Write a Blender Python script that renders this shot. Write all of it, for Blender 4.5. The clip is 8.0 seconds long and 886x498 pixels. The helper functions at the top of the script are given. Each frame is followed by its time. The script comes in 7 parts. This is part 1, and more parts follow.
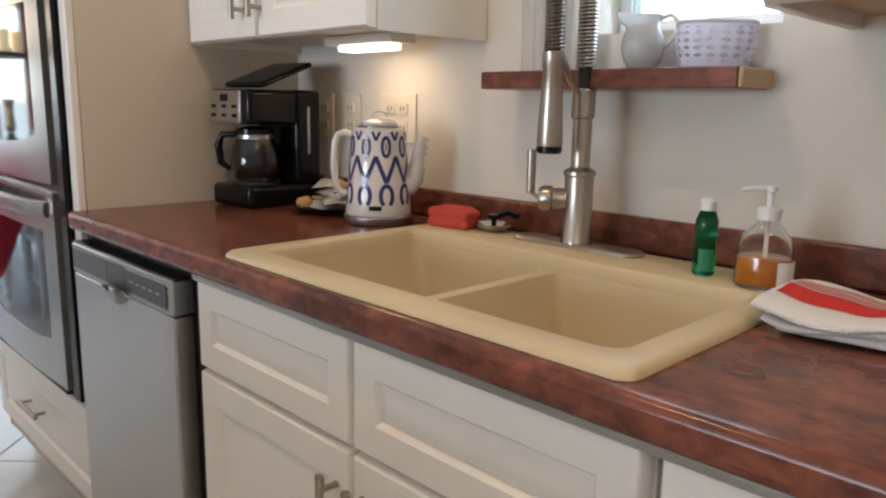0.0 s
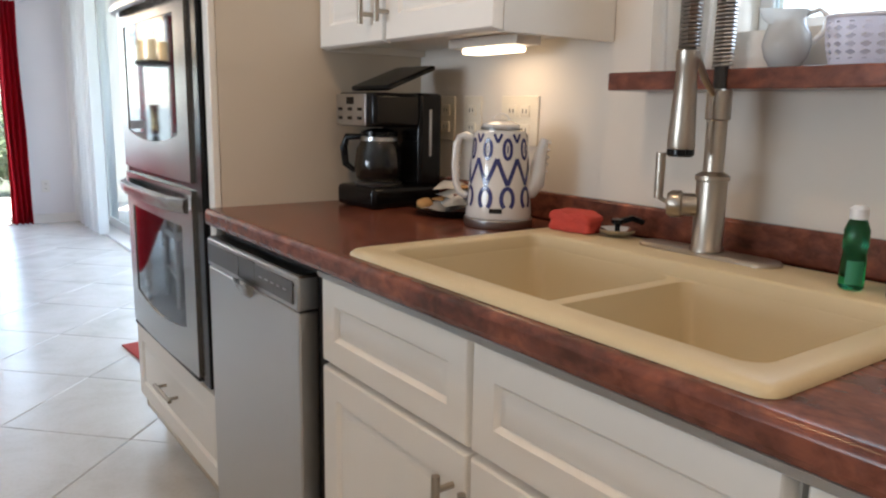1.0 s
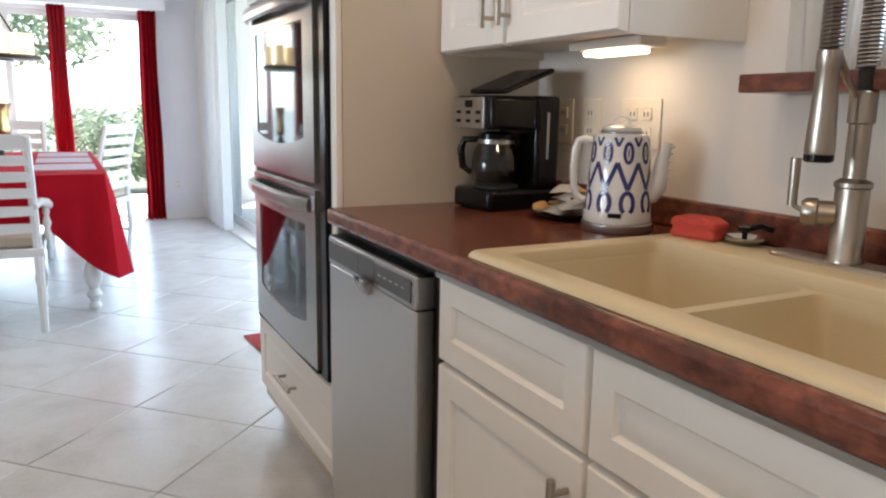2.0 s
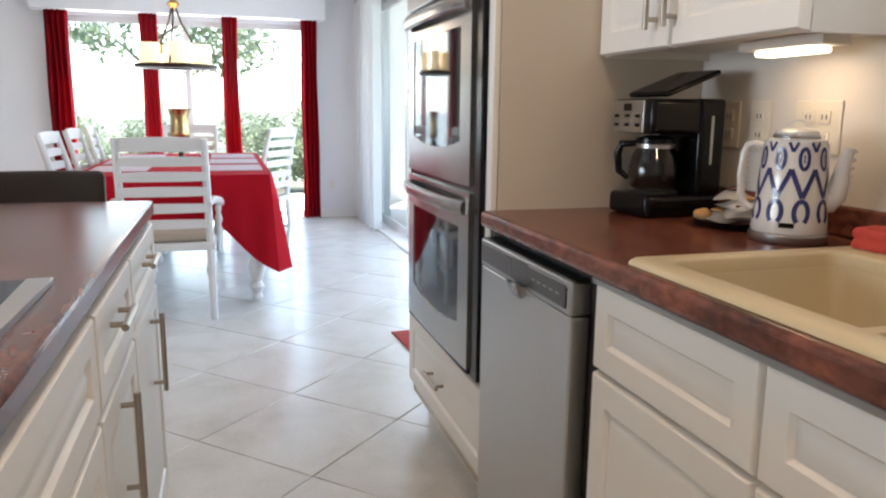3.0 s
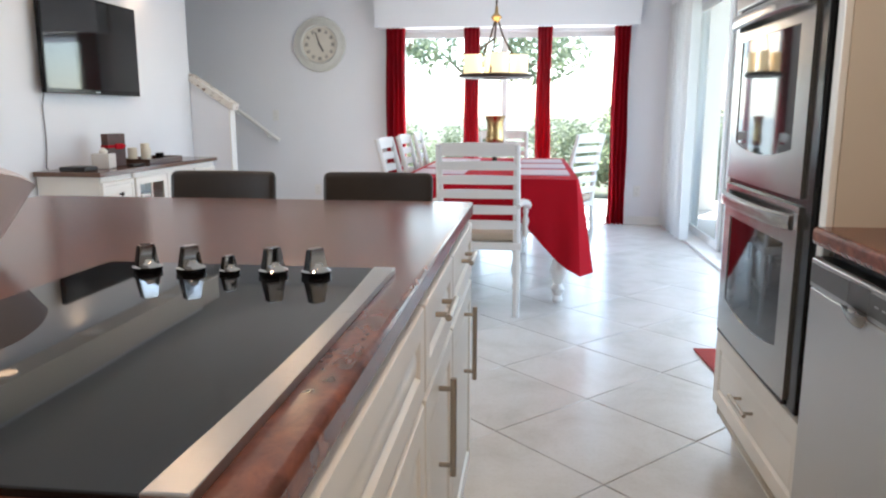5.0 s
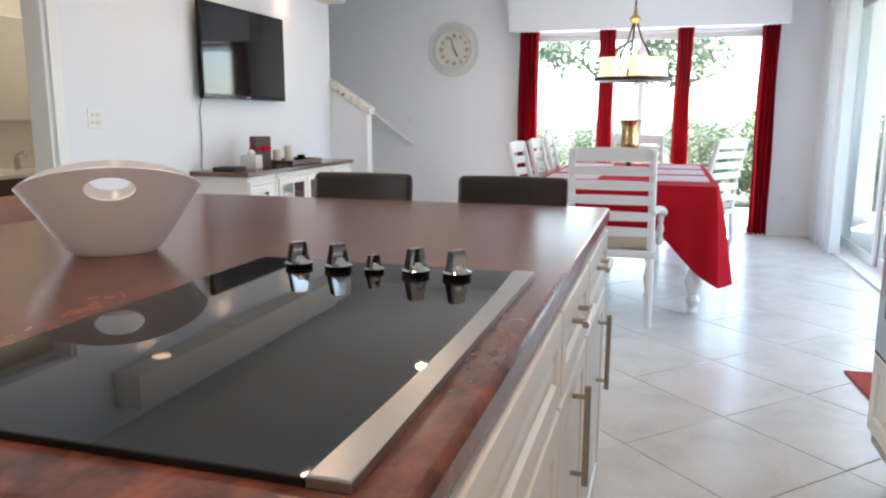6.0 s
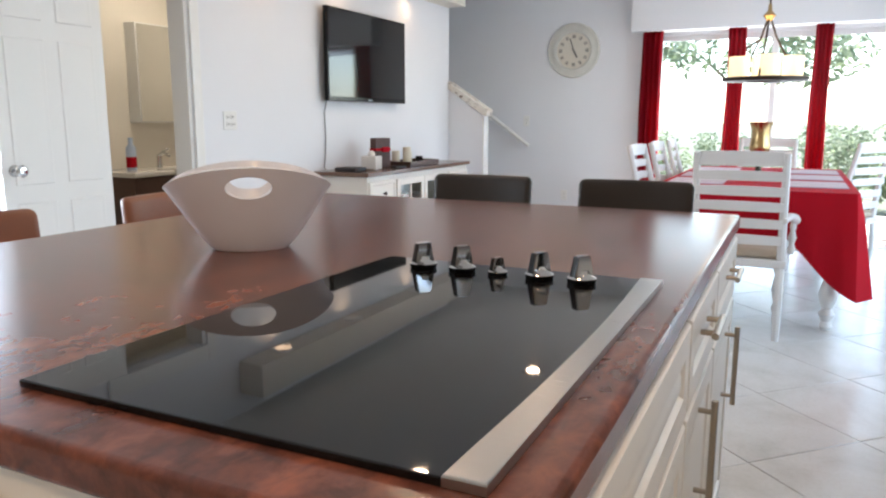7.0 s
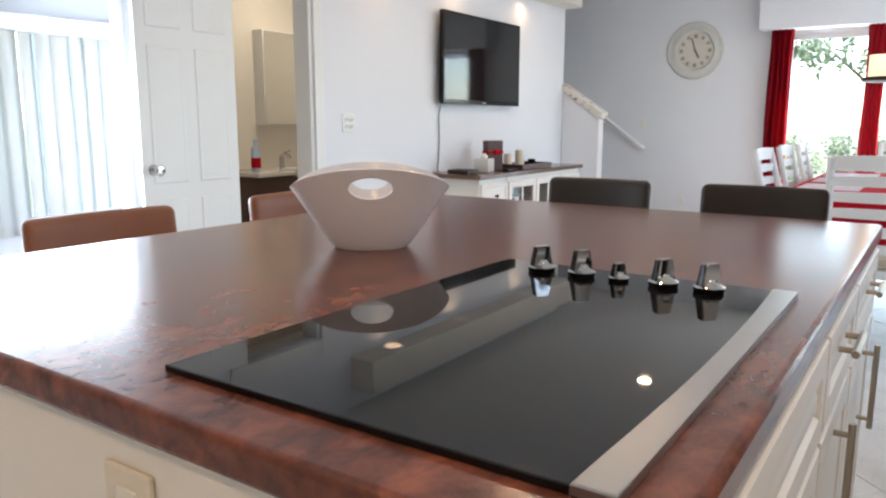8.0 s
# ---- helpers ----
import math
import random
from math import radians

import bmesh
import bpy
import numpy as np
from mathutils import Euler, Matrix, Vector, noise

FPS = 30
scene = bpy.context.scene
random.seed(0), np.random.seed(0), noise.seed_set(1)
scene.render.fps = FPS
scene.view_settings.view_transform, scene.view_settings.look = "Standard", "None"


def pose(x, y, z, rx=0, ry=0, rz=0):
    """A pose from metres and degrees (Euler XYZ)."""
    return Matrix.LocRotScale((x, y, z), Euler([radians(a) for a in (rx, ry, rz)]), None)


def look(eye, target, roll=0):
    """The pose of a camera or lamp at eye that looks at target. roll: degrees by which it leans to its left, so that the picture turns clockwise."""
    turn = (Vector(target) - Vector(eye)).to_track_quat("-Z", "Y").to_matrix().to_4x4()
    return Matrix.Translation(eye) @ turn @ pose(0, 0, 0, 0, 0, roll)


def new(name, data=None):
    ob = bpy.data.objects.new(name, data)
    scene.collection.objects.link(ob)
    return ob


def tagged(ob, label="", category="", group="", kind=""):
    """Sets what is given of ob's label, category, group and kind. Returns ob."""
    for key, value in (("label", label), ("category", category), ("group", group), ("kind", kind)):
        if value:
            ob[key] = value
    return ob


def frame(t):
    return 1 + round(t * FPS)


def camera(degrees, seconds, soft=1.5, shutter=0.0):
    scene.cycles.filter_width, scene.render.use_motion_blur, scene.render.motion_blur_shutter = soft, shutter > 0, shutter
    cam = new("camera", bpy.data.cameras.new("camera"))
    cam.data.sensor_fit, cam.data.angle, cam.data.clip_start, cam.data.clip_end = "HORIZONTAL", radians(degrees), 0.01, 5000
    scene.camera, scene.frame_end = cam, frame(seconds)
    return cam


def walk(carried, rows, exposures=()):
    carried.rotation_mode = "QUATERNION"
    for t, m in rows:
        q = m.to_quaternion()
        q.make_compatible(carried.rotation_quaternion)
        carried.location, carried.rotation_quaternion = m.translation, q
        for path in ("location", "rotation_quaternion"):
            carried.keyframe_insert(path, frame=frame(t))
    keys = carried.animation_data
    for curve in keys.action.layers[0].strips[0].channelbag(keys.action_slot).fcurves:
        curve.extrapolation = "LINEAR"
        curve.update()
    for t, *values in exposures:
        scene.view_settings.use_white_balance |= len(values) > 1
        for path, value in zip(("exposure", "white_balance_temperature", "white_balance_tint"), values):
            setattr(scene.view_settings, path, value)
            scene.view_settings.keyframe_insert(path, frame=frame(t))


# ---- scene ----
cam = camera(62.24, 8.0, soft=2.2)
PATH = [
    (0.0, 0.0000, 0.0000, 1.1634, -44.577, -10.935, -1.145),
    (0.5, -0.0026, 0.0142, 1.1585, -39.722, -10.767, -1.086),
    (1.0, -0.0063, 0.0171, 1.1577, -35.756, -10.737, -1.075),
    (2.5, -0.0432, 0.0225, 1.1620, -22.196, -10.736, -0.812),
    (3.0, -0.0591, 0.0247, 1.1634, -16.308, -10.696, -0.630),
    (3.5, -0.0641, 0.0312, 1.1611, -9.845, -10.582, -0.494),
    (4.0, -0.0732, 0.0293, 1.1638, -3.037, -10.499, -0.217),
    (5.5, -0.0980, 0.0131, 1.1668, 11.488, -10.261, -0.091),
    (6.0, -0.1109, 0.0091, 1.1673, 16.765, -10.128, -0.091),
    (6.5, -0.1212, 0.0078, 1.1684, 21.284, -10.069, -0.076),
    (7.0, -0.1296, 0.0012, 1.1698, 25.583, -10.019, -0.097),
    (7.5, -0.1390, -0.0029, 1.1683, 30.460, -9.889, -0.066),
    (8.0, -0.1463, -0.0058, 1.1690, 34.104, -9.824, -0.108),
]
walk(cam, [(t, pose(x, y, z, 90 + pitch, roll, yaw)) for t, x, y, z, yaw, pitch, roll in PATH])

# ---- world, sun and lamps ----
world = bpy.data.worlds.new("sky")
scene.world = world
world.use_nodes = True
wn = world.node_tree.nodes
wn.clear()
sky = wn.new("ShaderNodeTexSky")
sky.sky_type, sky.sun_disc = "NISHITA", False
sky.sun_elevation, sky.sun_rotation = radians(64), radians(30)
bgd, wout = wn.new("ShaderNodeBackground"), wn.new("ShaderNodeOutputWorld")
bgd.inputs[1].default_value = 0.15
world.node_tree.links.new(sky.outputs[0], bgd.inputs[0])
world.node_tree.links.new(bgd.outputs[0], wout.inputs[0])
scene.view_settings.exposure = 2.65


def lamp(name, kind, energy, matrix, color=(1, 1, 1), size=0.1, size_y=None, spread=180, shape=None):
    data = bpy.data.lights.new(name, kind)
    data.energy, data.color = energy, color
    if kind == "AREA":
        data.shape = shape or ("RECTANGLE" if size_y else "DISK")
        data.size = size
        if size_y:
            data.size_y = size_y
        data.spread = radians(spread)
    ob = new(name, data)
    ob.matrix_world = matrix
    return ob


sun = lamp("sun", "SUN", 4.5, look((5.0, 8.66, 20.5), (0.0, 0.0, 0.0)), (1.0, 0.95, 0.88))
sun.data.angle = radians(0.6)
DAY = (0.66, 0.81, 1.0)
WARM = (1.0, 0.67, 0.41)
lamp("daylight_dining_doors", "AREA", 5.6, look((-0.35, 7.93, 1.05), (-0.35, 4.0, 0.9)), DAY, 2.1, 1.9)
lamp("daylight_side_doors", "AREA", 6.0, look((1.40, 5.0, 1.1), (-2.0, 5.0, 0.9)), DAY, 2.9, 2.0)
XLW = -3.86
lamp("daylight_left_window", "AREA", 15.0, look((XLW + 0.02, 1.5, 1.15), (-1.0, 1.5, 0.9)), (0.75, 0.865, 1.0), 1.8, 0.95)
lamp("daylight_sink_window", "AREA", 0.3, look((1.19, 0.63, 1.5), (0.0, 0.63, 1.2)), DAY, 0.3, 0.4)
# the cooktop mirrors the first two; the rest are unseen, added as warm fill
DOWNLIGHTS = [(-1.865, 5.27, 1.5), (-1.885, 3.37, 1.1), (0.15, 1.0, 1.05), (0.15, -0.7, 1.6), (-1.1, -0.7, 1.2), (-4.3, 4.3, 1.9)]
for lx, ly, watts in DOWNLIGHTS:
    lamp("downlight_lamp", "AREA", watts, look((lx, ly, 2.61), (lx, ly + 0.001, 0)), (1.0, 0.86, 0.68) if lx < -4 else WARM, 0.09, spread=170)
SOFFIT_LIGHTS = [(-3.25, 3.95), (-3.25, 4.85), (-3.25, 5.95)]
for lx, ly in SOFFIT_LIGHTS:
    lamp("soffit_lamp", "AREA", 0.10, look((lx, ly, 2.238), (lx, ly + 0.001, 0)), WARM, 0.12, spread=150)


# ---- materials ----
def nodes_of(name):
    m = bpy.data.materials.new(name)
    m.use_nodes = True
    nt = m.node_tree
    return m, nt, nt.nodes["Principled BSDF"]


def mixer(nt, fac, a, b, blend="MIX"):
    n = nt.nodes.new("ShaderNodeMix")
    n.data_type, n.blend_type = "RGBA", blend
    for sock, v in ((0, fac), (6, a), (7, b)):
        if isinstance(v, (float, int)):
            n.inputs[sock].default_value = v
        elif isinstance(v, tuple):
            n.inputs[sock].default_value = (*v, 1)[:4]
        else:
            nt.links.new(v, n.inputs[sock])
    return n.outputs[2]


def noise_of(nt, scale, detail=4.0, rough=0.55, stretch=(1, 1, 1), distort=0.0, obj=False):
    n = nt.nodes.new("ShaderNodeTexNoise")
    n.inputs["Scale"].default_value, n.inputs["Detail"].default_value = scale, detail
    n.inputs["Roughness"].default_value, n.inputs["Distortion"].default_value = rough, distort
    mp = nt.nodes.new("ShaderNodeMapping")
    mp.inputs["Scale"].default_value = stretch
    if obj:
        nt.links.new(nt.nodes.new("ShaderNodeTexCoord").outputs["Object"], mp.inputs[0])
    else:
        nt.links.new(nt.nodes.new("ShaderNodeNewGeometry").outputs["Position"], mp.inputs[0])
    nt.links.new(mp.outputs[0], n.inputs["Vector"])
    return n.outputs["Fac"]


def ramp_of(nt, fac, stops):
    r = nt.nodes.new("ShaderNodeValToRGB")
    el = r.color_ramp.elements
    while len(el) < len(stops):
        el.new(0.5)
    for e, (p, c) in zip(el, stops):
        e.position, e.color = p, (*c, 1)
    nt.links.new(fac, r.inputs[0])
    return r.outputs[0]


def bump_of(nt, bsdf, height, strength, distance=0.01):
    b = nt.nodes.new("ShaderNodeBump")
    b.inputs["Strength"].default_value, b.inputs["Distance"].default_value = strength, distance
    nt.links.new(height, b.inputs["Height"])
    nt.links.new(b.outputs[0], bsdf.inputs["Normal"])


def mat(name, color, rough=0.5, metal=0.0, vary=0.12, scale=6.0, bump=0.0, bscale=60.0, stretch=(1, 1, 1), per_object=0.0, coat=0.0):
    """A painted, plastic, metal or cloth surface with soft stains at one scale and grain at another."""
    m, nt, b = nodes_of(name)
    big = noise_of(nt, scale, 5, stretch=stretch)
    dark = tuple(c * (1 - vary) for c in color)
    light = tuple(min(1, c * (1 + vary * 0.6)) for c in color)
    col = mixer(nt, big, dark, light)
    if per_object:
        info = nt.nodes.new("ShaderNodeObjectInfo")
        col = mixer(nt, info.outputs["Random"], col, mixer(nt, 1.0, col, (1 - per_object,) * 3, "MULTIPLY"))
    nt.links.new(col, b.inputs["Base Color"])
    fine = noise_of(nt, bscale, 3, stretch=stretch)
    rr = nt.nodes.new("ShaderNodeMapRange")
    rr.inputs[3].default_value, rr.inputs[4].default_value = max(0.02, rough * 0.85), min(1, rough * 1.15)
    nt.links.new(big, rr.inputs[0])
    nt.links.new(rr.outputs[0], b.inputs["Roughness"])
    b.inputs["Metallic"].default_value = metal
    b.inputs["Coat Weight"].default_value = coat
    if bump:
        bump_of(nt, b, fine, bump, 0.004)
    return m


def laminate():
    m, nt, b = nodes_of("red granite laminate")
    warp = noise_of(nt, 22, 6, 0.60, (1, 0.62, 1), 0.6)
    cloud = ramp_of(nt, warp, [(0.30, (0.100, 0.041, 0.031)), (0.46, (0.150, 0.053, 0.036)), (0.60, (0.215, 0.071, 0.043)), (0.76, (0.130, 0.047, 0.034))])
    spots = ramp_of(nt, noise_of(nt, 40, 5, 0.6, (1, 0.7, 1), 0.4), [(0.38, (0.56, 0.54, 0.54)), (0.54, (1, 1, 1)), (0.68, (1.24, 1.15, 1.04))])
    col = mixer(nt, 0.75, cloud, spots, "MULTIPLY")
    drift = ramp_of(nt, noise_of(nt, 5.5, 5, 0.62, (1, 0.6, 1), 1.4), [(0.36, (0.70, 0.71, 0.73)), (0.51, (1, 1, 1)), (0.66, (1.18, 1.14, 1.08))])
    nt.links.new(mixer(nt, 0.85, col, drift, "MULTIPLY"), b.inputs["Base Color"])
    b.inputs["Roughness"].default_value = 0.21
    b.inputs["Specular IOR Level"].default_value = 0.31
    bump_of(nt, b, noise_of(nt, 120, 3), 0.03, 0.001)
    return m


def brushed(name, color=(0.56, 0.55, 0.53), rough=0.3, stretch=(1, 1, 60)):
    m, nt, b = nodes_of(name)
    line = noise_of(nt, 14, 4, 0.6, stretch)
    nt.links.new(mixer(nt, line, tuple(c * 0.86 for c in color), color), b.inputs["Base Color"])
    rr = nt.nodes.new("ShaderNodeMapRange")
    rr.inputs[3].default_value, rr.inputs[4].default_value = rough * 0.75, rough * 1.3
    nt.links.new(line, rr.inputs[0])
    nt.links.new(rr.outputs[0], b.inputs["Roughness"])
    b.inputs["Metallic"].default_value = 1.0
    bump_of(nt, b, line, 0.04, 0.001)
    return m


def glass(name, color=(1, 1, 1), rough=0.0, ior=1.45):
    m, nt, b = nodes_of(name)
    b.inputs["Base Color"].default_value = (*color, 1)
    b.inputs["Transmission Weight"].default_value, b.inputs["Roughness"].default_value, b.inputs["IOR"].default_value = 1.0, rough, ior
    return m


def pane_glass(name):
    """Thin window glass: clear, with a light mirror at grazing angles."""
    m = bpy.data.materials.new(name)
    m.use_nodes = True
    nt = m.node_tree
    nt.nodes.remove(nt.nodes["Principled BSDF"])
    tr, gl, mx, lw = (nt.nodes.new("ShaderNode" + k) for k in ("BsdfTransparent", "BsdfGlossy", "MixShader", "LayerWeight"))
    tr.inputs[0].default_value = (0.93, 0.96, 0.96, 1)
    gl.inputs["Roughness"].default_value = 0.02
    lw.inputs[0].default_value = 0.5
    pw, sc = nt.nodes.new("ShaderNodeMath"), nt.nodes.new("ShaderNodeMath")
    pw.operation, sc.operation = "POWER", "MULTIPLY_ADD"
    pw.inputs[1].default_value, sc.inputs[1].default_value, sc.inputs[2].default_value = 5.0, 0.5, 0.03
    nt.links.new(lw.outputs["Facing"], pw.inputs[0])
    nt.links.new(pw.outputs[0], sc.inputs[0])
    nt.links.new(sc.outputs[0], mx.inputs[0])
    nt.links.new(tr.outputs[0], mx.inputs[1])
    nt.links.new(gl.outputs[0], mx.inputs[2])
    nt.links.new(mx.outputs[0], nt.nodes["Material Output"].inputs[0])
    return m


def glow(name, color, strength):
    m, nt, b = nodes_of(name)
    b.inputs["Base Color"].default_value = (*color, 1)
    b.inputs["Emission Color"].default_value, b.inputs["Emission Strength"].default_value = (*color, 1), strength
    return m


def tile_material():
    m, nt, b = nodes_of("cream floor tile")
    cloud = ramp_of(nt, noise_of(nt, 3.2, 7, 0.62, distort=0.5), [(0.3, (0.545, 0.53, 0.505)), (0.5, (0.63, 0.62, 0.605)), (0.7, (0.69, 0.685, 0.68))])
    info = nt.nodes.new("ShaderNodeObjectInfo")
    col = mixer(nt, info.outputs["Random"], cloud, mixer(nt, 1.0, cloud, (0.93, 0.93, 0.92), "MULTIPLY"))
    speck = ramp_of(nt, noise_of(nt, 70, 4), [(0.36, (0.86, 0.84, 0.80)), (0.5, (1, 1, 1))])
    nt.links.new(mixer(nt, 0.3, col, speck, "MULTIPLY"), b.inputs["Base Color"])
    b.inputs["Roughness"].default_value = 0.26
    bump_of(nt, b, noise_of(nt, 30, 4), 0.10, 0.002)
    return m


LAMINATE = laminate()
WHITE = mat("white cabinet paint", (0.80, 0.765, 0.705), 0.38, vary=0.05, scale=3, bump=0.03, bscale=90)
CREAM = mat("cream tower panel", (0.76, 0.715, 0.64), 0.5, vary=0.05, scale=3, bump=0.03, bscale=120)
WALL = mat("off white wall paint", (0.785, 0.80, 0.84), 0.85, vary=0.05, scale=1.6, bump=0.10, bscale=110)
TOWER = mat("beige melamine panel", (0.60, 0.535, 0.44), 0.5, vary=0.06, scale=3, bump=0.03, bscale=120)
# warmer, darker version of WALL for the sink wall and the one behind
KWALL = mat("wall paint in a warm grey tone", (0.67, 0.62, 0.55), 0.85, vary=0.05, scale=1.6, bump=0.10, bscale=110)
TRIM = mat("white gloss trim", (0.80, 0.80, 0.79), 0.4, vary=0.04, scale=3, bump=0.02)
CEIL = mat("white ceiling paint", (0.80, 0.80, 0.78), 0.9, vary=0.04, scale=2, bump=0.15, bscale=70)
GROUT = mat("grey grout", (0.21, 0.195, 0.18), 0.9, vary=0.25, scale=9, bump=0.2)
TILE = tile_material()
STEEL = brushed("brushed steel", (0.46, 0.455, 0.45), 0.30, (60, 1, 1))
STEEL_UP = brushed("vertical brushed steel", (0.54, 0.53, 0.515), 0.30, (1, 60, 1))
NICKEL = mat("satin nickel", (0.42, 0.37, 0.31), 0.32, 1.0, vary=0.03, scale=20)
OVENSTEEL = brushed("oven door steel", (0.43, 0.415, 0.40), 0.22, (60, 1, 1))
CHROME = mat("chrome", (0.58, 0.58, 0.58), 0.07, 1.0, vary=0.05)
BLACK = mat("black plastic", (0.006, 0.006, 0.0065), 0.16, vary=0.3, bump=0.05, bscale=200)
BLACKMATT = mat("matt black plastic", (0.014, 0.014, 0.015), 0.55, vary=0.3, bump=0.08, bscale=200)
CERAN = mat("black glass ceramic", (0.007, 0.007, 0.008), 0.022, vary=0.2, scale=4)
CERAN.node_tree.nodes["Principled BSDF"].inputs["Specular IOR Level"].default_value = 0.31
OVENGLASS = mat("dark oven glass", (0.012, 0.012, 0.014), 0.05, vary=0.2)
SINKMAT = mat("beige composite", (0.56, 0.455, 0.275), 0.42, vary=0.10, scale=5, bump=0.10, bscale=260)
PLATEMAT = mat("ivory plastic", (0.72, 0.66, 0.54), 0.4, vary=0.04)
CERAMIC = mat("white glazed ceramic", (0.66, 0.635, 0.60), 0.16, vary=0.04, coat=0.3)
BOWLMAT = mat("pale mauve glazed ceramic", (0.80, 0.775, 0.785), 0.2, vary=0.05, coat=0.2)
DARKLEATHER = mat("dark brown leather", (0.030, 0.022, 0.017), 0.42, vary=0.25, scale=10, bump=0.25, bscale=240)
TANLEATHER = mat("tan brown leather", (0.25, 0.085, 0.036), 0.42, vary=0.22, scale=9, bump=0.25, bscale=240)
DARKWOOD = mat("dark walnut wood", (0.075, 0.036, 0.024), 0.35, vary=0.45, scale=9, stretch=(1, 8, 8), bump=0.1, bscale=90)
CHAIRWHITE = mat("white painted chair wood", (0.70, 0.69, 0.68), 0.35, vary=0.06, bump=0.04)
DOWNGLOW = glow("lit downlight lens", (1.0, 0.84, 0.60), 7.0)
BLACK.node_tree.nodes["Principled BSDF"].inputs["Specular IOR Level"].default_value = 0.2
DARKLEATHER.node_tree.nodes["Principled BSDF"].inputs["Specular IOR Level"].default_value = 0.25
LIGHTGLOW = glow("lit lamp lens", (1.0, 0.82, 0.58), 0.8)

# ---- mesh helpers ----


def finish(bm, angle=38):
    bmesh.ops.recalc_face_normals(bm, faces=bm.faces)
    lim = radians(angle)
    for f in bm.faces:
        f.smooth = True
        around = [g.calc_area() for e in f.edges for g in e.link_faces if g is not f]
        if len(f.verts) == 4 and around and max(abs(c) for c in f.normal) > 0.9999 and f.calc_area() > 4 * sum(around) / len(around):
            f.smooth = False
    for e in bm.edges:
        e.smooth = len(e.link_faces) == 2 and e.calc_face_angle(0) < lim


def part(name, bm, material, parent=None, label=""):
    finish(bm)
    me = bpy.data.meshes.new(name)
    bm.to_mesh(me)
    bm.free()
    me.materials.append(material)
    ob = new(name, me)
    ob.parent = parent
    if label:
        ob["label"] = label
    return ob


def thing(name, label, category, loc=(0, 0, 0), rz=0.0, group="", kind=""):
    ob = new(name)
    ob.empty_display_size = 0.05
    ob.matrix_world = pose(*loc, 0, 0, rz)
    return tagged(ob, label, category, group, kind)


def solid(name, bm, material, label, category="", kind="", group=""):
    return tagged(part(name, bm, material), label, category, group, kind)


def box(bm, a, b, bev=0.0, seg=2):
    x0, y0, z0 = (min(p, q) for p, q in zip(a, b))
    x1, y1, z1 = (max(p, q) for p, q in zip(a, b))
    v = [bm.verts.new((x, y, z)) for z in (z0, z1) for x, y in ((x0, y0), (x1, y0), (x1, y1), (x0, y1))]
    fs = [bm.faces.new([v[i] for i in q]) for q in ((3, 2, 1, 0), (4, 5, 6, 7), (0, 1, 5, 4), (1, 2, 6, 5), (2, 3, 7, 6), (3, 0, 4, 7))]
    if bev:
        edges = list({e for f in fs for e in f.edges})
        bmesh.ops.bevel(bm, geom=edges, offset=bev, segments=seg, affect="EDGES", profile=0.5)
    return bm


def B(a, b, bev=0.0, seg=2):
    return box(bmesh.new(), a, b, bev, seg)


def ring(bm, c, u, w, r, seg):
    return [bm.verts.new(Vector(c) + u * (r * math.cos(2 * math.pi * k / seg)) + w * (r * math.sin(2 * math.pi * k / seg))) for k in range(seg)]


def bridge(bm, ra, rb):
    n = len(ra)
    for k in range(n):
        bm.faces.new((ra[k], ra[(k + 1) % n], rb[(k + 1) % n], rb[k]))


def tube(bm, pts, radii, seg=12, caps=True):
    """A round bar that follows the points; radii: one number or one for each point."""
    pts = [Vector(p) for p in pts]
    if not isinstance(radii, (list, tuple)):
        radii = [radii] * len(pts)
    rings, u = [], None
    for i, p in enumerate(pts):
        d = (pts[min(i + 1, len(pts) - 1)] - pts[max(i - 1, 0)]).normalized()
        if u is None:
            u = d.orthogonal().normalized()
        u = (u - d * u.dot(d)).normalized()
        rings.append(ring(bm, p, u, d.cross(u), radii[i], seg))
    for ra, rb in zip(rings, rings[1:]):
        bridge(bm, ra, rb)
    if caps:
        bm.faces.new(rings[0][::-1])
        bm.faces.new(rings[-1])
    return bm


def lathe(bm, prof, c=(0, 0, 0), seg=24, sx=1.0, sy=1.0):
    """A turned shape about z: prof is (radius, height) from bottom to top."""
    rings = []
    for r, z in prof:
        if r < 1e-5:
            rings.append([bm.verts.new((c[0], c[1], c[2] + z))])
        else:
            rings.append([bm.verts.new((c[0] + sx * r * math.cos(2 * math.pi * k / seg), c[1] + sy * r * math.sin(2 * math.pi * k / seg), c[2] + z)) for k in range(seg)])
    for ra, rb in zip(rings, rings[1:]):
        if len(ra) == 1 and len(rb) == 1:
            continue
        for k in range(seg):
            if len(ra) == 1:
                bm.faces.new((ra[0], rb[k], rb[(k + 1) % seg]))
            elif len(rb) == 1:
                bm.faces.new((ra[k], ra[(k + 1) % seg], rb[0]))
            else:
                bm.faces.new((ra[k], ra[(k + 1) % seg], rb[(k + 1) % seg], rb[k]))
    for r in (rings[0], rings[-1]):
        if len(r) > 1:
            bm.faces.new(r)
    return bm


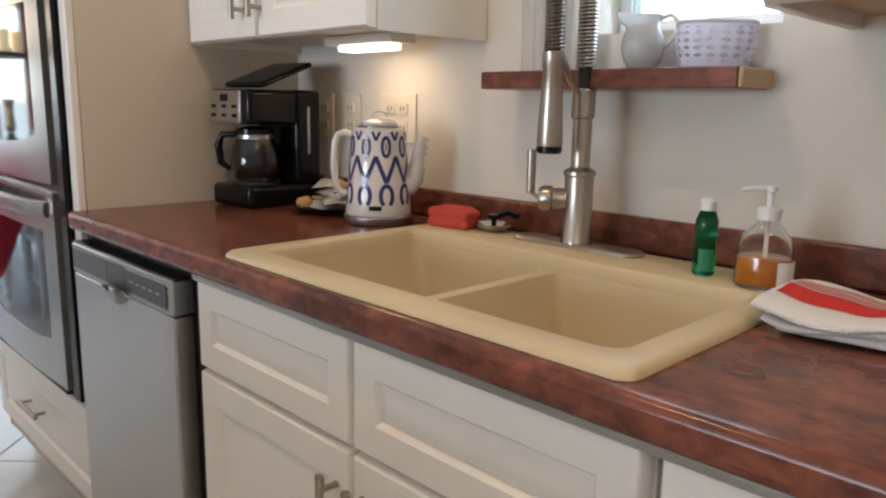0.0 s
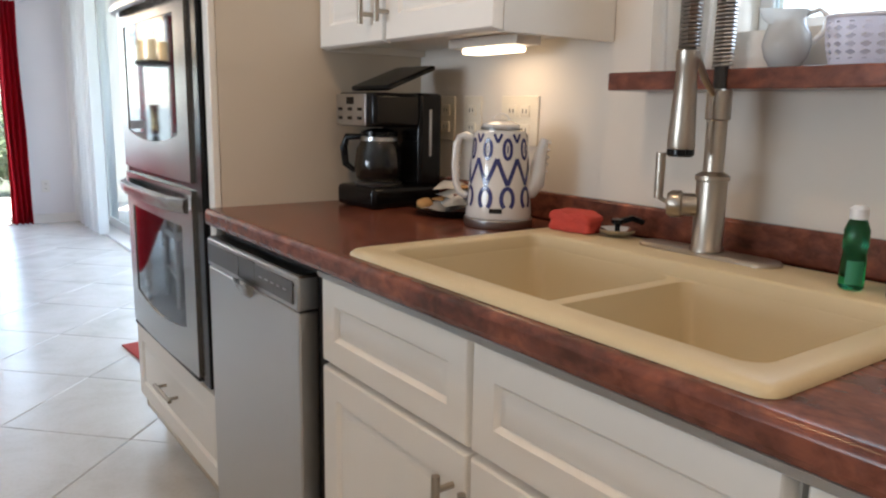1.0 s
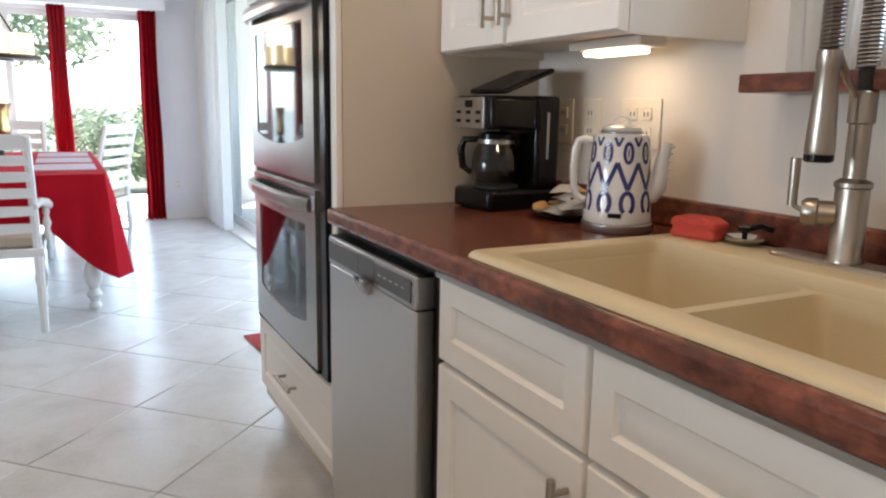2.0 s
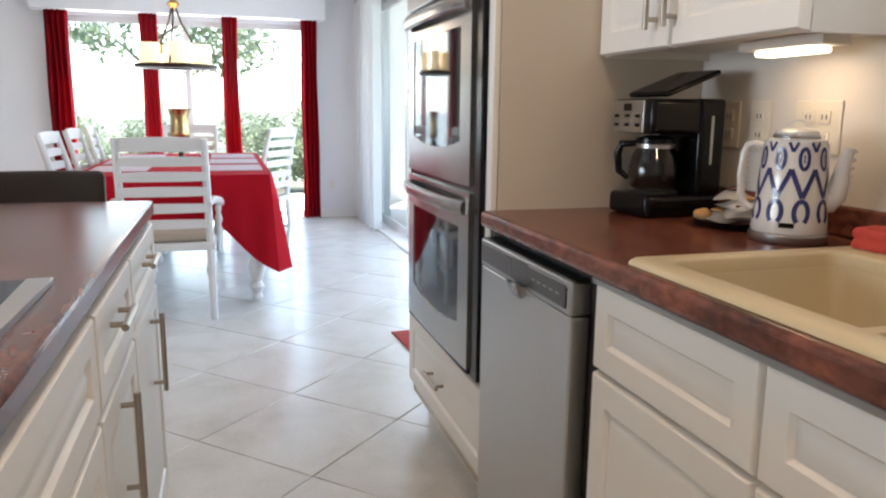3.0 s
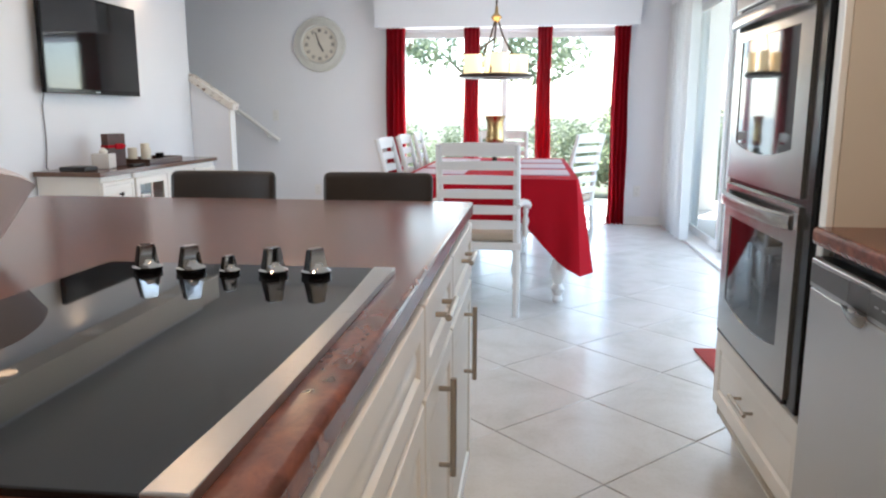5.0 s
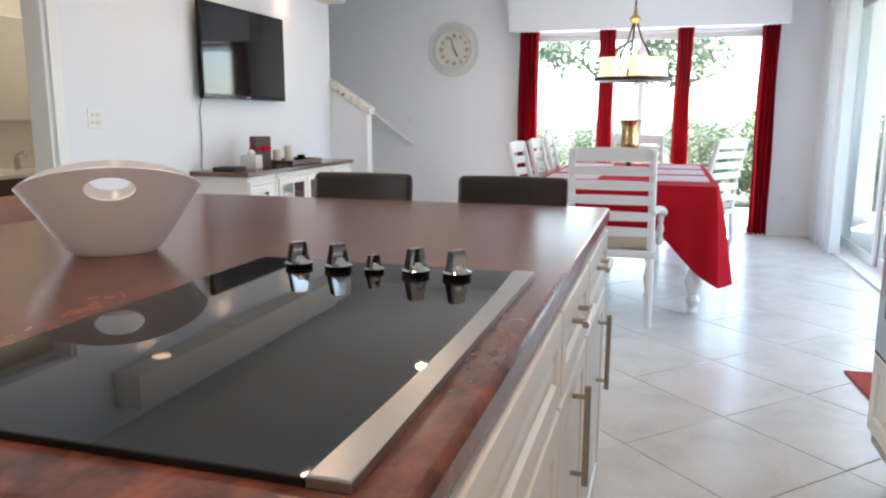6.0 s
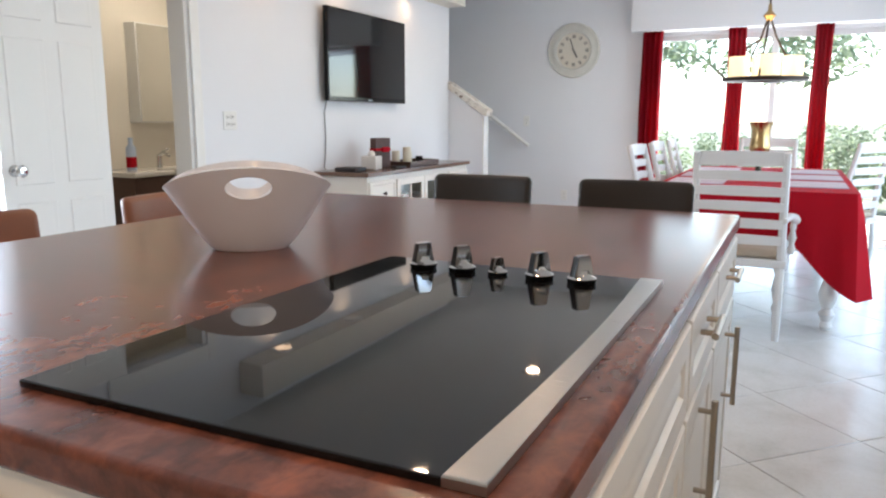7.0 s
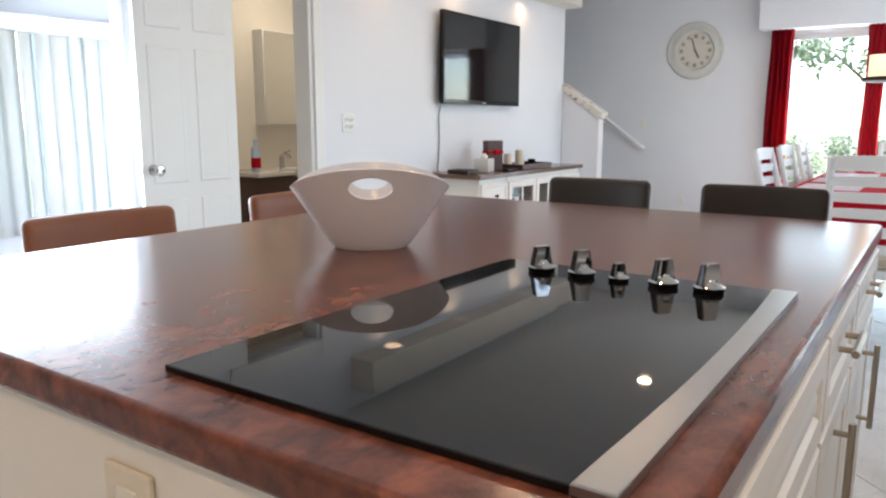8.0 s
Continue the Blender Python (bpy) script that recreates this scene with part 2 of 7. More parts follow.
def panel_front(w, h, t=0.02, frame_w=0.055, raised=True, groove=0.008):
    """A cabinet front in the xz plane, facing -y, centred on x, standing on z=0: frame, ogee groove and raised field."""
    bm = bmesh.new()
    fw = min(frame_w, w * 0.22, h * 0.30)
    steps = [(0.0, 0.0), (0.003, -t + 0.003), (0.006, -t), (fw, -t), (fw + 0.007, -t + groove)]
    if raised:
        steps += [(fw + 0.011, -t + groove), (fw + 0.022, -t + groove * 0.35)]
    else:
        steps += [(fw + 0.010, -t + groove + 0.001)]
    rings = []
    for ins, y in steps:
        rings.append([bm.verts.new(p) for p in ((-w / 2 + ins, y, ins), (w / 2 - ins, y, ins), (w / 2 - ins, y, h - ins), (-w / 2 + ins, y, h - ins))])
    for ra, rb in zip(rings, rings[1:]):
        bridge(bm, ra, rb)
    bm.faces.new(rings[-1])
    bm.faces.new(rings[0][::-1])
    return bm


def bar_handle(name, parent, a, b, out, r=0.006, material=None):
    """A bar on two posts: from a to b along the front, held off it by the vector out."""
    a, b, out = Vector(a), Vector(b), Vector(out)
    d = (b - a).normalized()
    bm = bmesh.new()
    tube(bm, [a + out - d * 0.022, b + out + d * 0.022], r, 10)
    for p in (a, b):
        tube(bm, [p, p + out], r * 0.8, 8)
    return part(name, bm, material or NICKEL, parent)


def boards(parent, name, material, spans, bev=0.0):
    """Single boards of a carcass or frame, each a part of its own."""
    for a, b in spans:
        part(name, B(a, b, bev, 1), material, parent)


def turned(ob, loc, rz):
    ob.matrix_local = pose(*loc, 0, 0, rz)
    return ob


# ---- large structure ----
def wall(name, boxes, label, material=None, bev=0.0):
    first = solid(name, B(*boxes[0]), material or WALL, label, "wall", "structure")
    for a, b in boxes[1:]:
        part("wall_section", B(a, b), material or WALL, first)
    return first


H = 2.62
XW = 1.18          # sink wall
XG = 1.44          # wall with the side sliding doors
YF = 8.02          # far wall with the dining sliding doors
XT = -3.36         # television wall
XL = -4.00         # wall with the blinds
YB = -2.4          # wall behind
floor = solid("floor", B((XL - 0.2, YB - 0.2, -0.20), (XG + 0.2, YF + 0.2, -0.005)), GROUT, "grey grout bed under large cream floor tiles", "floor", "structure")
solid("ceiling", B((XL - 0.2, YB - 0.2, H), (XG + 0.2, YF + 0.2, H + 0.15)), CEIL, "plain white painted ceiling", "ceiling", "structure")
solid("floor_bath", B((-5.15, 2.45, -0.20), (XL - 0.2, YF + 0.2, -0.002)), CREAM, "plain pale floor of the bathroom and stair", "floor", "structure")
solid("ceiling_bath", B((-5.2, 2.45, H + 0.001), (XL - 0.2, YF + 0.2, H + 0.15)), CEIL, "plain white ceiling of the bathroom and stair", "ceiling", "structure")
# sink wall with a small window above the shelf
wy0, wy1, wz0, wz1 = 0.465, 0.80, 1.30, 1.95
wall("wall_sink", [((XW, YB - 0.15, 0), (XW + 0.15, wy0, H)), ((XW, wy1, 0), (XW + 0.15, 2.72, H)), ((XW, wy0, 0), (XW + 0.15, wy1, wz0)), ((XW, wy0, wz1), (XW + 0.15, wy1, H))],
     "warm off-white painted wall above the sink counter", KWALL)
wall("wall_return", [((XW + 0.15, 2.60, 0), (XG + 0.15, 2.72, H))], "off-white painted return wall beside the oven tower")
# side wall with sliding doors
gy0, gy1, gz1 = 3.3, 7.62, 2.20
wall("wall_side_doors", [((XG, 2.72, 0), (XG + 0.15, gy0, H)), ((XG, gy1, 0), (XG + 0.15, YF, H)), ((XG, gy0, gz1), (XG + 0.15, gy1, H))], "off-white wall round the side sliding doors")
# far wall with sliding doors
fx0, fx1, fz1 = -1.52, 0.82, 2.02
wall("wall_dining", [((XT - 1.6, YF, 0), (fx0, YF + 0.15, H)), ((fx1, YF, 0), (XG + 0.15, YF + 0.15, H)), ((fx0, YF, fz1), (fx1, YF + 0.15, H))], "pale grey-white wall round the dining sliding doors")
# television wall with the bathroom doorway
by0, by1, bz1 = 2.68, 3.33, 2.05
wall("wall_television", [((XT - 0.12, 2.10, 0), (XT, by0, H)), ((XT - 0.12, by1, 0), (XT, 6.88, H)), ((XT - 0.12, by0, bz1), (XT, by1, H))], "pale blue-white painted wall behind the television")
wall("wall_bath", [((-5.0, 2.50, 0), (XT - 0.12, 2.62, H)), ((-5.12, 2.50, 0), (-5.0, 5.3, H)), ((-5.0, 5.2, 0), (XT - 0.12, 5.3, H))], "warm cream painted bathroom wall", CREAM)
wall("wall_stair_back", [((XT - 1.6, 6.76, 0), (XT - 0.12, 6.88, H))], "pale wall at the back of the stair")
wall("wall_stair_end", [((XT - 1.75, 6.76, 0), (XT - 1.6, YF + 0.15, H))], "pale wall at the top of the stair")
ly0, ly1, lz0, lz1 = 0.55, 2.485, 0.64, 1.66
wall("wall_blinds", [((XL - 0.15, YB - 0.15, 0), (XL, ly0, H)), ((XL - 0.15, ly1, 0), (XL, 2.50, H)), ((XL - 0.15, ly0, 0), (XL, ly1, lz0)), ((XL - 0.15, ly0, lz1), (XL, ly1, H))], "white wall round the window with vertical blinds")
wall("wall_behind", [((XL, YB - 0.15, 0), (XW, YB, H))], "plain off-white wall behind the kitchen", KWALL)

# ---- trim, sliding doors and windows ----
def strip(name, a, b, label, material=None, category="trim"):
    return solid(name, B(a, b, 0.004), material or TRIM, label, category, "structure")


for a, b in (((fx1 + 0.02, YF - 0.014, 0), (XG, YF - 0.001, 0.09)), ((XT - 1.6, YF - 0.014, 0), (fx0 - 0.02, YF - 0.001, 0.09)), ((XT + 0.001, 3.48, 0), (XT + 0.014, 6.88, 0.09)), ((XG - 0.014, gy1 + 0.02, 0), (XG - 0.001, YF - 0.015, 0.09))):
    strip("baseboard", a, b, "white painted baseboard")
PANE = pane_glass("clear window glass")
FRAMEMAT = mat("white aluminium frame", (0.78, 0.79, 0.80), 0.35, vary=0.04)


def glazed(name, label, spans, axis, at, z0, z1, fw=0.05, depth=0.05):
    """A run of framed panes along an axis; spans are the ends of each panel."""
    root = thing(name, label, "sliding door" if z0 < 0.1 else "window", kind="structure")

    def P(u, w, z):
        return (u, at + w, z) if axis == "x" else (at + w, u, z)
    for k, (u0, u1) in enumerate(spans):
        off = 0.03 * (k % 2)
        bm = bmesh.new()
        for a0, a1, c0, c1 in ((u0, u0 + fw, z0, z1), (u1 - fw, u1, z0, z1), (u0 + fw, u1 - fw, z0, z0 + fw), (u0 + fw, u1 - fw, z1 - fw, z1)):
            box(bm, P(a0, off, c0), P(a1, off + depth * 0.5, c1), 0.003, 1)
        fr = part("window_frame", bm, FRAMEMAT, root)
        pane = part("pane", B(P(u0 + fw, off + 0.010, z0 + fw), P(u1 - fw, off + 0.016, z1 - fw)), PANE, fr, "clear glass")
        pane.visible_shadow = False
    return root


glazed("window_dining_doors", "white framed sliding glass doors to the garden", [(fx0, -0.37), (-0.42, fx1)], "x", YF + 0.05, 0.02, fz1, 0.055)
glazed("window_side_doors", "white framed sliding glass doors to the patio", [(gy0, 4.75), (4.70, 6.45), (6.40, gy1)], "y", XG + 0.05, 0.02, gz1, 0.075)
glazed("window_left", "white framed window behind vertical blinds", [(ly0, 1.5), (1.48, ly1)], "y", XL - 0.10, lz0, lz1, 0.04)
glazed("window_sink", "small white framed window over the sink shelf", [(wy0, wy1)], "y", XW + 0.07, wz0, wz1, 0.025)
strip("door_track", (XG - 0.10, gy0, 0.001), (XG + 0.12, gy1, 0.022), "white aluminium sliding door track", FRAMEMAT)
strip("door_track", (fx0, YF - 0.02, 0.001), (fx1, YF + 0.14, 0.02), "white aluminium sliding door track", FRAMEMAT)
# blind stack in the corner beside the side doors
stack = thing("blind_stack", "bunched white vertical blinds hanging beside the sliding doors", "blinds", (XG - 0.12, 7.72, 0.02))
for k in range(17):
    sl = part("slat", B((-0.045, -0.004, 0), (0.045, 0.004, 2.22), 0.002, 1), FRAMEMAT, stack)
    turned(sl, (0.02 * math.sin(k * 1.9), -0.76 + k * 0.060, 0), 14 + 9 * math.sin(k * 2.3))
part("headrail", B((-0.04, -4.3, 2.23), (0.04, 0.26, 2.28), 0.004), FRAMEMAT, stack)
# pelmet over the dining doors
strip("pelmet", (-1.745, YF - 0.22, 2.05), (0.96, YF - 0.001, 2.42), "white boxed curtain pelmet over the dining doors", WALL, "pelmet")
# bathroom door casing
casing = thing("door_casing", "white painted casing of the bathroom doorway", "door frame", kind="structure")
for a, b in (((XT, by1, 0), (XT + 0.02, by1 + 0.07, bz1 + 0.11)), ((XT, by0 - 0.08, bz1), (XT + 0.02, by1, bz1 + 0.11)), ((XT - 0.13, by1 - 0.025, 0), (XT, by1, bz1)), ((XT, by0 - 0.08, 0), (XT + 0.02, by0, bz1))):
    part("casing_board", B(a, b, 0.005), TRIM, casing)


def six_panel_door(loc, rz):
    d = thing("panel_door", "white six-panel interior door standing open against the wall", "door", loc, rz)
    part("leaf", B((-0.29, 0.006, 0), (0.29, 0.034, 2.02), 0.002, 1), TRIM, d)
    for x in (-0.135, 0.135):
        for z, h in ((0.16, 0.62), (0.86, 0.66), (1.60, 0.30)):
            p = part("panel", panel_front(0.20, h, 0.006, 0.012, groove=0.0022), TRIM, d)
            p.matrix_local = pose(x, 0.007, z)
    bm = bmesh.new()
    lathe(bm, [(0.027, 0), (0.027, 0.006), (0.011, 0.012), (0.011, 0.035), (0.026, 0.045), (0.028, 0.058), (0.018, 0.068), (0, 0.07)], seg=20)
    k = part("knob", bm, CHROME, d, "polished steel door knob")
    k.matrix_local = pose(-0.235, 0.006, 0.93, 90)
    part("latch", B((-0.294, 0.010, 0.915), (-0.289, 0.030, 0.945)), NICKEL, d)
    return d


six_panel_door((XT + 0.075, 2.385, 0.008), 90)


def vertical_blinds():
    root = thing("vertical_blinds", "white vertical fabric blinds hanging half open over the window", "blinds", (XL + 0.07, 0, 0))
    part("valance", B((-0.05, 0.45, 1.60), (0.05, 2.47, 1.68), 0.006), FRAMEMAT, root)
    cloth = mat("white blind fabric", (0.76, 0.73, 0.69), 0.8, vary=0.06, bump=0.1, bscale=150)
    b = cloth.node_tree.nodes["Principled BSDF"]
    nt = cloth.node_tree
    tl, mx = nt.nodes.new("ShaderNodeBsdfTranslucent"), nt.nodes.new("ShaderNodeMixShader")
    tl.inputs[0].default_value = (0.70, 0.68, 0.65, 1)
    mx.inputs[0].default_value = 0.4
    nt.links.new(b.outputs[0], mx.inputs[1])
    nt.links.new(tl.outputs[0], mx.inputs[2])
    nt.links.new(mx.outputs[0], nt.nodes["Material Output"].inputs[0])
    y, k = 0.55, 0
    while y < 2.44:
        bm = bmesh.new()
        rows = []
        for i in range(5):
            u = (i / 4 - 0.5) * 0.100
            rows.append([bm.verts.new((0.004 * math.cos(u * 40), u, z)) for z in (0.60, 1.60)])
        for r0, r1 in zip(rows, rows[1:]):
            bm.faces.new((r0[0], r1[0], r1[1], r0[1]))
        bmesh.ops.solidify(bm, geom=bm.faces[:], thickness=0.0012)
        s = part("slat", bm, cloth, root)
        turned(s, (0, y, 0), 15 + 13 * math.sin(k * 1.7))
        y += 0.086 + 0.010 * math.sin(k * 2.9)
        k += 1
    return root


vertical_blinds()

# ---- kitchen run along the sink wall ----
ZC = 0.914
XC = 0.556         # counter front edge
XF = 0.597         # cabinet fronts
YT = 1.772         # side of the oven tower


def front(parent, name, y0, y1, z0, z1, x=XF, raised=True, t=0.02):
    """A panelled front on a cabinet facing -x."""
    p = part(name, panel_front(abs(y1 - y0), z1 - z0, t, raised=raised), WHITE, parent)
    p.matrix_local = pose(x, (y0 + y1) / 2, z0, 0, 0, -90)
    return p


# countertop with a hole for the sink
SX0, SX1, SY0, SY1 = 0.577, 1.118, 0.333, 1.104
bm = bmesh.new()
YE = -1.30
prof = [(XC + 0.022, ZC)] + [(XC + 0.011 - 0.011 * math.sin(a), ZC - 0.011 + 0.011 * math.cos(a)) for a in [radians(q) for q in (0, 22, 45, 67, 90)]] + [(XC, ZC - 0.030), (XC + 0.003, ZC - 0.038), (XC + 0.010, ZC - 0.041), (XC + 0.022, ZC - 0.041)]
ends = [[bm.verts.new((x, y, z)) for x, z in prof] for y in (YE, YT - 0.001)]
for k in range(len(prof) - 1):
    bm.faces.new((ends[0][k], ends[0][k + 1], ends[1][k + 1], ends[1][k]))
for e in ends:
    bm.faces.new(e)
hole = [bm.verts.new((x, y, ZC)) for x, y in ((SX0 + 0.02, SY0 + 0.02), (SX1 - 0.02, SY0 + 0.02), (SX1 - 0.02, SY1 - 0.02), (SX0 + 0.02, SY1 - 0.02))]
back = [bm.verts.new((XW - 0.001, y, ZC)) for y in (YE, YT - 0.001)]
outline = [ends[0][0], back[0], back[1], ends[1][0]]
rim = [bm.edges.get(p) or bm.edges.new(p) for lp in (outline, hole) for p in zip(lp, lp[1:] + lp[:1])]
bmesh.ops.triangle_fill(bm, edges=rim, use_beauty=True)
low = [bm.verts.new((v.co.x, v.co.y, ZC - 0.041)) for v in hole]
bridge(bm, hole, low)
counter = solid("countertop", bm, LAMINATE, "dark red marbled laminate countertop with a rolled front edge", "countertop")
solid("backsplash", B((XW - 0.022, -1.30, ZC + 0.001), (XW - 0.001, YT - 0.001, ZC + 0.064), 0.006, 3), LAMINATE, "low dark red laminate backsplash strip on the counter", "backsplash")
part("edge_strip", B((XC + 0.010, -1.30, ZC - 0.054), (XC + 0.024, 1.19, ZC - 0.0415), 0.002, 1), STEEL, counter, "thin grey metal strip under the edge")


def cabinet_body(root, y0, y1, z0=0.10, z1=ZC - 0.043, x0=XF + 0.001, x1=XW - 0.004):
    t = 0.018
    boards(root, "side_panel", WHITE, [((x0, y0, z0), (x1, y0 + t, z1)), ((x0, y1 - t, z0), (x1, y1, z1))])
    boards(root, "bottom_panel", WHITE, [((x0, y0 + t, z0), (x1, y1 - t, z0 + t))])
    boards(root, "back_panel", WHITE, [((x1 - 0.008, y0 + t, z0 + t), (x1, y1 - t, z1))])
    boards(root, "rail", WHITE, [((x0, y0 + t, z), (x0 + 0.02, y1 - t, z + 0.03)) for z in (z1 - 0.03, 0.685)])
    part("plinth", B((x0 + 0.06, y0, 0), (x0 + 0.08, y1, z0)), WHITE, root)


sb = thing("sink_cabinet", "white painted sink base cabinet with raised-panel fronts", "cabinet")
cabinet_body(sb, 0.309, 1.200)
for y0, y1, hy in ((0.756, 1.196, 0.787), (0.312, 0.752, 0.727)):
    front(sb, "drawer_front", y0, y1, 0.698, 0.862)
    d = front(sb, "door", y0, y1, 0.115, 0.692)
    h = bar_handle("handle", d, (0, 0, 0), (0, 0, 0.13), (0, -0.030, 0), 0.0065)
    h.matrix_local = pose((hy - (y0 + y1) / 2) * -1, -0.02, 0.388)
nb = thing("base_cabinet", "white painted base cabinet with a drawer over a door", "cabinet")
cabinet_body(nb, -0.45, 0.303)
for y0, y1 in ((-0.07, 0.298), (-0.445, -0.075)):
    front(nb, "drawer_front", y0, y1, 0.698, 0.862)
    d = front(nb, "door", y0, y1, 0.115, 0.692)
    h = bar_handle("handle", d, (0, 0, 0), (0, 0, 0.13), (0, -0.030, 0), 0.0065)
    h.matrix_local = pose(0.13, -0.02, 0.405)
eb = thing("base_cabinet", "white painted base cabinet at the end of the run", "cabinet")
cabinet_body(eb, -1.29, -0.456)
front(eb, "door", -1.285, -0.462, 0.115, 0.852)


DARKSTEEL = brushed("dark brushed steel", (0.15, 0.145, 0.14), 0.32, (1, 60, 1))


def dishwasher():
    r = thing("dishwasher", "stainless steel front dishwasher under the counter, slightly proud", "dishwasher")
    y0, y1, x = 1.252, 1.764, 0.558
    zt = 0.846
    part("body", B((x + 0.042, 1.204, 0.03), (XW - 0.03, y1 - 0.002, 0.862), 0.004), BLACKMATT, r)
    part("door", B((x, y0, 0.085), (x + 0.041, y1, 0.776), 0.004, 3), STEEL_UP, r)
    part("control_panel", B((x - 0.002, y0 - 0.001, 0.778), (x + 0.043, y1, zt), 0.005, 3), STEEL, r)
    part("top_edge", B((x + 0.002, y0 + 0.004, zt + 0.0003), (x + 0.040, y1 - 0.004, zt + 0.003), 0.001, 1), DARKSTEEL, r)
    # dark glossy strip on both sides of the pocket handle
    part("display", B((x - 0.0045, y0 + 0.018, 0.790), (x - 0.0022, 1.458, 0.835), 0.001, 1), DARKSTEEL, r, "dark control display")
    part("fascia", B((x - 0.0045, 1.552, 0.790), (x - 0.0022, y1 - 0.012, 0.835), 0.001, 1), DARKSTEEL, r, "dark blank fascia")
    for k in range(5):
        part("button", B((x - 0.0060, y0 + 0.045 + 0.030 * k, 0.812), (x - 0.0045, y0 + 0.060 + 0.030 * k, 0.8155), 0.0005, 1), STEEL, r)
    part("handle_recess", B((x - 0.0042, 1.459, 0.788), (x - 0.0021, 1.551, 0.838), 0.001, 1), DARKSTEEL, r)
    bm = bmesh.new()
    n, m = 12, 5
    rows = []
    for i in range(m + 1):
        t = i / m
        rows.append([bm.verts.new((x - 0.004 - 0.018 * math.sin(math.pi * 0.5 * t), 1.505 + (0.044 - 0.010 * t) * math.cos(math.pi * k / n), 0.786 - (0.034 - 0.020 * t) * math.sin(math.pi * k / n) + 0.012 * t * t)) for k in range(n + 1)])
    for a, b in zip(rows, rows[1:]):
        for k in range(n):
            bm.faces.new((a[k], a[k + 1], b[k + 1], b[k]))
    bmesh.ops.solidify(bm, geom=bm.faces[:], thickness=0.0015)
    part("handle", bm, CHROME, r, "scooped chrome handle")
    for y in (y0 + 0.04, y1 - 0.01):
        bm = bmesh.new()
        lathe(bm, [(0.013, 0), (0.013, 0.012), (0.006, 0.014), (0.006, 0.10)], (x + 0.05, y, 0.001), 10)
        part("foot", bm, BLACKMATT, r)
    part("toe_panel", B((x + 0.065, y0, 0.03), (x + 0.075, y1, 0.084)), BLACKMATT, r)
    return r


dishwasher()

# oven tower
TY0, TY1, XO = YT, 2.640, 0.600
tower = thing("oven_tower", "tall cream-white cabinet housing the wall ovens", "cabinet")
boards(tower, "side_panel", TOWER, [((XO, TY0, 0.10), (XW - 0.002, TY0 + 0.02, 2.30)), ((XO, TY1 - 0.02, 0.10), (XW - 0.002, TY1, 2.30))])
boards(tower, "shelf", TOWER, [((XO + 0.001, TY0 + 0.02, z), (XW - 0.03, TY1 - 0.02, z + 0.02)) for z in (0.10, 0.40, 2.28)])
boards(tower, "back_panel", TOWER, [((XW - 0.02, TY0 + 0.02, 0.1), (XW - 0.002, TY1 - 0.02, 2.28))])
boards(tower, "frame_rail", WHITE, [((XO - 0.02, TY0, 0.42), (XO - 0.001, TY0 + 0.038, 2.30)), ((XO - 0.02, TY1 - 0.080, 0.42), (XO - 0.001, TY1, 2.30)), ((XO - 0.02, TY0 + 0.038, 1.80), (XO - 0.001, TY1 - 0.080, 2.30))], 0.003)
part("plinth", B((XO + 0.06, TY0, 0), (XO + 0.08, TY1, 0.10)), WHITE, tower)
dr = front(tower, "drawer_front", TY0 + 0.005, TY1 - 0.005, 0.150, 0.415, XO)
h = bar_handle("handle", dr, (-0.06, 0, 0), (0.06, 0, 0), (0, -0.030, 0), 0.0065)
h.matrix_local = pose(-0.028, -0.02, 0.140)


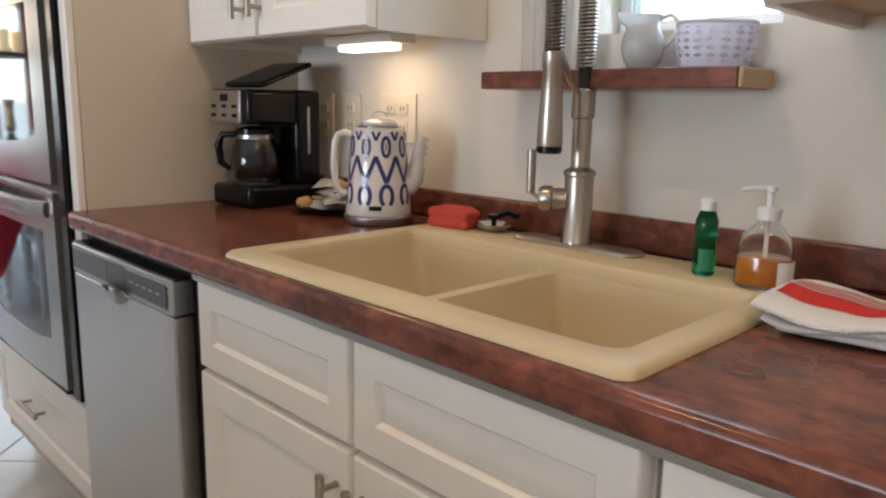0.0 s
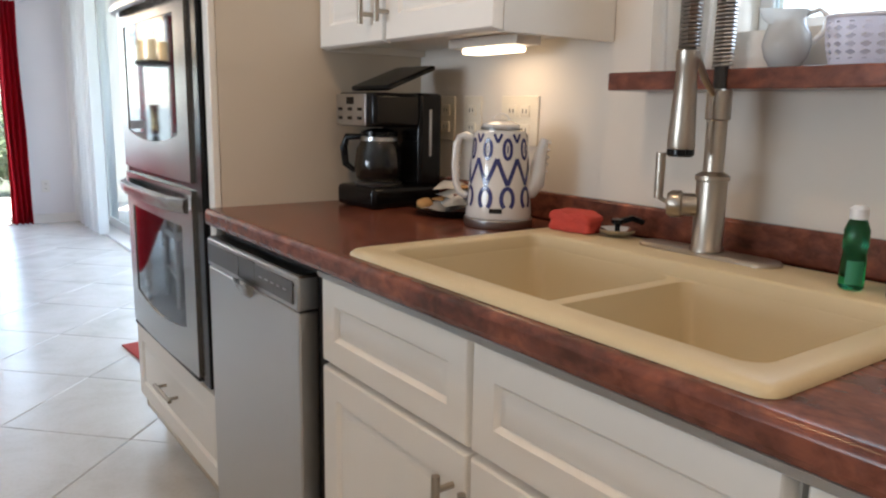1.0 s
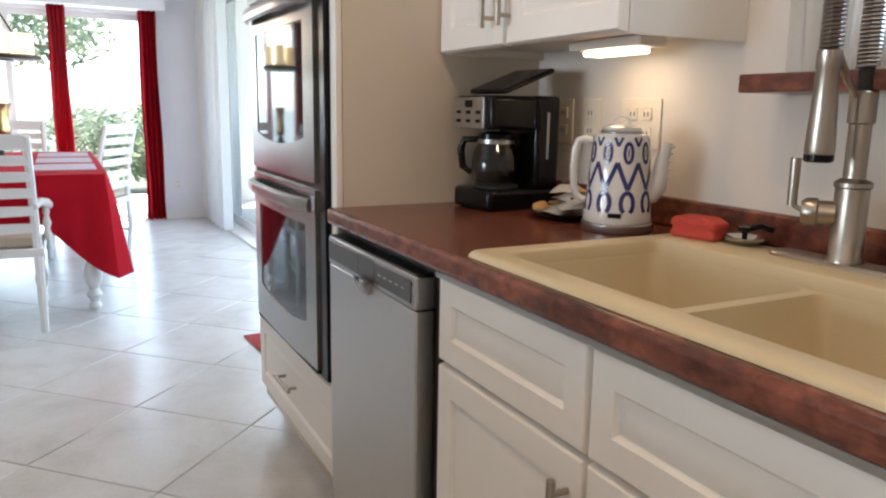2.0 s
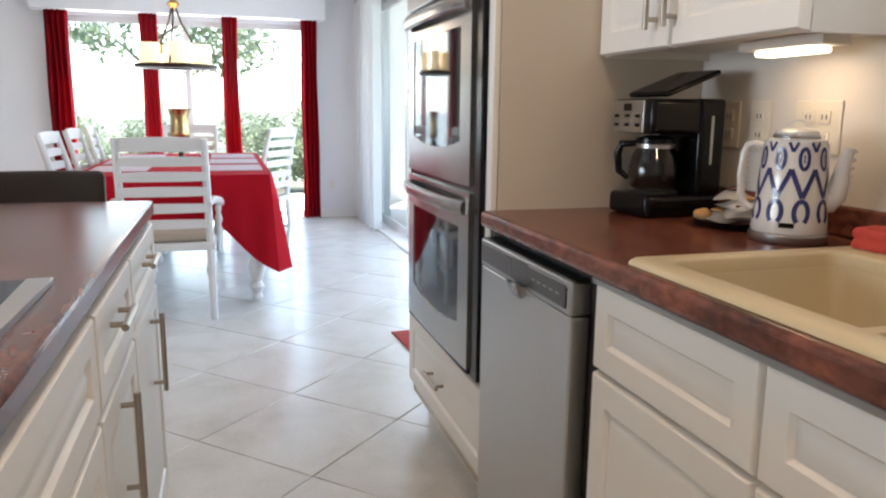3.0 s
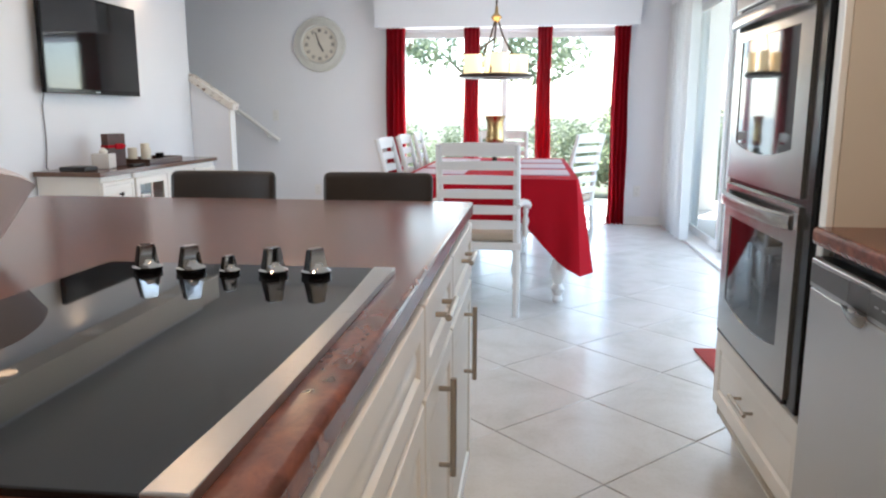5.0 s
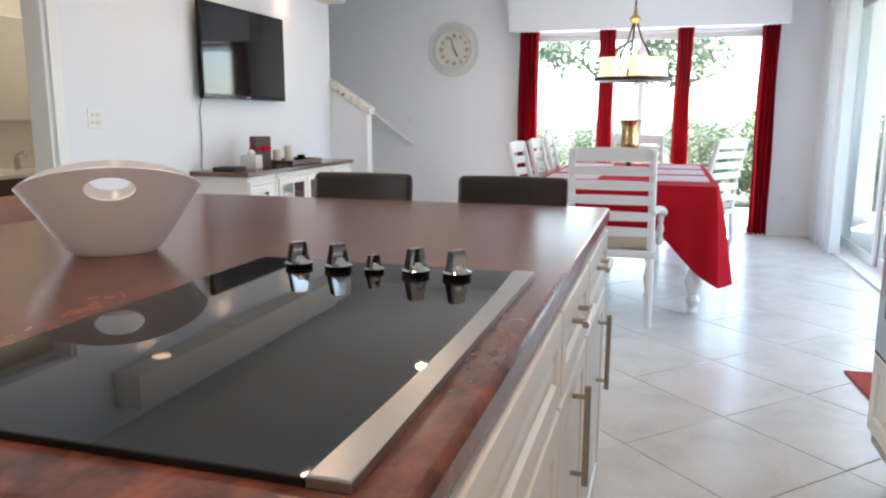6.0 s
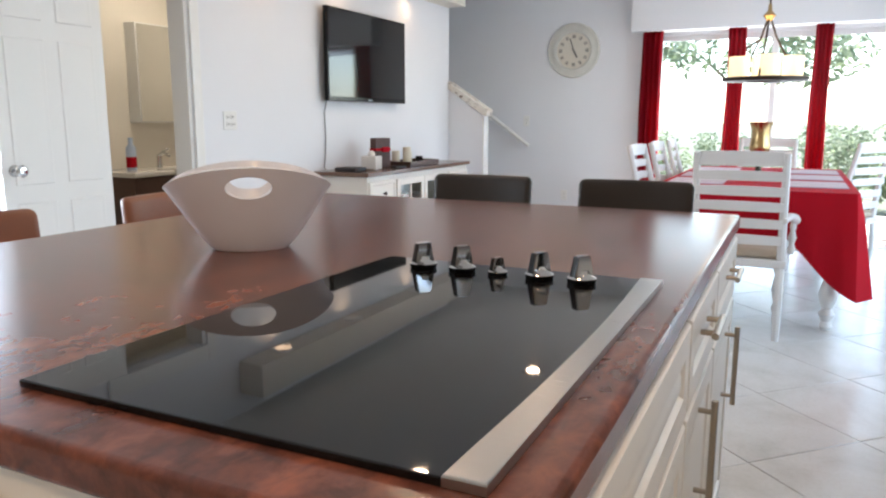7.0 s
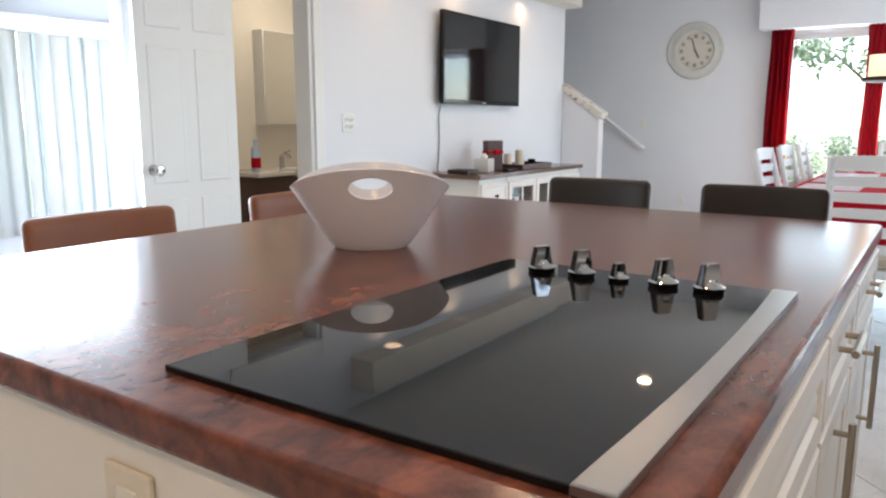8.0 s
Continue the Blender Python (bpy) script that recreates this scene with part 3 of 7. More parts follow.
def double_oven():
    r = thing("double_oven", "stainless steel double wall oven with dark glass doors", "oven")
    y0, y1 = TY0 + 0.100, TY1 - 0.085
    xf = 0.557
    part("body", B((xf + 0.022, y0 + 0.006, 0.44), (XW - 0.04, y1 - 0.006, 1.78), 0.003, 1), BLACKMATT, r)
    part("trim", B((xf + 0.008, TY0 + 0.040, 0.435), (xf + 0.0215, y1, 1.785), 0.003, 1), BLACK, r, "wide black side trim")

    def door(z0, z1, g0, g1, hz):
        bm = bmesh.new()
        n = 12
        # bowed front: a steel frame with a window opening
        def bow(y):
            u = (y - (y0 + y1) / 2) / ((y1 - y0) / 2)
            return xf - 0.007 * (1 - u * u)
        gy0_, gy1_ = y0 + 0.085, y1 - 0.085
        ys = [y0 + 0.004, y0 + 0.03] + [gy0_ + (gy1_ - gy0_) * k / n for k in range(n + 1)] + [y1 - 0.03, y1 - 0.004]
        cols = []
        for y in ys:
            u = (y - (y0 + y1) / 2) / ((y1 - y0) / 2)
            lo = g0 - 0.045 * (1 - u * u)
            cols.append([bm.verts.new((bow(y), y, z)) for z in (z0, lo, g1, z1)])
        for k in range(len(ys) - 1):
            for j in range(3):
                inside = j == 1 and 2 <= k < len(ys) - 3
                if not inside:
                    bm.faces.new((cols[k][j], cols[k + 1][j], cols[k + 1][j + 1], cols[k][j + 1]))
        geo = bmesh.ops.extrude_face_region(bm, geom=bm.faces[:])
        for v in geo["geom"]:
            if isinstance(v, bmesh.types.BMVert):
                v.co.x = xf + 0.008
        d = part("door", bm, OVENSTEEL, r)
        bm = bmesh.new()
        cc = []
        for k in range(n + 1):
            y = gy0_ - 0.004 + (gy1_ - gy0_ + 0.008) * k / n
            u = (y - (y0 + y1) / 2) / ((y1 - y0) / 2)
            cc.append([bm.verts.new((bow(y) + 0.003, y, z)) for z in (g0 - 0.05 * (1 - u * u), g1 + 0.004)])
        for a, b in zip(cc, cc[1:]):
            bm.faces.new((a[0], b[0], b[1], a[1]))
        part("window", bm, OVENGLASS, d, "dark reflective oven glass")
        bm = bmesh.new()
        pts = []
        for k in range(13):
            u = k / 12 * 2 - 1
            y = (y0 + y1) / 2 + u * 0.325
            pts.append((bow(y) - 0.010 - 0.024 * (1 - u ** 6), y, hz))
        rings = []
        for p in pts:
            rings.append([bm.verts.new((p[0] + dx, p[1], p[2] + dz)) for dx, dz in ((0.006, -0.020), (-0.006, -0.016), (-0.009, 0), (-0.006, 0.016), (0.006, 0.020))])
        for a, b in zip(rings, rings[1:]):
            bridge(bm, a, b)
        bm.faces.new(rings[0])
        bm.faces.new(rings[-1])
        part("handle", bm, OVENSTEEL, d, "bowed flat steel handle")
        return d
    door(0.452, 0.945, 0.590, 0.845, 0.905)
    door(0.965, 1.470, 1.100, 1.385, 1.440)
    part("control_panel", B((xf - 0.006, y0 + 0.004, 1.485), (xf + 0.008, y1 - 0.004, 1.775), 0.004), STEEL, r)
    part("display", B((xf - 0.009, y0 + 0.12, 1.53), (xf - 0.004, y1 - 0.12, 1.70), 0.002, 1), BLACK, r)
    part("lower_vent", B((xf + 0.0, y0 + 0.01, 0.437), (xf + 0.010, y1 - 0.01, 0.449), 0.002, 1), BLACKMATT, r)
    return r


double_oven()

# sink
sk = bmesh.new()


def rect(x0, x1, y0, y1, z, r, n=5):
    out = []
    for cx, cy, a0 in ((x1 - r, y1 - r, 0), (x0 + r, y1 - r, 90), (x0 + r, y0 + r, 180), (x1 - r, y0 + r, 270)):
        for k in range(n + 1):
            a = radians(a0 + 90 * k / n)
            out.append((cx + r * math.cos(a), cy + r * math.sin(a), z))
    return out


def verts(bm, pts):
    return [bm.verts.new(p) for p in pts]


outer = [verts(sk, rect(SX0 + i, SX1 - i, SY0 + i, SY1 - i, ZC + z, 0.022)) for i, z in ((0.0, 0.0006), (0.001, 0.005), (0.006, 0.010), (0.014, 0.012))]
for a, b in zip(outer, outer[1:]):
    bridge(sk, a, b)
BX0, BX1 = SX0 + 0.046, SX1 - 0.138
YM = (SY0 + SY1) / 2
LIPZ = -0.014
basin_lip = [verts(sk, rect(BX0 + i, BX1 - i, SY0 + 0.040 + i, SY1 - 0.048 - i, ZC + z, 0.030 - i * 0.1)) for i, z in ((0.0, 0.012), (0.003, 0.0105), (0.0055, 0.007), (0.007, LIPZ))]
for a, b in zip(basin_lip, basin_lip[1:]):
    bridge(sk, b, a)
BY = ((SY0 + 0.0475, YM - 0.011), (YM + 0.011, SY1 - 0.0555))
bowl_tops = []
for y0, y1 in BY:
    loops = [verts(sk, rect(BX0 + 0.0075 + i, BX1 - 0.0075 - i, y0 + i, y1 - i, ZC + z, 0.028 + i * 0.2)) for i, z in ((0.0, LIPZ), (0.0008, LIPZ - 0.002), (0.012, -0.17), (0.030, -0.195), (0.055, -0.203))]
    for a, b in zip(loops, loops[1:]):
        bridge(sk, b, a)
    sk.faces.new(loops[-1])
    bowl_tops.append(loops[0])
for group_ in ([outer[-1], basin_lip[0]], [basin_lip[-1]] + bowl_tops):
    es = {sk.edges.get((lp[k], lp[(k + 1) % len(lp)])) for lp in group_ for k in range(len(lp))}
    bmesh.ops.triangle_fill(sk, edges=list(es), use_beauty=True)
sink = thing("kitchen_sink", "beige composite double-bowl drop-in sink in the counter", "sink")
part("basin", sk, SINKMAT, sink)
for y0, y1 in BY:
    bm = bmesh.new()
    lathe(bm, [(0.0, 0.0), (0.03, 0.0), (0.036, 0.003), (0.045, 0.004), (0.046, 0.001)], ((BX0 + BX1) / 2, (y0 + y1) / 2, ZC - 0.2028), 20)
    part("drain", bm, STEEL, sink, "steel drain strainer")


def faucet():
    fx, fy = 1.068, 0.742
    z = ZC + 0.0122
    r = thing("faucet", "brushed nickel spring-neck kitchen faucet with pull-down spray", "faucet", (fx, fy, z))
    bm = bmesh.new()
    rings_ = [verts(bm, rect(-0.030 + i, 0.030 - i, -0.132 + i, 0.132 - i, zz, 0.029 - i)) for i, zz in ((0.0, 0.0), (0.0, 0.004), (0.003, 0.007), (0.020, 0.008))]
    for a, b in zip(rings_, rings_[1:]):
        bridge(bm, a, b)
    bm.faces.new(rings_[-1])
    bm.faces.new(rings_[0])
    part("deck_plate", bm, NICKEL, r)
    bm = bmesh.new()
    lathe(bm, [(0.0, 0.007), (0.028, 0.007), (0.028, 0.012), (0.025, 0.016), (0.025, 0.124), (0.028, 0.126), (0.028, 0.133), (0.022, 0.137), (0.0165, 0.140), (0.0165, 0.222), (0.020, 0.225), (0.020, 0.270), (0.017, 0.273), (0, 0.273)], seg=28)
    part("column", bm, NICKEL, r)
    bm = bmesh.new()
    lathe(bm, [(0, 0), (0.019, 0), (0.019, 0.024), (0.023, 0.027), (0.023, 0.042), (0.018, 0.049), (0, 0.051)], seg=22)
    k = part("valve", bm, NICKEL, r)
    k.matrix_local = Matrix.Translation((-0.012, 0.016, 0.083)) @ Vector((-0.55, 0.835, 0)).to_track_quat("Z", "Y").to_matrix().to_4x4()
    bm = bmesh.new()
    tip = Vector((-0.012, 0.016, 0.083)) + Vector((-0.55, 0.835, 0)) * 0.046
    tube(bm, [tip, tip + Vector((-0.008, 0.012, 0.008)), tip + Vector((-0.010, 0.015, 0.012))], 0.004, 8)
    tube(bm, [tip + Vector((-0.010, 0.015, 0.008)), tip + Vector((-0.010, 0.015, 0.085))], [0.0075, 0.0085], 10)
    part("lever", bm, NICKEL, r)
    # neck arch
    span = 0.088
    dirv = Vector((-1.0, 0.02, 0))
    arch = [Vector((0, 0, 0.27)), Vector((0, 0, 0.45))]
    for k in range(9):
        a = math.pi * k / 8
        arch.append(Vector((0, 0, 0.52)) + dirv * (span * (1 - math.cos(a)) / 2) + Vector((0, 0, 0.075 * math.sin(a))))
    arch.append(dirv * span + Vector((0, 0, 0.332)))
    bm = bmesh.new()
    tube(bm, arch, 0.0115, 12)
    part("hose", bm, BLACKMATT, r, "dark flexible hose")
    # coil round the neck
    L = [0.0]
    for p, q in zip(arch, arch[1:]):
        L.append(L[-1] + (q - p).length)
    total, turns, per = L[-1], 98, 7
    pts = []
    for i in range(turns * per + 1):
        s = total * (0.06 + 0.94 * i / (turns * per))
        k = max(j for j in range(len(L) - 1) if L[j] <= s + 1e-9)
        f = (s - L[k]) / (L[k + 1] - L[k])
        c = arch[k].lerp(arch[k + 1], f)
        d = (arch[k + 1] - arch[k]).normalized()
        u = Vector((0.6, 0.8, 0))
        u = (u - d * u.dot(d)).normalized()
        w = d.cross(u)
        a = 2 * math.pi * i / per
        pts.append(c + (u * math.cos(a) + w * math.sin(a)) * 0.0150)
    bm = bmesh.new()
    tube(bm, pts, 0.0026, 5)
    part("spring", bm, mat("dark spring steel", (0.33, 0.31, 0.29), 0.35, 1.0, vary=0.2), r, "coiled dark steel spring")
    e = dirv * span
    bm = bmesh.new()
    lathe(bm, [(0, 0.178), (0.0205, 0.178), (0.0215, 0.184), (0.0195, 0.226), (0.0160, 0.300), (0.0175, 0.303), (0.0175, 0.328), (0.012, 0.331), (0, 0.331)], (e.x, e.y, 0), 24)
    part("spray_head", bm, NICKEL, r)
    bm = bmesh.new()
    lathe(bm, [(0, 0.166), (0.018, 0.166), (0.0212, 0.169), (0.0212, 0.1775), (0, 0.1775)], (e.x, e.y, 0), 24)
    part("nozzle", bm, BLACK, r, "black rubber nozzle")
    bm = bmesh.new()
    tube(bm, [(0, 0, 0.25), e * 0.45 + Vector((0, 0, 0.285)), e * 0.80 + Vector((0, 0, 0.328))], 0.0055, 8)
    part("holder_arm", bm, NICKEL, r)
    return r


faucet()

# upper cabinets
UX, UZ = 0.883, 1.300


RAWWOOD = mat("bare pale wood", (0.52, 0.36, 0.20), 0.6, vary=0.25, scale=6, stretch=(1, 10, 1), bump=0.1, bscale=80)


def upper(y0, y1, doors, label, xf=UX, z0=UZ, under=None):
    r = thing("wall_cabinet", label, "cabinet")
    t = 0.018
    z1 = 2.12
    boards(r, "side_panel", CREAM, [((xf + 0.001, y0, z0), (XW - 0.002, y0 + t, z1)), ((xf + 0.001, y1 - t, z0), (XW - 0.002, y1, z1))])
    boards(r, "shelf", under or CREAM, [((xf + 0.001, y0 + t, z0 + 0.018), (XW - 0.002, y1 - t, z0 + 0.036))])
    boards(r, "top_panel", CREAM, [((xf + 0.001, y0 + t, z1 - t), (XW - 0.002, y1 - t, z1))])
    boards(r, "back_panel", CREAM, [((XW - 0.012, y0 + t, z0 + 0.036), (XW - 0.002, y1 - t, z1 - t))])
    for a, b, hy in doors:
        d = front(r, "door", a, b, z0 + 0.002, z1, xf)
        h = bar_handle("handle", d, (0, 0, 0), (0, 0, 0.13), (0, -0.030, 0), 0.0065)
        h.matrix_local = pose(-(hy - (a + b) / 2), -0.02, 0.062)
    return r


upper(1.070, YT - 0.002, [(1.455, YT - 0.006, 1.505), (1.072, 1.450, 1.435)], "white wall cabinet with raised-panel doors and steel bar handles")
upper(-0.55, 0.372, [(-0.085, 0.370, -0.04), (-0.548, -0.090, -0.14)], "white wall cabinet with a bare wooden underside", z0=1.284, under=RAWWOOD)
light = thing("under_cabinet_light", "lit slim under-cabinet strip light", "light", (1.068, 1.305, UZ))
part("housing", B((-0.035, -0.10, -0.004), (0.035, 0.14, 0.0175), 0.003), WHITE, light)
part("lens", B((-0.026, -0.065, -0.017), (0.026, 0.100, -0.0045), 0.005), LIGHTGLOW, light, "glowing lens")
lamp("under_cabinet_lamp", "AREA", 0.046, look((1.068, 1.322, UZ - 0.021), (1.13, 1.322, 0.9)), WARM, 0.16, 0.05, 175)
shelf = thing("wall_shelf", "dark red laminate shelf with a bare wood end below the window", "shelf")
part("board", B((1.068, 0.4775, 1.199), (XW - 0.001, 0.982, 1.2315), 0.003), LAMINATE, shelf)
part("end_block", B((1.0675, 0.470, 1.2005), (XW - 0.001, 0.4770, 1.2300), 0.002, 1), RAWWOOD, shelf, "bare pale wood end")

# ---- island ----
IX0, IX1, IY0, IY1 = -1.625, -0.256, 0.363, 2.160
IF = -0.276
solid("island_countertop", B((IX0, IY0, ZC - 0.040), (IX1, IY1, ZC), 0.009, 4), LAMINATE, "large dark red marbled laminate island top", "countertop")
isl = thing("island_cabinet", "white painted kitchen island cabinet with drawers and doors", "cabinet")
CX0, CY0, CY1 = -1.15, IY0 + 0.012, IY1 - 0.03
bm = bmesh.new()
box(bm, (CX0, CY0, 0.10), (IF - 0.001, CY1, ZC - 0.041), 0.002, 1)
part("body", bm, WHITE, isl)
part("plinth", B((CX0 + 0.05, CY0 + 0.03, 0), (IF - 0.07, CY1 - 0.03, 0.099)), WHITE, isl)


def ifront(name, y0, y1, z0, z1):
    p = part(name, panel_front(y1 - y0, z1 - z0, 0.02), WHITE, isl)
    p.matrix_local = pose(IF - 0.001, (y0 + y1) / 2, z0, 0, 0, 90)
    return p


ifront("false_drawer", CY0 + 0.01, 1.17, 0.70, 0.860)
for y0, y1 in ((CY0 + 0.01, 0.77), (0.775, 1.17)):
    ifront("door", y0, y1, 0.115, 0.692)
for y0, y1, hy, dy in ((1.18, 1.605, 1.36, 1.36), (1.61, CY1 - 0.006, 1.86, 1.90)):
    d = ifront("drawer_front", y0, y1, 0.70, 0.860)
    h = bar_handle("handle", d, (-0.048, 0, 0), (0.048, 0, 0), (0, -0.026, 0), 0.0065)
    h.matrix_local = pose(hy - (y0 + y1) / 2, -0.02, 0.105)
    d = ifront("door", y0, y1, 0.115, 0.692)
    h = bar_handle("handle", d, (0, 0, 0), (0, 0, 0.158), (0, -0.028, 0), 0.0065)
    h.matrix_local = pose(dy - (y0 + y1) / 2, -0.02, 0.370)
plate = part("outlet_plate", B((-0.805, CY0 - 0.007, 0.725), (-0.730, CY0 - 0.0005, 0.840), 0.003), PLATEMAT, isl, "ivory socket plate")
for z in (0.760, 0.805):
    bm = B((-0.784, CY0 - 0.0095, z - 0.015), (-0.751, CY0 - 0.0065, z + 0.015), 0.003)
    for dx in (-0.0065, 0.0065):
        box(bm, (-0.7675 + dx - 0.0012, CY0 - 0.0100, z - 0.005), (-0.7675 + dx + 0.0012, CY0 - 0.0094, z + 0.006))
    part("socket", bm, WHITE, plate)

CK = dict(x0=-0.790, x1=-0.303, y0=0.434, y1=1.160)
ck = thing("cooktop", "black glass electric cooktop with a steel edge and chrome knobs", "cooktop", (0, 0, ZC))
TRIMSTEEL = brushed("satin steel trim", (0.47, 0.465, 0.455), 0.30, (1, 60, 1))


def bowed_edge(y):
    """Where the glass meets the steel: the glass bulges a little towards the trim."""
    u = (y - (CK["y0"] + CK["y1"]) / 2) / ((CK["y1"] - CK["y0"]) / 2)
    return CK["x1"] - 0.035 + 0.010 * (1 - u * u)


def plate_between(x_low, x_high, z0, z1, bev, n=14):
    bm = bmesh.new()
    ys = [CK["y0"] + (CK["y1"] - CK["y0"]) * k / n for k in range(n + 1)]
    top = [bm.verts.new((x_low(y), y, z1)) for y in ys] + [bm.verts.new((x_high(y), y, z1)) for y in reversed(ys)]
    low = [bm.verts.new((v.co.x, v.co.y, z0)) for v in top]
    cap = bm.faces.new(top)
    bm.faces.new(low[::-1])
    bridge(bm, low, top)
    bmesh.ops.bevel(bm, geom=list(cap.edges), offset=bev, segments=2, affect="EDGES", profile=0.5)
    return bm


glass_top = part("glass_top", plate_between(lambda y: CK["x0"], lambda y: bowed_edge(y) - 0.0003, 0.0006, 0.008, 0.0015), CERAN, ck)
steel_trim = part("steel_trim", plate_between(lambda y: bowed_edge(y), lambda y: CK["x1"], 0.0006, 0.010, 0.002), TRIMSTEEL, ck)
for ob in (glass_top, steel_trim):
    for poly in ob.data.polygons:
        poly.use_smooth = False


KNOBCHROME = mat("dark polished chrome", (0.50, 0.49, 0.48), 0.06, 1.0, vary=0.1, scale=30)


def knob(x, y, s):
    """A thin flared chrome skirt under an upright bar grip with its dark reflection as a black end plate, on a black
    collar.
    """
    bm = bmesh.new()
    lathe(bm, [(0, 0.0065 * s), (0.0225 * s, 0.0065 * s), (0.0232 * s, 0.0080 * s), (0.0170 * s, 0.0110 * s), (0.0115 * s, 0.0150 * s), (0.0100 * s, 0.020 * s), (0, 0.021 * s)], (0, 0, 0.0082), 20)
    lo = [bm.verts.new((x_ * s, y_ * s, 0.0150 * s)) for x_, y_ in ((-0.0175, -0.0085), (0.0175, -0.0085), (0.0175, 0.0085), (-0.0175, 0.0085))]
    hi = [bm.verts.new((x_ * s, y_ * s, 0.051 * s)) for x_, y_ in ((-0.0115, -0.0065), (0.0115, -0.0065), (0.0115, 0.0065), (-0.0115, 0.0065))]
    bridge(bm, lo, hi)
    bm.faces.new(hi)
    bm.faces.new(lo[::-1])
    bmesh.ops.bevel(bm, geom=[e for e in bm.edges if all(v in hi or v in lo for v in e.verts)], offset=0.0014, segments=2, affect="EDGES")
    c = part("knob", bm, KNOBCHROME, ck, "polished chrome control knob")
    c.matrix_local = pose(x, y, 0, 0, 0, 52)
    # black plate on the grip's end, standing for the dark reflection in the chrome
    bm = bmesh.new()
    foot = [bm.verts.new((-0.0176 * s + d, y_ * s, 0.0165 * s)) for d, y_ in ((0, -0.0072), (0, 0.0072), (-0.0014, 0.0068), (-0.0014, -0.0068))]
    head = [bm.verts.new((-0.0119 * s + d, y_ * s, 0.0490 * s)) for d, y_ in ((0, -0.0054), (0, 0.0054), (-0.0014, 0.0050), (-0.0014, -0.0050))]
    bridge(bm, foot, head)
    bm.faces.new(head)
    bm.faces.new(foot[::-1])
    part("knob_end_reflection", bm, BLACK, c, "dark reflection on the end of the grip, set in black")
    bm = bmesh.new()
    lathe(bm, [(0, 0.0), (0.0215 * s, 0.0), (0.0228 * s, 0.002), (0.0228 * s, 0.0055 * s), (0, 0.006 * s)], (0, 0, 0.0082), 24)
    part("knob_base", bm, BLACK, c, "black plastic collar")


for x, s in ((-0.688, 1.0), (-0.616, 1.0), (-0.553, 0.72), (-0.482, 1.0), (-0.414, 1.0)):
    knob(x, 1.092, s)

# ---- things on the counter ----
NAVY = mat("cobalt blue glaze", (0.022, 0.026, 0.13), 0.22, vary=0.2, coat=0.3)
GREEN = glass("green soap", (0.05, 0.80, 0.38), 0.05, 1.3)
AMBER = mat("amber soap", (0.85, 0.27, 0.012), 0.10, vary=0.05)
AMBER.node_tree.nodes["Principled BSDF"].inputs["Transmission Weight"].default_value = 0.3
CLEAR = glass("clear plastic", (0.97, 0.97, 0.96), 0.02, 1.35)
CARAFE = glass("smoked carafe glass", (0.30, 0.28, 0.26), 0.02)
SPONGE = mat("coral sponge", (0.52, 0.06, 0.042), 0.9, vary=0.18, scale=30, bump=0.7, bscale=220)
TERRY = mat("white terry cloth", (0.80, 0.78, 0.74), 0.95, vary=0.10, scale=22, bump=0.9, bscale=420)
VOILE = mat("white cotton voile", (0.84, 0.82, 0.78), 0.9, vary=0.05, scale=10, bump=0.3, bscale=300)
VOILE.node_tree.nodes["Principled BSDF"].inputs["Transmission Weight"].default_value = 0.35
REDTERRY = mat("red woven stripe", (0.70, 0.030, 0.022), 0.95, vary=0.15, scale=22, bump=0.9, bscale=420)
WHITEPLASTIC = mat("white plastic", (0.78, 0.78, 0.77), 0.35, vary=0.04)
LILACPLASTIC = mat("pale lilac plastic", (0.70, 0.66, 0.70), 0.4, vary=0.05)
BISCUIT = mat("golden pastry", (0.45, 0.25, 0.09), 0.8, vary=0.3, scale=40, bump=0.5)
WRAP = mat("glossy snack wrapper", (0.74, 0.72, 0.68), 0.25, vary=0.1, scale=15, bump=0.3, bscale=50)
WRAPBROWN = mat("brown wrapper print", (0.09, 0.03, 0.02), 0.3, vary=0.3, scale=20)
GOLD = mat("gold mercury glass", (0.52, 0.36, 0.17), 0.22, 1.0, vary=0.35, scale=25, bump=0.3, bscale=70)
REDCLOTH = mat("red cotton cloth", (0.40, 0.006, 0.016), 0.85, vary=0.16, scale=7, bump=0.35, bscale=380)
REDCURTAIN = mat("deep red curtain cloth", (0.46, 0.012, 0.028), 0.85, vary=0.2, scale=6, bump=0.3, bscale=380)
for cloth_ in (REDCLOTH, REDCURTAIN):
    cloth_.node_tree.nodes["Principled BSDF"].inputs["Specular IOR Level"].default_value = 0.12
LINEN = mat("beige seat linen", (0.50, 0.42, 0.33), 0.9, vary=0.1, bump=0.4, bscale=300)
IRON = mat("dark bronze metal", (0.045, 0.033, 0.025), 0.45, 0.8, vary=0.3)
BRASS = mat("aged brass", (0.36, 0.25, 0.12), 0.35, 0.9, vary=0.25)
SCREEN = mat("black television screen", (0.010, 0.011, 0.012), 0.05, vary=0.1)


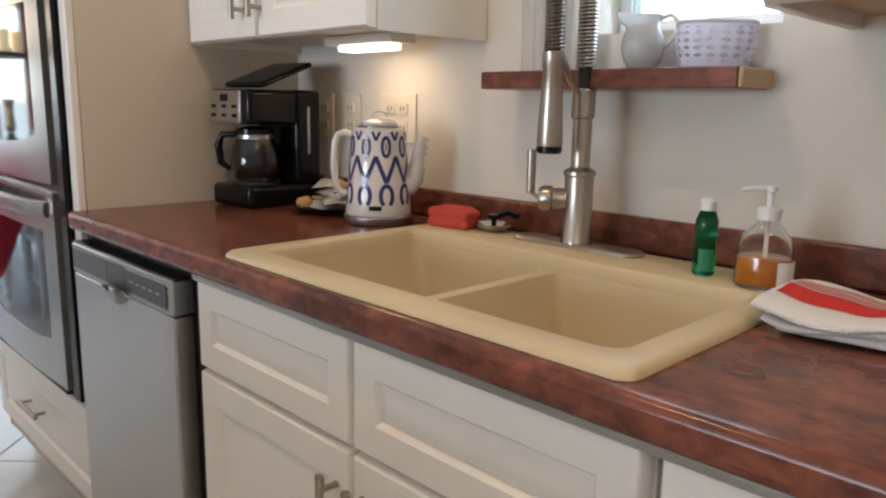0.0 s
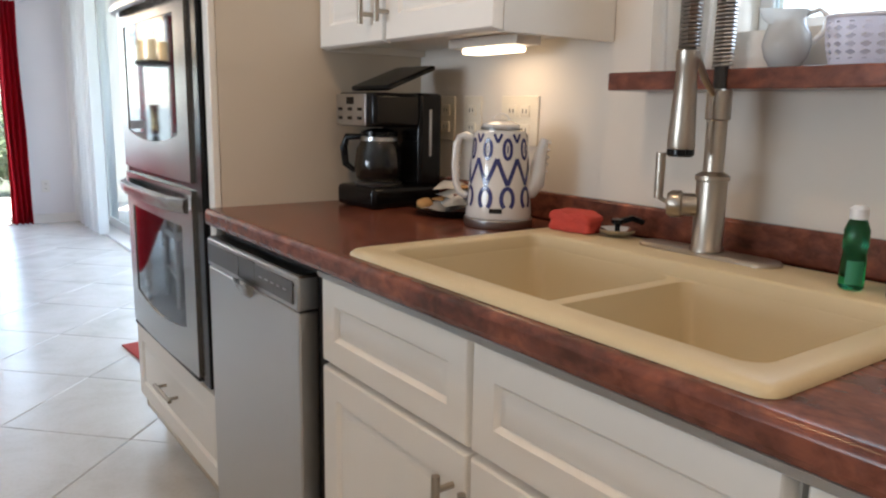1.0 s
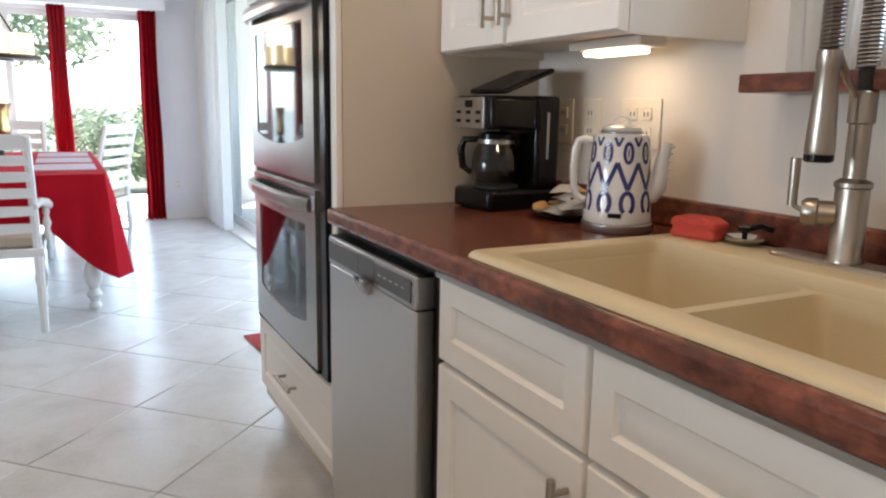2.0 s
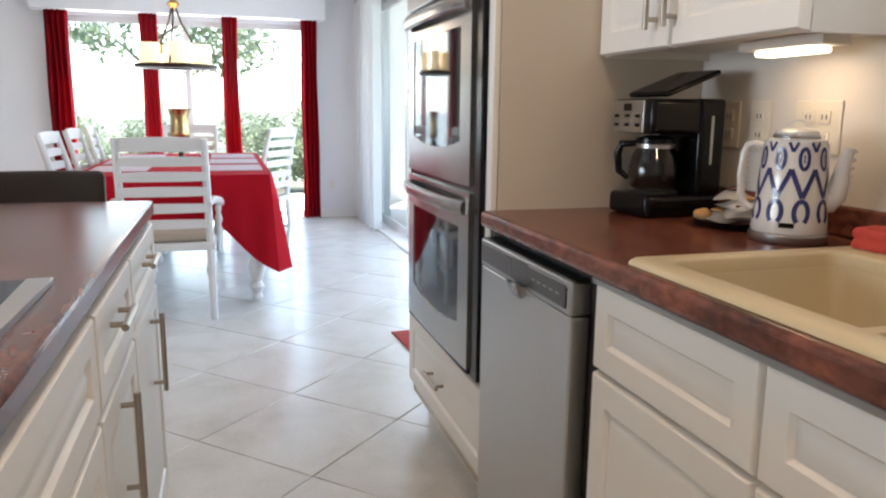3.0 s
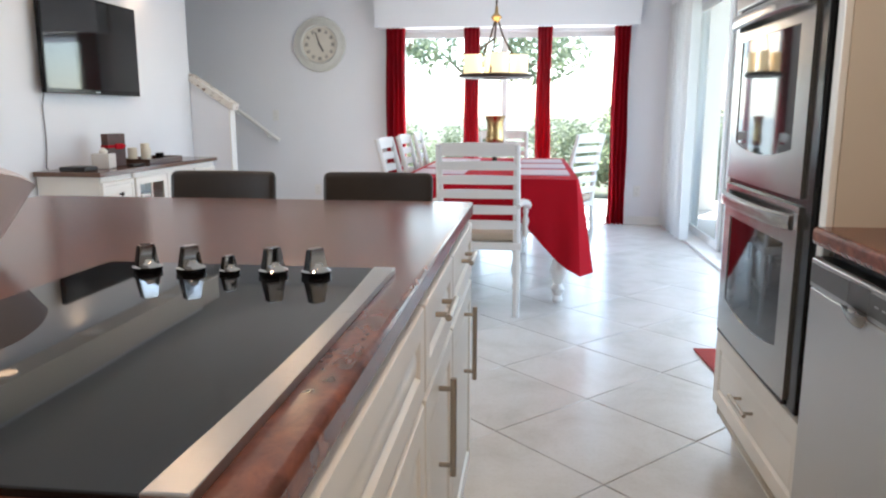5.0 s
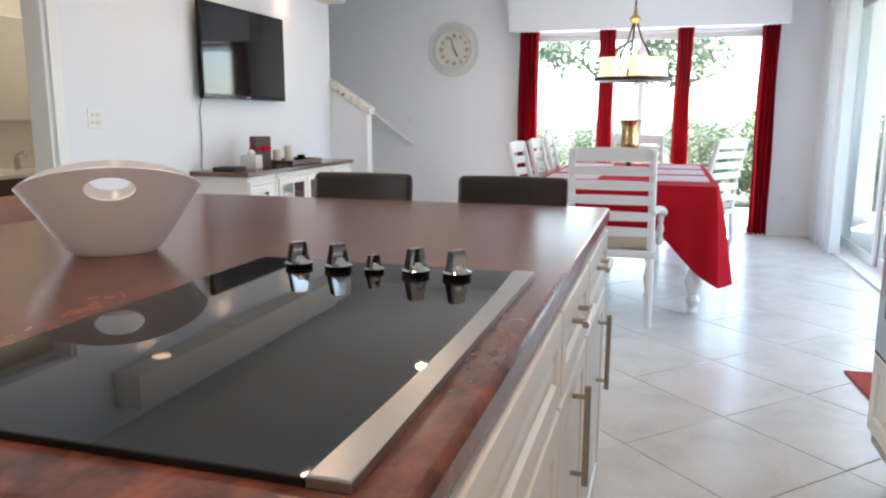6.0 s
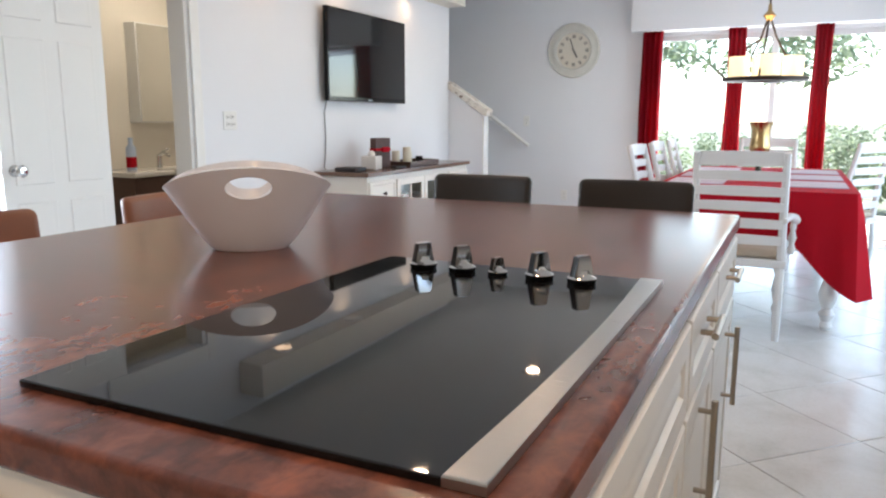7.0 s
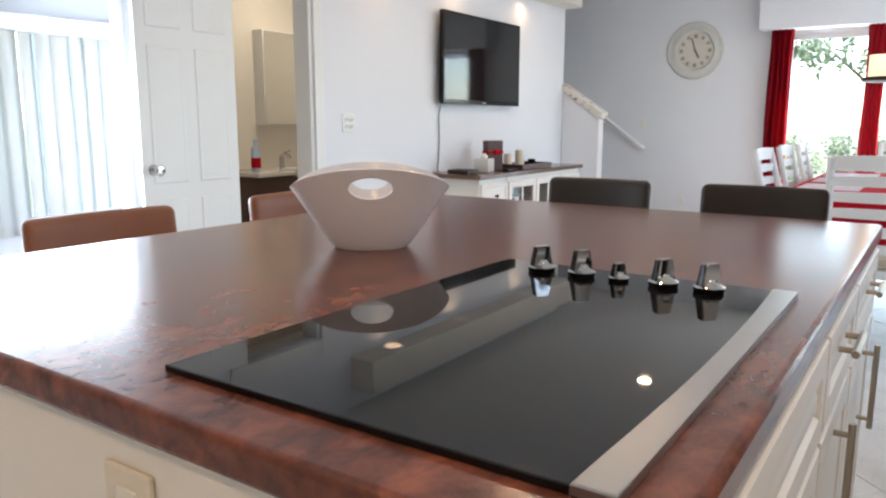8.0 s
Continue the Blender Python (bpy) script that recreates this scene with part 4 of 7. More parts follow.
def outlet(loc, rz, gangs=1, w=0.072, label="ivory plastic socket plate on the wall", m=None):
    m = m or PLATEMAT
    r = thing("socket_plate", label, "socket", loc, rz)
    W = w + 0.046 * (gangs - 1)
    part("plate", B((-W / 2, -0.006, -0.058), (W / 2, -0.0003, 0.058), 0.003), m, r)
    for g in range(gangs):
        cx = (g - (gangs - 1) / 2) * 0.046
        for z in (-0.022, 0.022):
            bm = bmesh.new()
            box(bm, (cx - 0.016, -0.0095, z - 0.014), (cx + 0.016, -0.0055, z + 0.014), 0.004)
            s = part("socket", bm, m, r)
            for dx in (-0.006, 0.006):
                part("slot", B((cx + dx - 0.0012, -0.0102, z - 0.005), (cx + dx + 0.0012, -0.0094, z + 0.005)), BLACK, s)
    return r


outlet((XW, 1.640, 1.136), -90)
outlet((XW, 1.528, 1.136), -90)
outlet((XW, 1.348, 1.136), -90, 2, 0.085)
outlet((XT, 3.645, 1.160), 90, 2, 0.075, "white double switch plate on the wall", WHITEPLASTIC)
outlet((-2.92, YF, 1.152), 0, 1, 0.072, "white switch plate on the wall", WHITEPLASTIC)
outlet((-2.46, YF, 0.334), 0, 1, 0.072, "white socket plate low on the wall", WHITEPLASTIC)
outlet((1.03, YF, 0.36), 0, 1, 0.072, "white socket plate low on the wall", WHITEPLASTIC)


def coffee_maker():
    r = thing("coffee_maker", "black drip coffee maker with a glass carafe and raised lid", "coffee maker", (0.992, 1.636, ZC + 0.001), -86)
    r.scale = (0.94, 0.94, 0.97)
    w = 0.088
    bm = bmesh.new()
    box(bm, (-w, -0.115, 0), (w, 0.115, 0.055), 0.014, 3)
    part("base", bm, BLACK, r)
    bm = bmesh.new()
    lathe(bm, [(0, 0), (0.062, 0), (0.064, 0.004), (0.058, 0.006), (0, 0.006)], (0, -0.035, 0.0555), 28)
    part("warming_plate", bm, STEEL, r)
    part("tank", B((-w, 0.035, 0.052), (w, 0.115, 0.292), 0.012, 3), BLACK, r)
    part("brew_head", B((-w, -0.112, 0.205), (w, 0.038, 0.290), 0.012, 3), BLACK, r)
    part("water_gauge", B((w - 0.001, 0.068, 0.13), (w + 0.002, 0.076, 0.25), 0.001, 1), STEEL, r, "grey water level strip")
    panel = part("control_panel", B((-w + 0.006, -0.118, 0.207), (w - 0.03, -0.1105, 0.286), 0.004), STEEL, r, "silver control panel")
    for x in (-0.058, -0.012, 0.034):
        for z in (0.226, 0.248):
            part("button", B((x - 0.010, -0.1205, z - 0.004), (x + 0.010, -0.1175, z + 0.004), 0.001, 1), BLACK, panel)
    part("clock_display", B((-0.028, -0.1200, 0.260), (0.006, -0.1175, 0.278), 0.001, 1), BLACK, panel)
    lid = part("lid", B((-w + 0.004, -0.085, 0), (w - 0.004, 0.085, 0.014), 0.006, 3), BLACK, r, "raised black lid")
    lid.matrix_local = pose(0.000, -0.066, 0.2925, 20) @ pose(0, 0.085, 0)
    bm = bmesh.new()
    lathe(bm, [(0.0, 0.002), (0.052, 0.002), (0.062, 0.012), (0.066, 0.045), (0.060, 0.085), (0.047, 0.108), (0.046, 0.118), (0.043, 0.118), (0.044, 0.106), (0.057, 0.083), (0.063, 0.045), (0.059, 0.014), (0.050, 0.005), (0, 0.005)], (0, -0.035, 0.062), 32)
    car = part("carafe", bm, CARAFE, r, "smoked glass carafe")
    bm = bmesh.new()
    lathe(bm, [(0, 0.119), (0.050, 0.119), (0.050, 0.130), (0.02, 0.138), (0, 0.138)], (0, -0.035, 0.062), 28)
    part("carafe_lid", bm, BLACK, car)
    bm = bmesh.new()
    tube(bm, [(-0.040, -0.062, 0.178), (-0.074, -0.088, 0.176), (-0.082, -0.094, 0.150), (-0.078, -0.090, 0.105), (-0.058, -0.074, 0.088)], [0.008, 0.010, 0.011, 0.010, 0.007], 10)
    part("carafe_handle", bm, BLACK, car)
    bm = bmesh.new()
    lathe(bm, [(0.0475, 0), (0.0485, 0.001), (0.0485, 0.010), (0.0475, 0.011)], (0, -0.035, 0.168), 28)
    part("carafe_band", bm, STEEL, car)
    return r


coffee_maker()


def kettle():
    r = thing("electric_kettle", "white ceramic kettle with blue ikat pattern on a steel base", "kettle", (1.020, 1.230, ZC + 0.001), -45)
    r.scale = (0.96, 0.96, 0.98)

    def rad(z):
        return 0.0745 - 0.0145 * ((z - 0.02) / 0.18)
    bm = bmesh.new()
    lathe(bm, [(0, 0), (0.076, 0), (0.078, 0.003), (0.078, 0.016), (0.075, 0.019), (0, 0.019)], seg=36)
    part("base", bm, STEEL, r, "polished steel base ring")
    bm = bmesh.new()
    lathe(bm, [(0, 0.0195), (0.073, 0.0195), (rad(0.03) + 0.001, 0.024), (rad(0.05), 0.05), (rad(0.12), 0.12), (rad(0.195), 0.195), (0.056, 0.204), (0.046, 0.207), (0.045, 0.202), (0, 0.202)], seg=40)
    body = part("body", bm, CERAMIC, r)
    bm = bmesh.new()
    lathe(bm, [(0, 0.2075), (0.0445, 0.2075), (0.0455, 0.2110), (0.0440, 0.2140), (0, 0.2140)], seg=28)
    part("lid_rim", bm, STEEL, r, "polished steel lid rim")
    bm = bmesh.new()
    lathe(bm, [(0, 0.2142), (0.0420, 0.2142), (0.0400, 0.2200), (0.026, 0.2260), (0.010, 0.2285), (0, 0.2290)], seg=28)
    lid = part("lid", bm, CERAMIC, r)
    bm = bmesh.new()
    tube(bm, [(0.018 * math.cos(a), 0, 0.228 + 0.014 * math.sin(a)) for a in [math.pi * k / 8 for k in range(9)]], 0.0017, 8)
    part("finial", bm, CERAMIC, lid)
    bm = bmesh.new()
    tube(bm, [(0.050, 0, 0.080), (0.070, 0, 0.083), (0.081, 0, 0.096), (0.085, 0, 0.122), (0.089, 0, 0.156), (0.098, 0, 0.190)], [0.024, 0.0235, 0.021, 0.018, 0.014, 0.0095], 16)
    sp = part("spout", bm, CERAMIC, r)
    for k in range(5):
        t = k / 4
        bm = bmesh.new()
        lathe(bm, [(0, -0.004), (0.005, -0.002), (0.006, 0.0), (0.004, 0.003), (0, 0.005)], (0.101 + 0.006 * t, 0, 0.120 + 0.062 * t), 8)
        part("spout_ridge", bm, CERAMIC, sp)
    bm = bmesh.new()
    tube(bm, [(-0.054, 0, 0.186), (-0.078, 0, 0.195), (-0.091, 0, 0.190), (-0.098, 0, 0.174), (-0.101, 0, 0.130), (-0.098, 0, 0.088), (-0.090, 0, 0.070), (-0.078, 0, 0.062), (-0.066, 0, 0.066)], [0.007, 0.0078, 0.0082, 0.0085, 0.0085, 0.008, 0.0075, 0.007, 0.006], 12)
    grip = part("handle", bm, CERAMIC, r)
    for k in range(7):
        bm = bmesh.new()
        tube(bm, [(-0.0915, -0.0085, 0.100 + 0.011 * k), (-0.0895, 0, 0.100 + 0.011 * k), (-0.0915, 0.0085, 0.100 + 0.011 * k)], 0.0018, 6)
        part("grip_ridge", bm, CERAMIC, grip)

    def band(path, w):
        """A brush stroke of width w along a path on the body."""
        bm = bmesh.new()
        left, right = [], []
        m = len(path)
        for i, (u, z) in enumerate(path):
            u0, z0 = path[max(i - 1, 0)]
            u1, z1 = path[min(i + 1, m - 1)]
            L = math.hypot(u1 - u0, z1 - z0) or 1
            nx, nz = -(z1 - z0) / L * w / 2, (u1 - u0) / L * w / 2
            for lst, s in ((left, 1), (right, -1)):
                uu, zz = u + s * nx, z + s * nz
                rr = rad(zz) + 0.0007
                a = uu / 0.07
                lst.append(bm.verts.new((rr * math.sin(a), -rr * math.cos(a), zz)))
        for i in range(m - 1):
            bm.faces.new((left[i], left[i + 1], right[i + 1], right[i]))
        part("pattern_stroke", bm, NAVY, body)

    def seg(p, q, n=6):
        return [(p[0] + (q[0] - p[0]) * k / n, p[1] + (q[1] - p[1]) * k / n) for k in range(n + 1)]
    step = 2 * math.pi * 0.07 / 9
    for k in range(9):
        u = k * step
        for du in (-1, 1):
            band(seg((u, 0.148), (u + du * step / 2, 0.092)), 0.0098)
        el = [(u + step / 2 + 0.0095 * math.cos(a), 0.168 + 0.020 * math.sin(a)) for a in [2 * math.pi * i / 16 for i in range(17)]]
        band(el, 0.0078)
        band(seg((u + step / 2, 0.160), (u + step / 2, 0.176), 3), 0.003)
        drop = [(u + step / 2 + 0.0130 * math.sin(a), 0.064 + 0.022 * math.cos(a)) for a in [radians(-150) + radians(300) * i / 14 for i in range(15)]]
        band(drop, 0.0092)
        band(seg((u, 0.182), (u - step * 0.2, 0.200), 3), 0.0065)
        band(seg((u, 0.182), (u + step * 0.2, 0.200), 3), 0.0065)
    part("brand_badge", B((-0.014, -0.0750, 0.033), (0.014, -0.0725, 0.043), 0.001, 1), BLACK, body, "small dark badge")
    return r


kettle()


def snack_plate():
    r = thing("snack_plate", "round black plate on the counter", "plate", (1.035, 1.405, ZC + 0.001))
    bm = bmesh.new()
    lathe(bm, [(0, 0), (0.060, 0), (0.100, 0.015), (0.102, 0.018), (0.098, 0.018), (0.060, 0.005), (0, 0.005)], seg=36)
    part("dish", bm, BLACK, r)
    rr = random.Random(8)
    for k in range(4):
        p = thing("snack_packet", "wrapped snack packet lying on the plate", "snack", (1.035 + rr.uniform(-0.03, 0.03), 1.405 + rr.uniform(-0.03, 0.03), ZC + 0.012 + k * 0.016), rr.uniform(0, 180))
        bm = bmesh.new()
        n = 9
        grid = [[bm.verts.new(((i / n - 0.5) * 0.122, (j / 5 - 0.5) * 0.078, 0.024 * math.sin(math.pi * min(max(i / n, 0.06), 0.94)) * math.sin(math.pi * j / 5) + rr.uniform(0, 0.002))) for j in range(6)] for i in range(n + 1)]
        for i in range(n):
            for j in range(5):
                bm.faces.new((grid[i][j], grid[i + 1][j], grid[i + 1][j + 1], grid[i][j + 1]))
        bmesh.ops.solidify(bm, geom=bm.faces[:], thickness=0.002)
        part("wrapper", bm, WRAP, p)
        part("print", B((-0.03, -0.016, 0.0215), (0.022, 0.014, 0.0262), 0.001, 1), WRAPBROWN if k % 2 else BISCUIT, p)
    for k, (x, y) in enumerate(((0.985, 1.462), (0.972, 1.440))):
        bm = bmesh.new()
        bmesh.ops.create_icosphere(bm, subdivisions=2, radius=0.02)
        for v in bm.verts:
            v.co *= 1 + 0.18 * noise.noise(v.co * 90)
            v.co.z *= 0.6
        o = solid("pastry", bm, BISCUIT, "small golden pastry on the black plate", "food")
        o.location = (x, y, ZC + 0.024)


snack_plate()


def sponge():
    """A contoured sponge: waisted long sides, a groove round the middle and a sagging top."""
    bm = bmesh.new()
    n, rows = 44, [(0.0, 0.90), (0.003, 0.985), (0.010, 1.0), (0.0165, 0.93), (0.020, 0.925), (0.026, 1.0), (0.034, 0.985), (0.038, 0.90)]
    rings = []
    for z, k in rows:
        ring_ = []
        for i in range(n):
            a = 2 * math.pi * i / n
            c, s_ = math.cos(a), math.sin(a)
            y = 0.050 * math.copysign(abs(s_) ** 0.35, s_) * k
            x = 0.031 * math.copysign(abs(c) ** 0.35, c) * k * (0.90 + 0.10 * math.cos(y * 125))
            ring_.append(bm.verts.new((x, y, z + (0.0035 * math.cos(y * 125 + 2.6) + 0.0015 * noise.noise(Vector((x * 60, y * 60, 3)))) * (z / 0.038))))
        rings.append(ring_)
    for a, b in zip(rings, rings[1:]):
        bridge(bm, a, b)
    bm.faces.new(rings[0][::-1])
    bm.faces.new(rings[-1])
    o = solid("sponge", bm, SPONGE, "coral red dish sponge on the sink rim", "sponge")
    o.matrix_world = pose(1.052, 1.030, ZC + 0.0128, 0, 0, 10)


sponge()
# sink stopper
st = thing("sink_stopper", "chrome sink strainer with a black rubber knob", "sink strainer", (1.078, 0.945, ZC + 0.0130), 20)
bm = bmesh.new()
lathe(bm, [(0, 0), (0.020, 0), (0.036, 0.010), (0.038, 0.014), (0.034, 0.014), (0.018, 0.006), (0, 0.006)], seg=28)
part("basket", bm, CHROME, st)
bm = bmesh.new()
lathe(bm, [(0.005, 0.006), (0.005, 0.020), (0.012, 0.024), (0.013, 0.032), (0, 0.034)], seg=16)
tube(bm, [(0.0, 0.0, 0.026), (0.016, -0.022, 0.034), (0.030, -0.040, 0.026)], 0.006, 8)
part("knob", bm, BLACK, st)


def dish_soap():
    r = thing("dish_soap_bottle", "small green dish soap bottle with a clear cap", "bottle", (1.026, 0.484, ZC + 0.0130))
    r.scale = (0.92, 0.92, 1.02)
    bm = bmesh.new()
    lathe(bm, [(0, 0), (0.015, 0), (0.0178, 0.003), (0.0178, 0.036), (0.0158, 0.048), (0.0178, 0.060), (0.0178, 0.080), (0.013, 0.092), (0.011, 0.094), (0, 0.094)], seg=24)
    part("bottle", bm, GREEN, r)
    bm = bmesh.new()
    lathe(bm, [(0, 0.0945), (0.013, 0.0945), (0.013, 0.108), (0.008, 0.112), (0, 0.112)], seg=20)
    part("cap", bm, WHITEPLASTIC, r)
    bm = bmesh.new()
    n = 8
    cols = [[bm.verts.new((0.0182 * math.cos(a), 0.0182 * math.sin(a), z)) for z in (0.008, 0.040)] for a in [radians(175 + 80 * k / n) for k in range(n + 1)]]
    for a, b in zip(cols, cols[1:]):
        bm.faces.new((a[0], b[0], b[1], a[1]))
    part("label", bm, mat("green paper label", (0.02, 0.20, 0.10), 0.5, vary=0.2, scale=60), r)


dish_soap()


def hand_soap():
    r = thing("hand_soap_dispenser", "clear pump bottle half full of amber hand soap", "soap dispenser", (1.024, 0.396, ZC + 0.0130))
    r.scale = (0.90, 0.90, 0.83)
    bm = bmesh.new()
    lathe(bm, [(0, 0), (0.040, 0), (0.043, 0.004), (0.042, 0.050), (0.034, 0.086), (0.018, 0.106), (0.014, 0.112), (0.012, 0.112), (0.016, 0.104), (0.032, 0.084), (0.040, 0.050), (0.041, 0.006), (0, 0.003)], seg=36)
    part("bottle", bm, CLEAR, r)
    bm = bmesh.new()
    lathe(bm, [(0, 0.0035), (0.0395, 0.0065), (0.0392, 0.050), (0, 0.050)], seg=36)
    part("soap", bm, AMBER, r, "amber liquid soap")
    bm = bmesh.new()
    lathe(bm, [(0, 0.1125), (0.0175, 0.1125), (0.0185, 0.130), (0.013, 0.134), (0.005, 0.135), (0.005, 0.158), (0.009, 0.160), (0.009, 0.167), (0, 0.167)], seg=22)
    tube(bm, [(0, 0, 0.1635), (-0.020, 0.022, 0.1640), (-0.030, 0.032, 0.1600)], [0.005, 0.0042, 0.0035], 8)
    part("pump", bm, WHITEPLASTIC, r, "white plastic pump")
    bm = bmesh.new()
    tube(bm, [(0, 0, 0.010), (0, 0, 0.112)], 0.0035, 8)
    part("dip_tube", bm, WHITEPLASTIC, r)
    bm = bmesh.new()
    n = 8
    cols = [[bm.verts.new((0.0436 * math.cos(a), 0.0436 * math.sin(a), z)) for z in (0.010, 0.048)] for a in [radians(228 + 62 * k / n) for k in range(n + 1)]]
    for a, b in zip(cols, cols[1:]):
        bm.faces.new((a[0], b[0], b[1], a[1]))
    part("label", bm, WHITEPLASTIC, r, "white paper label")


hand_soap()


def dish_towel():
    """Three soft folds, each a rounded slab that rolls and sags along its length."""
    r = thing("dish_towel", "folded white terry dish towel with red stripes", "towel", (0.933, 0.166, ZC + 0.001), 4)

    def sag(x, y, k):
        return 0.0055 * math.sin(y * 36 + 1.1 * k + x * 9) + 0.004 * noise.noise(Vector((x * 18, y * 15, 3.1 * k))) - 0.004 * max(0, x / 0.09) ** 2

    def fold(k, z, lx, ly, th, dx, dy):
        bm = bmesh.new()
        n, m = 30, 46
        rings = []
        for j in range(m + 1):
            v = j / m * 2 - 1
            y = ly * v
            end = math.sqrt(max(0.0, 1 - max(0.0, (abs(v) - 0.90) / 0.10) ** 2)) * 0.5 + 0.5
            ring_ = []
            for i in range(n):
                a = 2 * math.pi * i / n
                c, s_ = math.cos(a), math.sin(a)
                x = lx * math.copysign(abs(c) ** 0.42, c) * (0.97 + 0.03 * end) + 0.004 * noise.noise(Vector((y * 22, k * 7.0, 1)))
                h = th / 2 * math.copysign(abs(s_) ** 0.75, s_) * end
                lift = sag(x, y, k) * (1 if k else 0.55 + 0.45 * s_)
                ring_.append(bm.verts.new((x + dx, y + dy, max(0.0006, z + th / 2 + h + lift * (0.5 if k == 0 else 1)))))
            rings.append(ring_)
        for a, b in zip(rings, rings[1:]):
            bridge(bm, a, b)
        bm.faces.new(rings[0][::-1])
        bm.faces.new(rings[-1])
        return part(("lower_fold", "middle_fold", "upper_fold")[k], bm, TERRY, r)
    fold(0, 0.001, 0.083, 0.156, 0.015, 0.004, -0.010)
    fold(1, 0.010, 0.087, 0.164, 0.014, 0.0, -0.002)
    fold(2, 0.019, 0.090, 0.170, 0.017, -0.002, 0.002)

    def stripe(x0, x1, mtl, lift, zig=0.0, label="", y1=0.160):
        bm = bmesh.new()
        n, m = 6, 60
        g = []
        for i in range(n + 1):
            row = []
            for j in range(m + 1):
                y = -0.164 + (y1 + 0.164) * j / m
                x = x0 + (x1 - x0) * i / n + zig * math.sin(y * 85)
                row.append(bm.verts.new((x, y, 0.0362 + lift + sag(x + 0.002, y - 0.002, 2) - 0.0030 * (abs(x) / 0.09) ** 3)))
            g.append(row)
        for i in range(n):
            for j in range(m):
                bm.faces.new((g[i][j], g[i + 1][j], g[i + 1][j + 1], g[i][j + 1]))
        part("stripe", bm, mtl, r, label)
    stripe(-0.046, 0.026, REDTERRY, 0.0006, 0.004, "red woven band")
    for x0 in (0.004, 0.013):
        stripe(x0, x0 + 0.0035, TERRY, 0.0014, 0.004, "thin white woven line")
    for x0 in (0.033, 0.042):
        stripe(x0, x0 + 0.004, REDTERRY, 0.0006, 0.004, "thin red woven line")


dish_towel()


# things on the window shelf
def pitcher():
    r = thing("pitcher", "small white ceramic pitcher on the window shelf", "pitcher", (1.122, 0.668, SHELF + 0.0005), 118)
    r.scale = (0.95, 0.95, 0.84)
    bm = bmesh.new()
    prof = [(0.020, 0), (0.024, 0.003), (0.033, 0.020), (0.038, 0.042), (0.035, 0.062), (0.026, 0.080), (0.026, 0.092), (0.031, 0.104)]
    seg = 28
    rings = []
    for rr_, z in prof:
        row = []
        for k in range(seg):
            a = 2 * math.pi * k / seg
            lip = max(0, math.cos(a)) ** 6 * (0.016 if z > 0.09 else 0.004 if z > 0.075 else 0)
            row.append(bm.verts.new(((rr_ + lip) * math.cos(a), (rr_ + lip * 0.2) * math.sin(a), z + (0.006 * max(0, math.cos(a)) ** 4 if z > 0.1 else 0))))
        rings.append(row)
    for a, b in zip(rings, rings[1:]):
        bridge(bm, a, b)
    bm.faces.new(rings[0])
    bmesh.ops.solidify(bm, geom=bm.faces[:], thickness=0.003)
    part("jug", bm, CERAMIC, r)
    bm = bmesh.new()
    tube(bm, [(-0.024, 0, 0.096), (-0.044, 0, 0.104), (-0.058, 0, 0.092), (-0.055, 0, 0.066), (-0.036, 0, 0.042)], [0.005, 0.005, 0.0055, 0.005, 0.004], 10)
    part("handle", bm, CERAMIC, r)


SHELF = 1.2315
pitcher()


def basket():
    r = thing("plastic_basket", "pale lilac oval plastic basket with round holes", "basket", (1.122, 0.541, SHELF + 0.0005), -45)
    seg, rows = 108, 36
    h = 0.066
    bm = bmesh.new()
    grid = []
    for j in range(rows + 1):
        t = j / rows
        row = []
        for k in range(seg):
            a = 2 * math.pi * k / seg
            rx, ry = 0.053 + 0.009 * math.sin(2.1 * t), 0.034 + 0.009 * math.sin(2.1 * t)
            row.append(bm.verts.new((rx * math.cos(a), ry * math.sin(a), h * t)))
        grid.append(row)
    holes_u, holes_v = 18, 5
    for j in range(rows):
        for k in range(seg):
            pu, pv = (k + 0.5) / seg * holes_u, (j + 0.5) / rows * (holes_v + 1)
            du, dv = pu - math.floor(pu) - 0.5, pv - math.floor(pv) - 0.5
            if 0.6 < pv < holes_v + 0.3 and (du / 0.27) ** 2 + (dv / 0.36) ** 2 < 1:
                continue
            bm.faces.new((grid[j][k], grid[j][(k + 1) % seg], grid[j + 1][(k + 1) % seg], grid[j + 1][k]))
    bm.faces.new(grid[0])
    bmesh.ops.solidify(bm, geom=bm.faces[:], thickness=0.002)
    part("shell", bm, LILACPLASTIC, r)
    bm = bmesh.new()
    tube(bm, [(0.0608 * math.cos(a), 0.0418 * math.sin(a), h + 0.001) for a in [2 * math.pi * k / 40 for k in range(41)]], 0.003, 6)
    part("rim", bm, LILACPLASTIC, r)


basket()


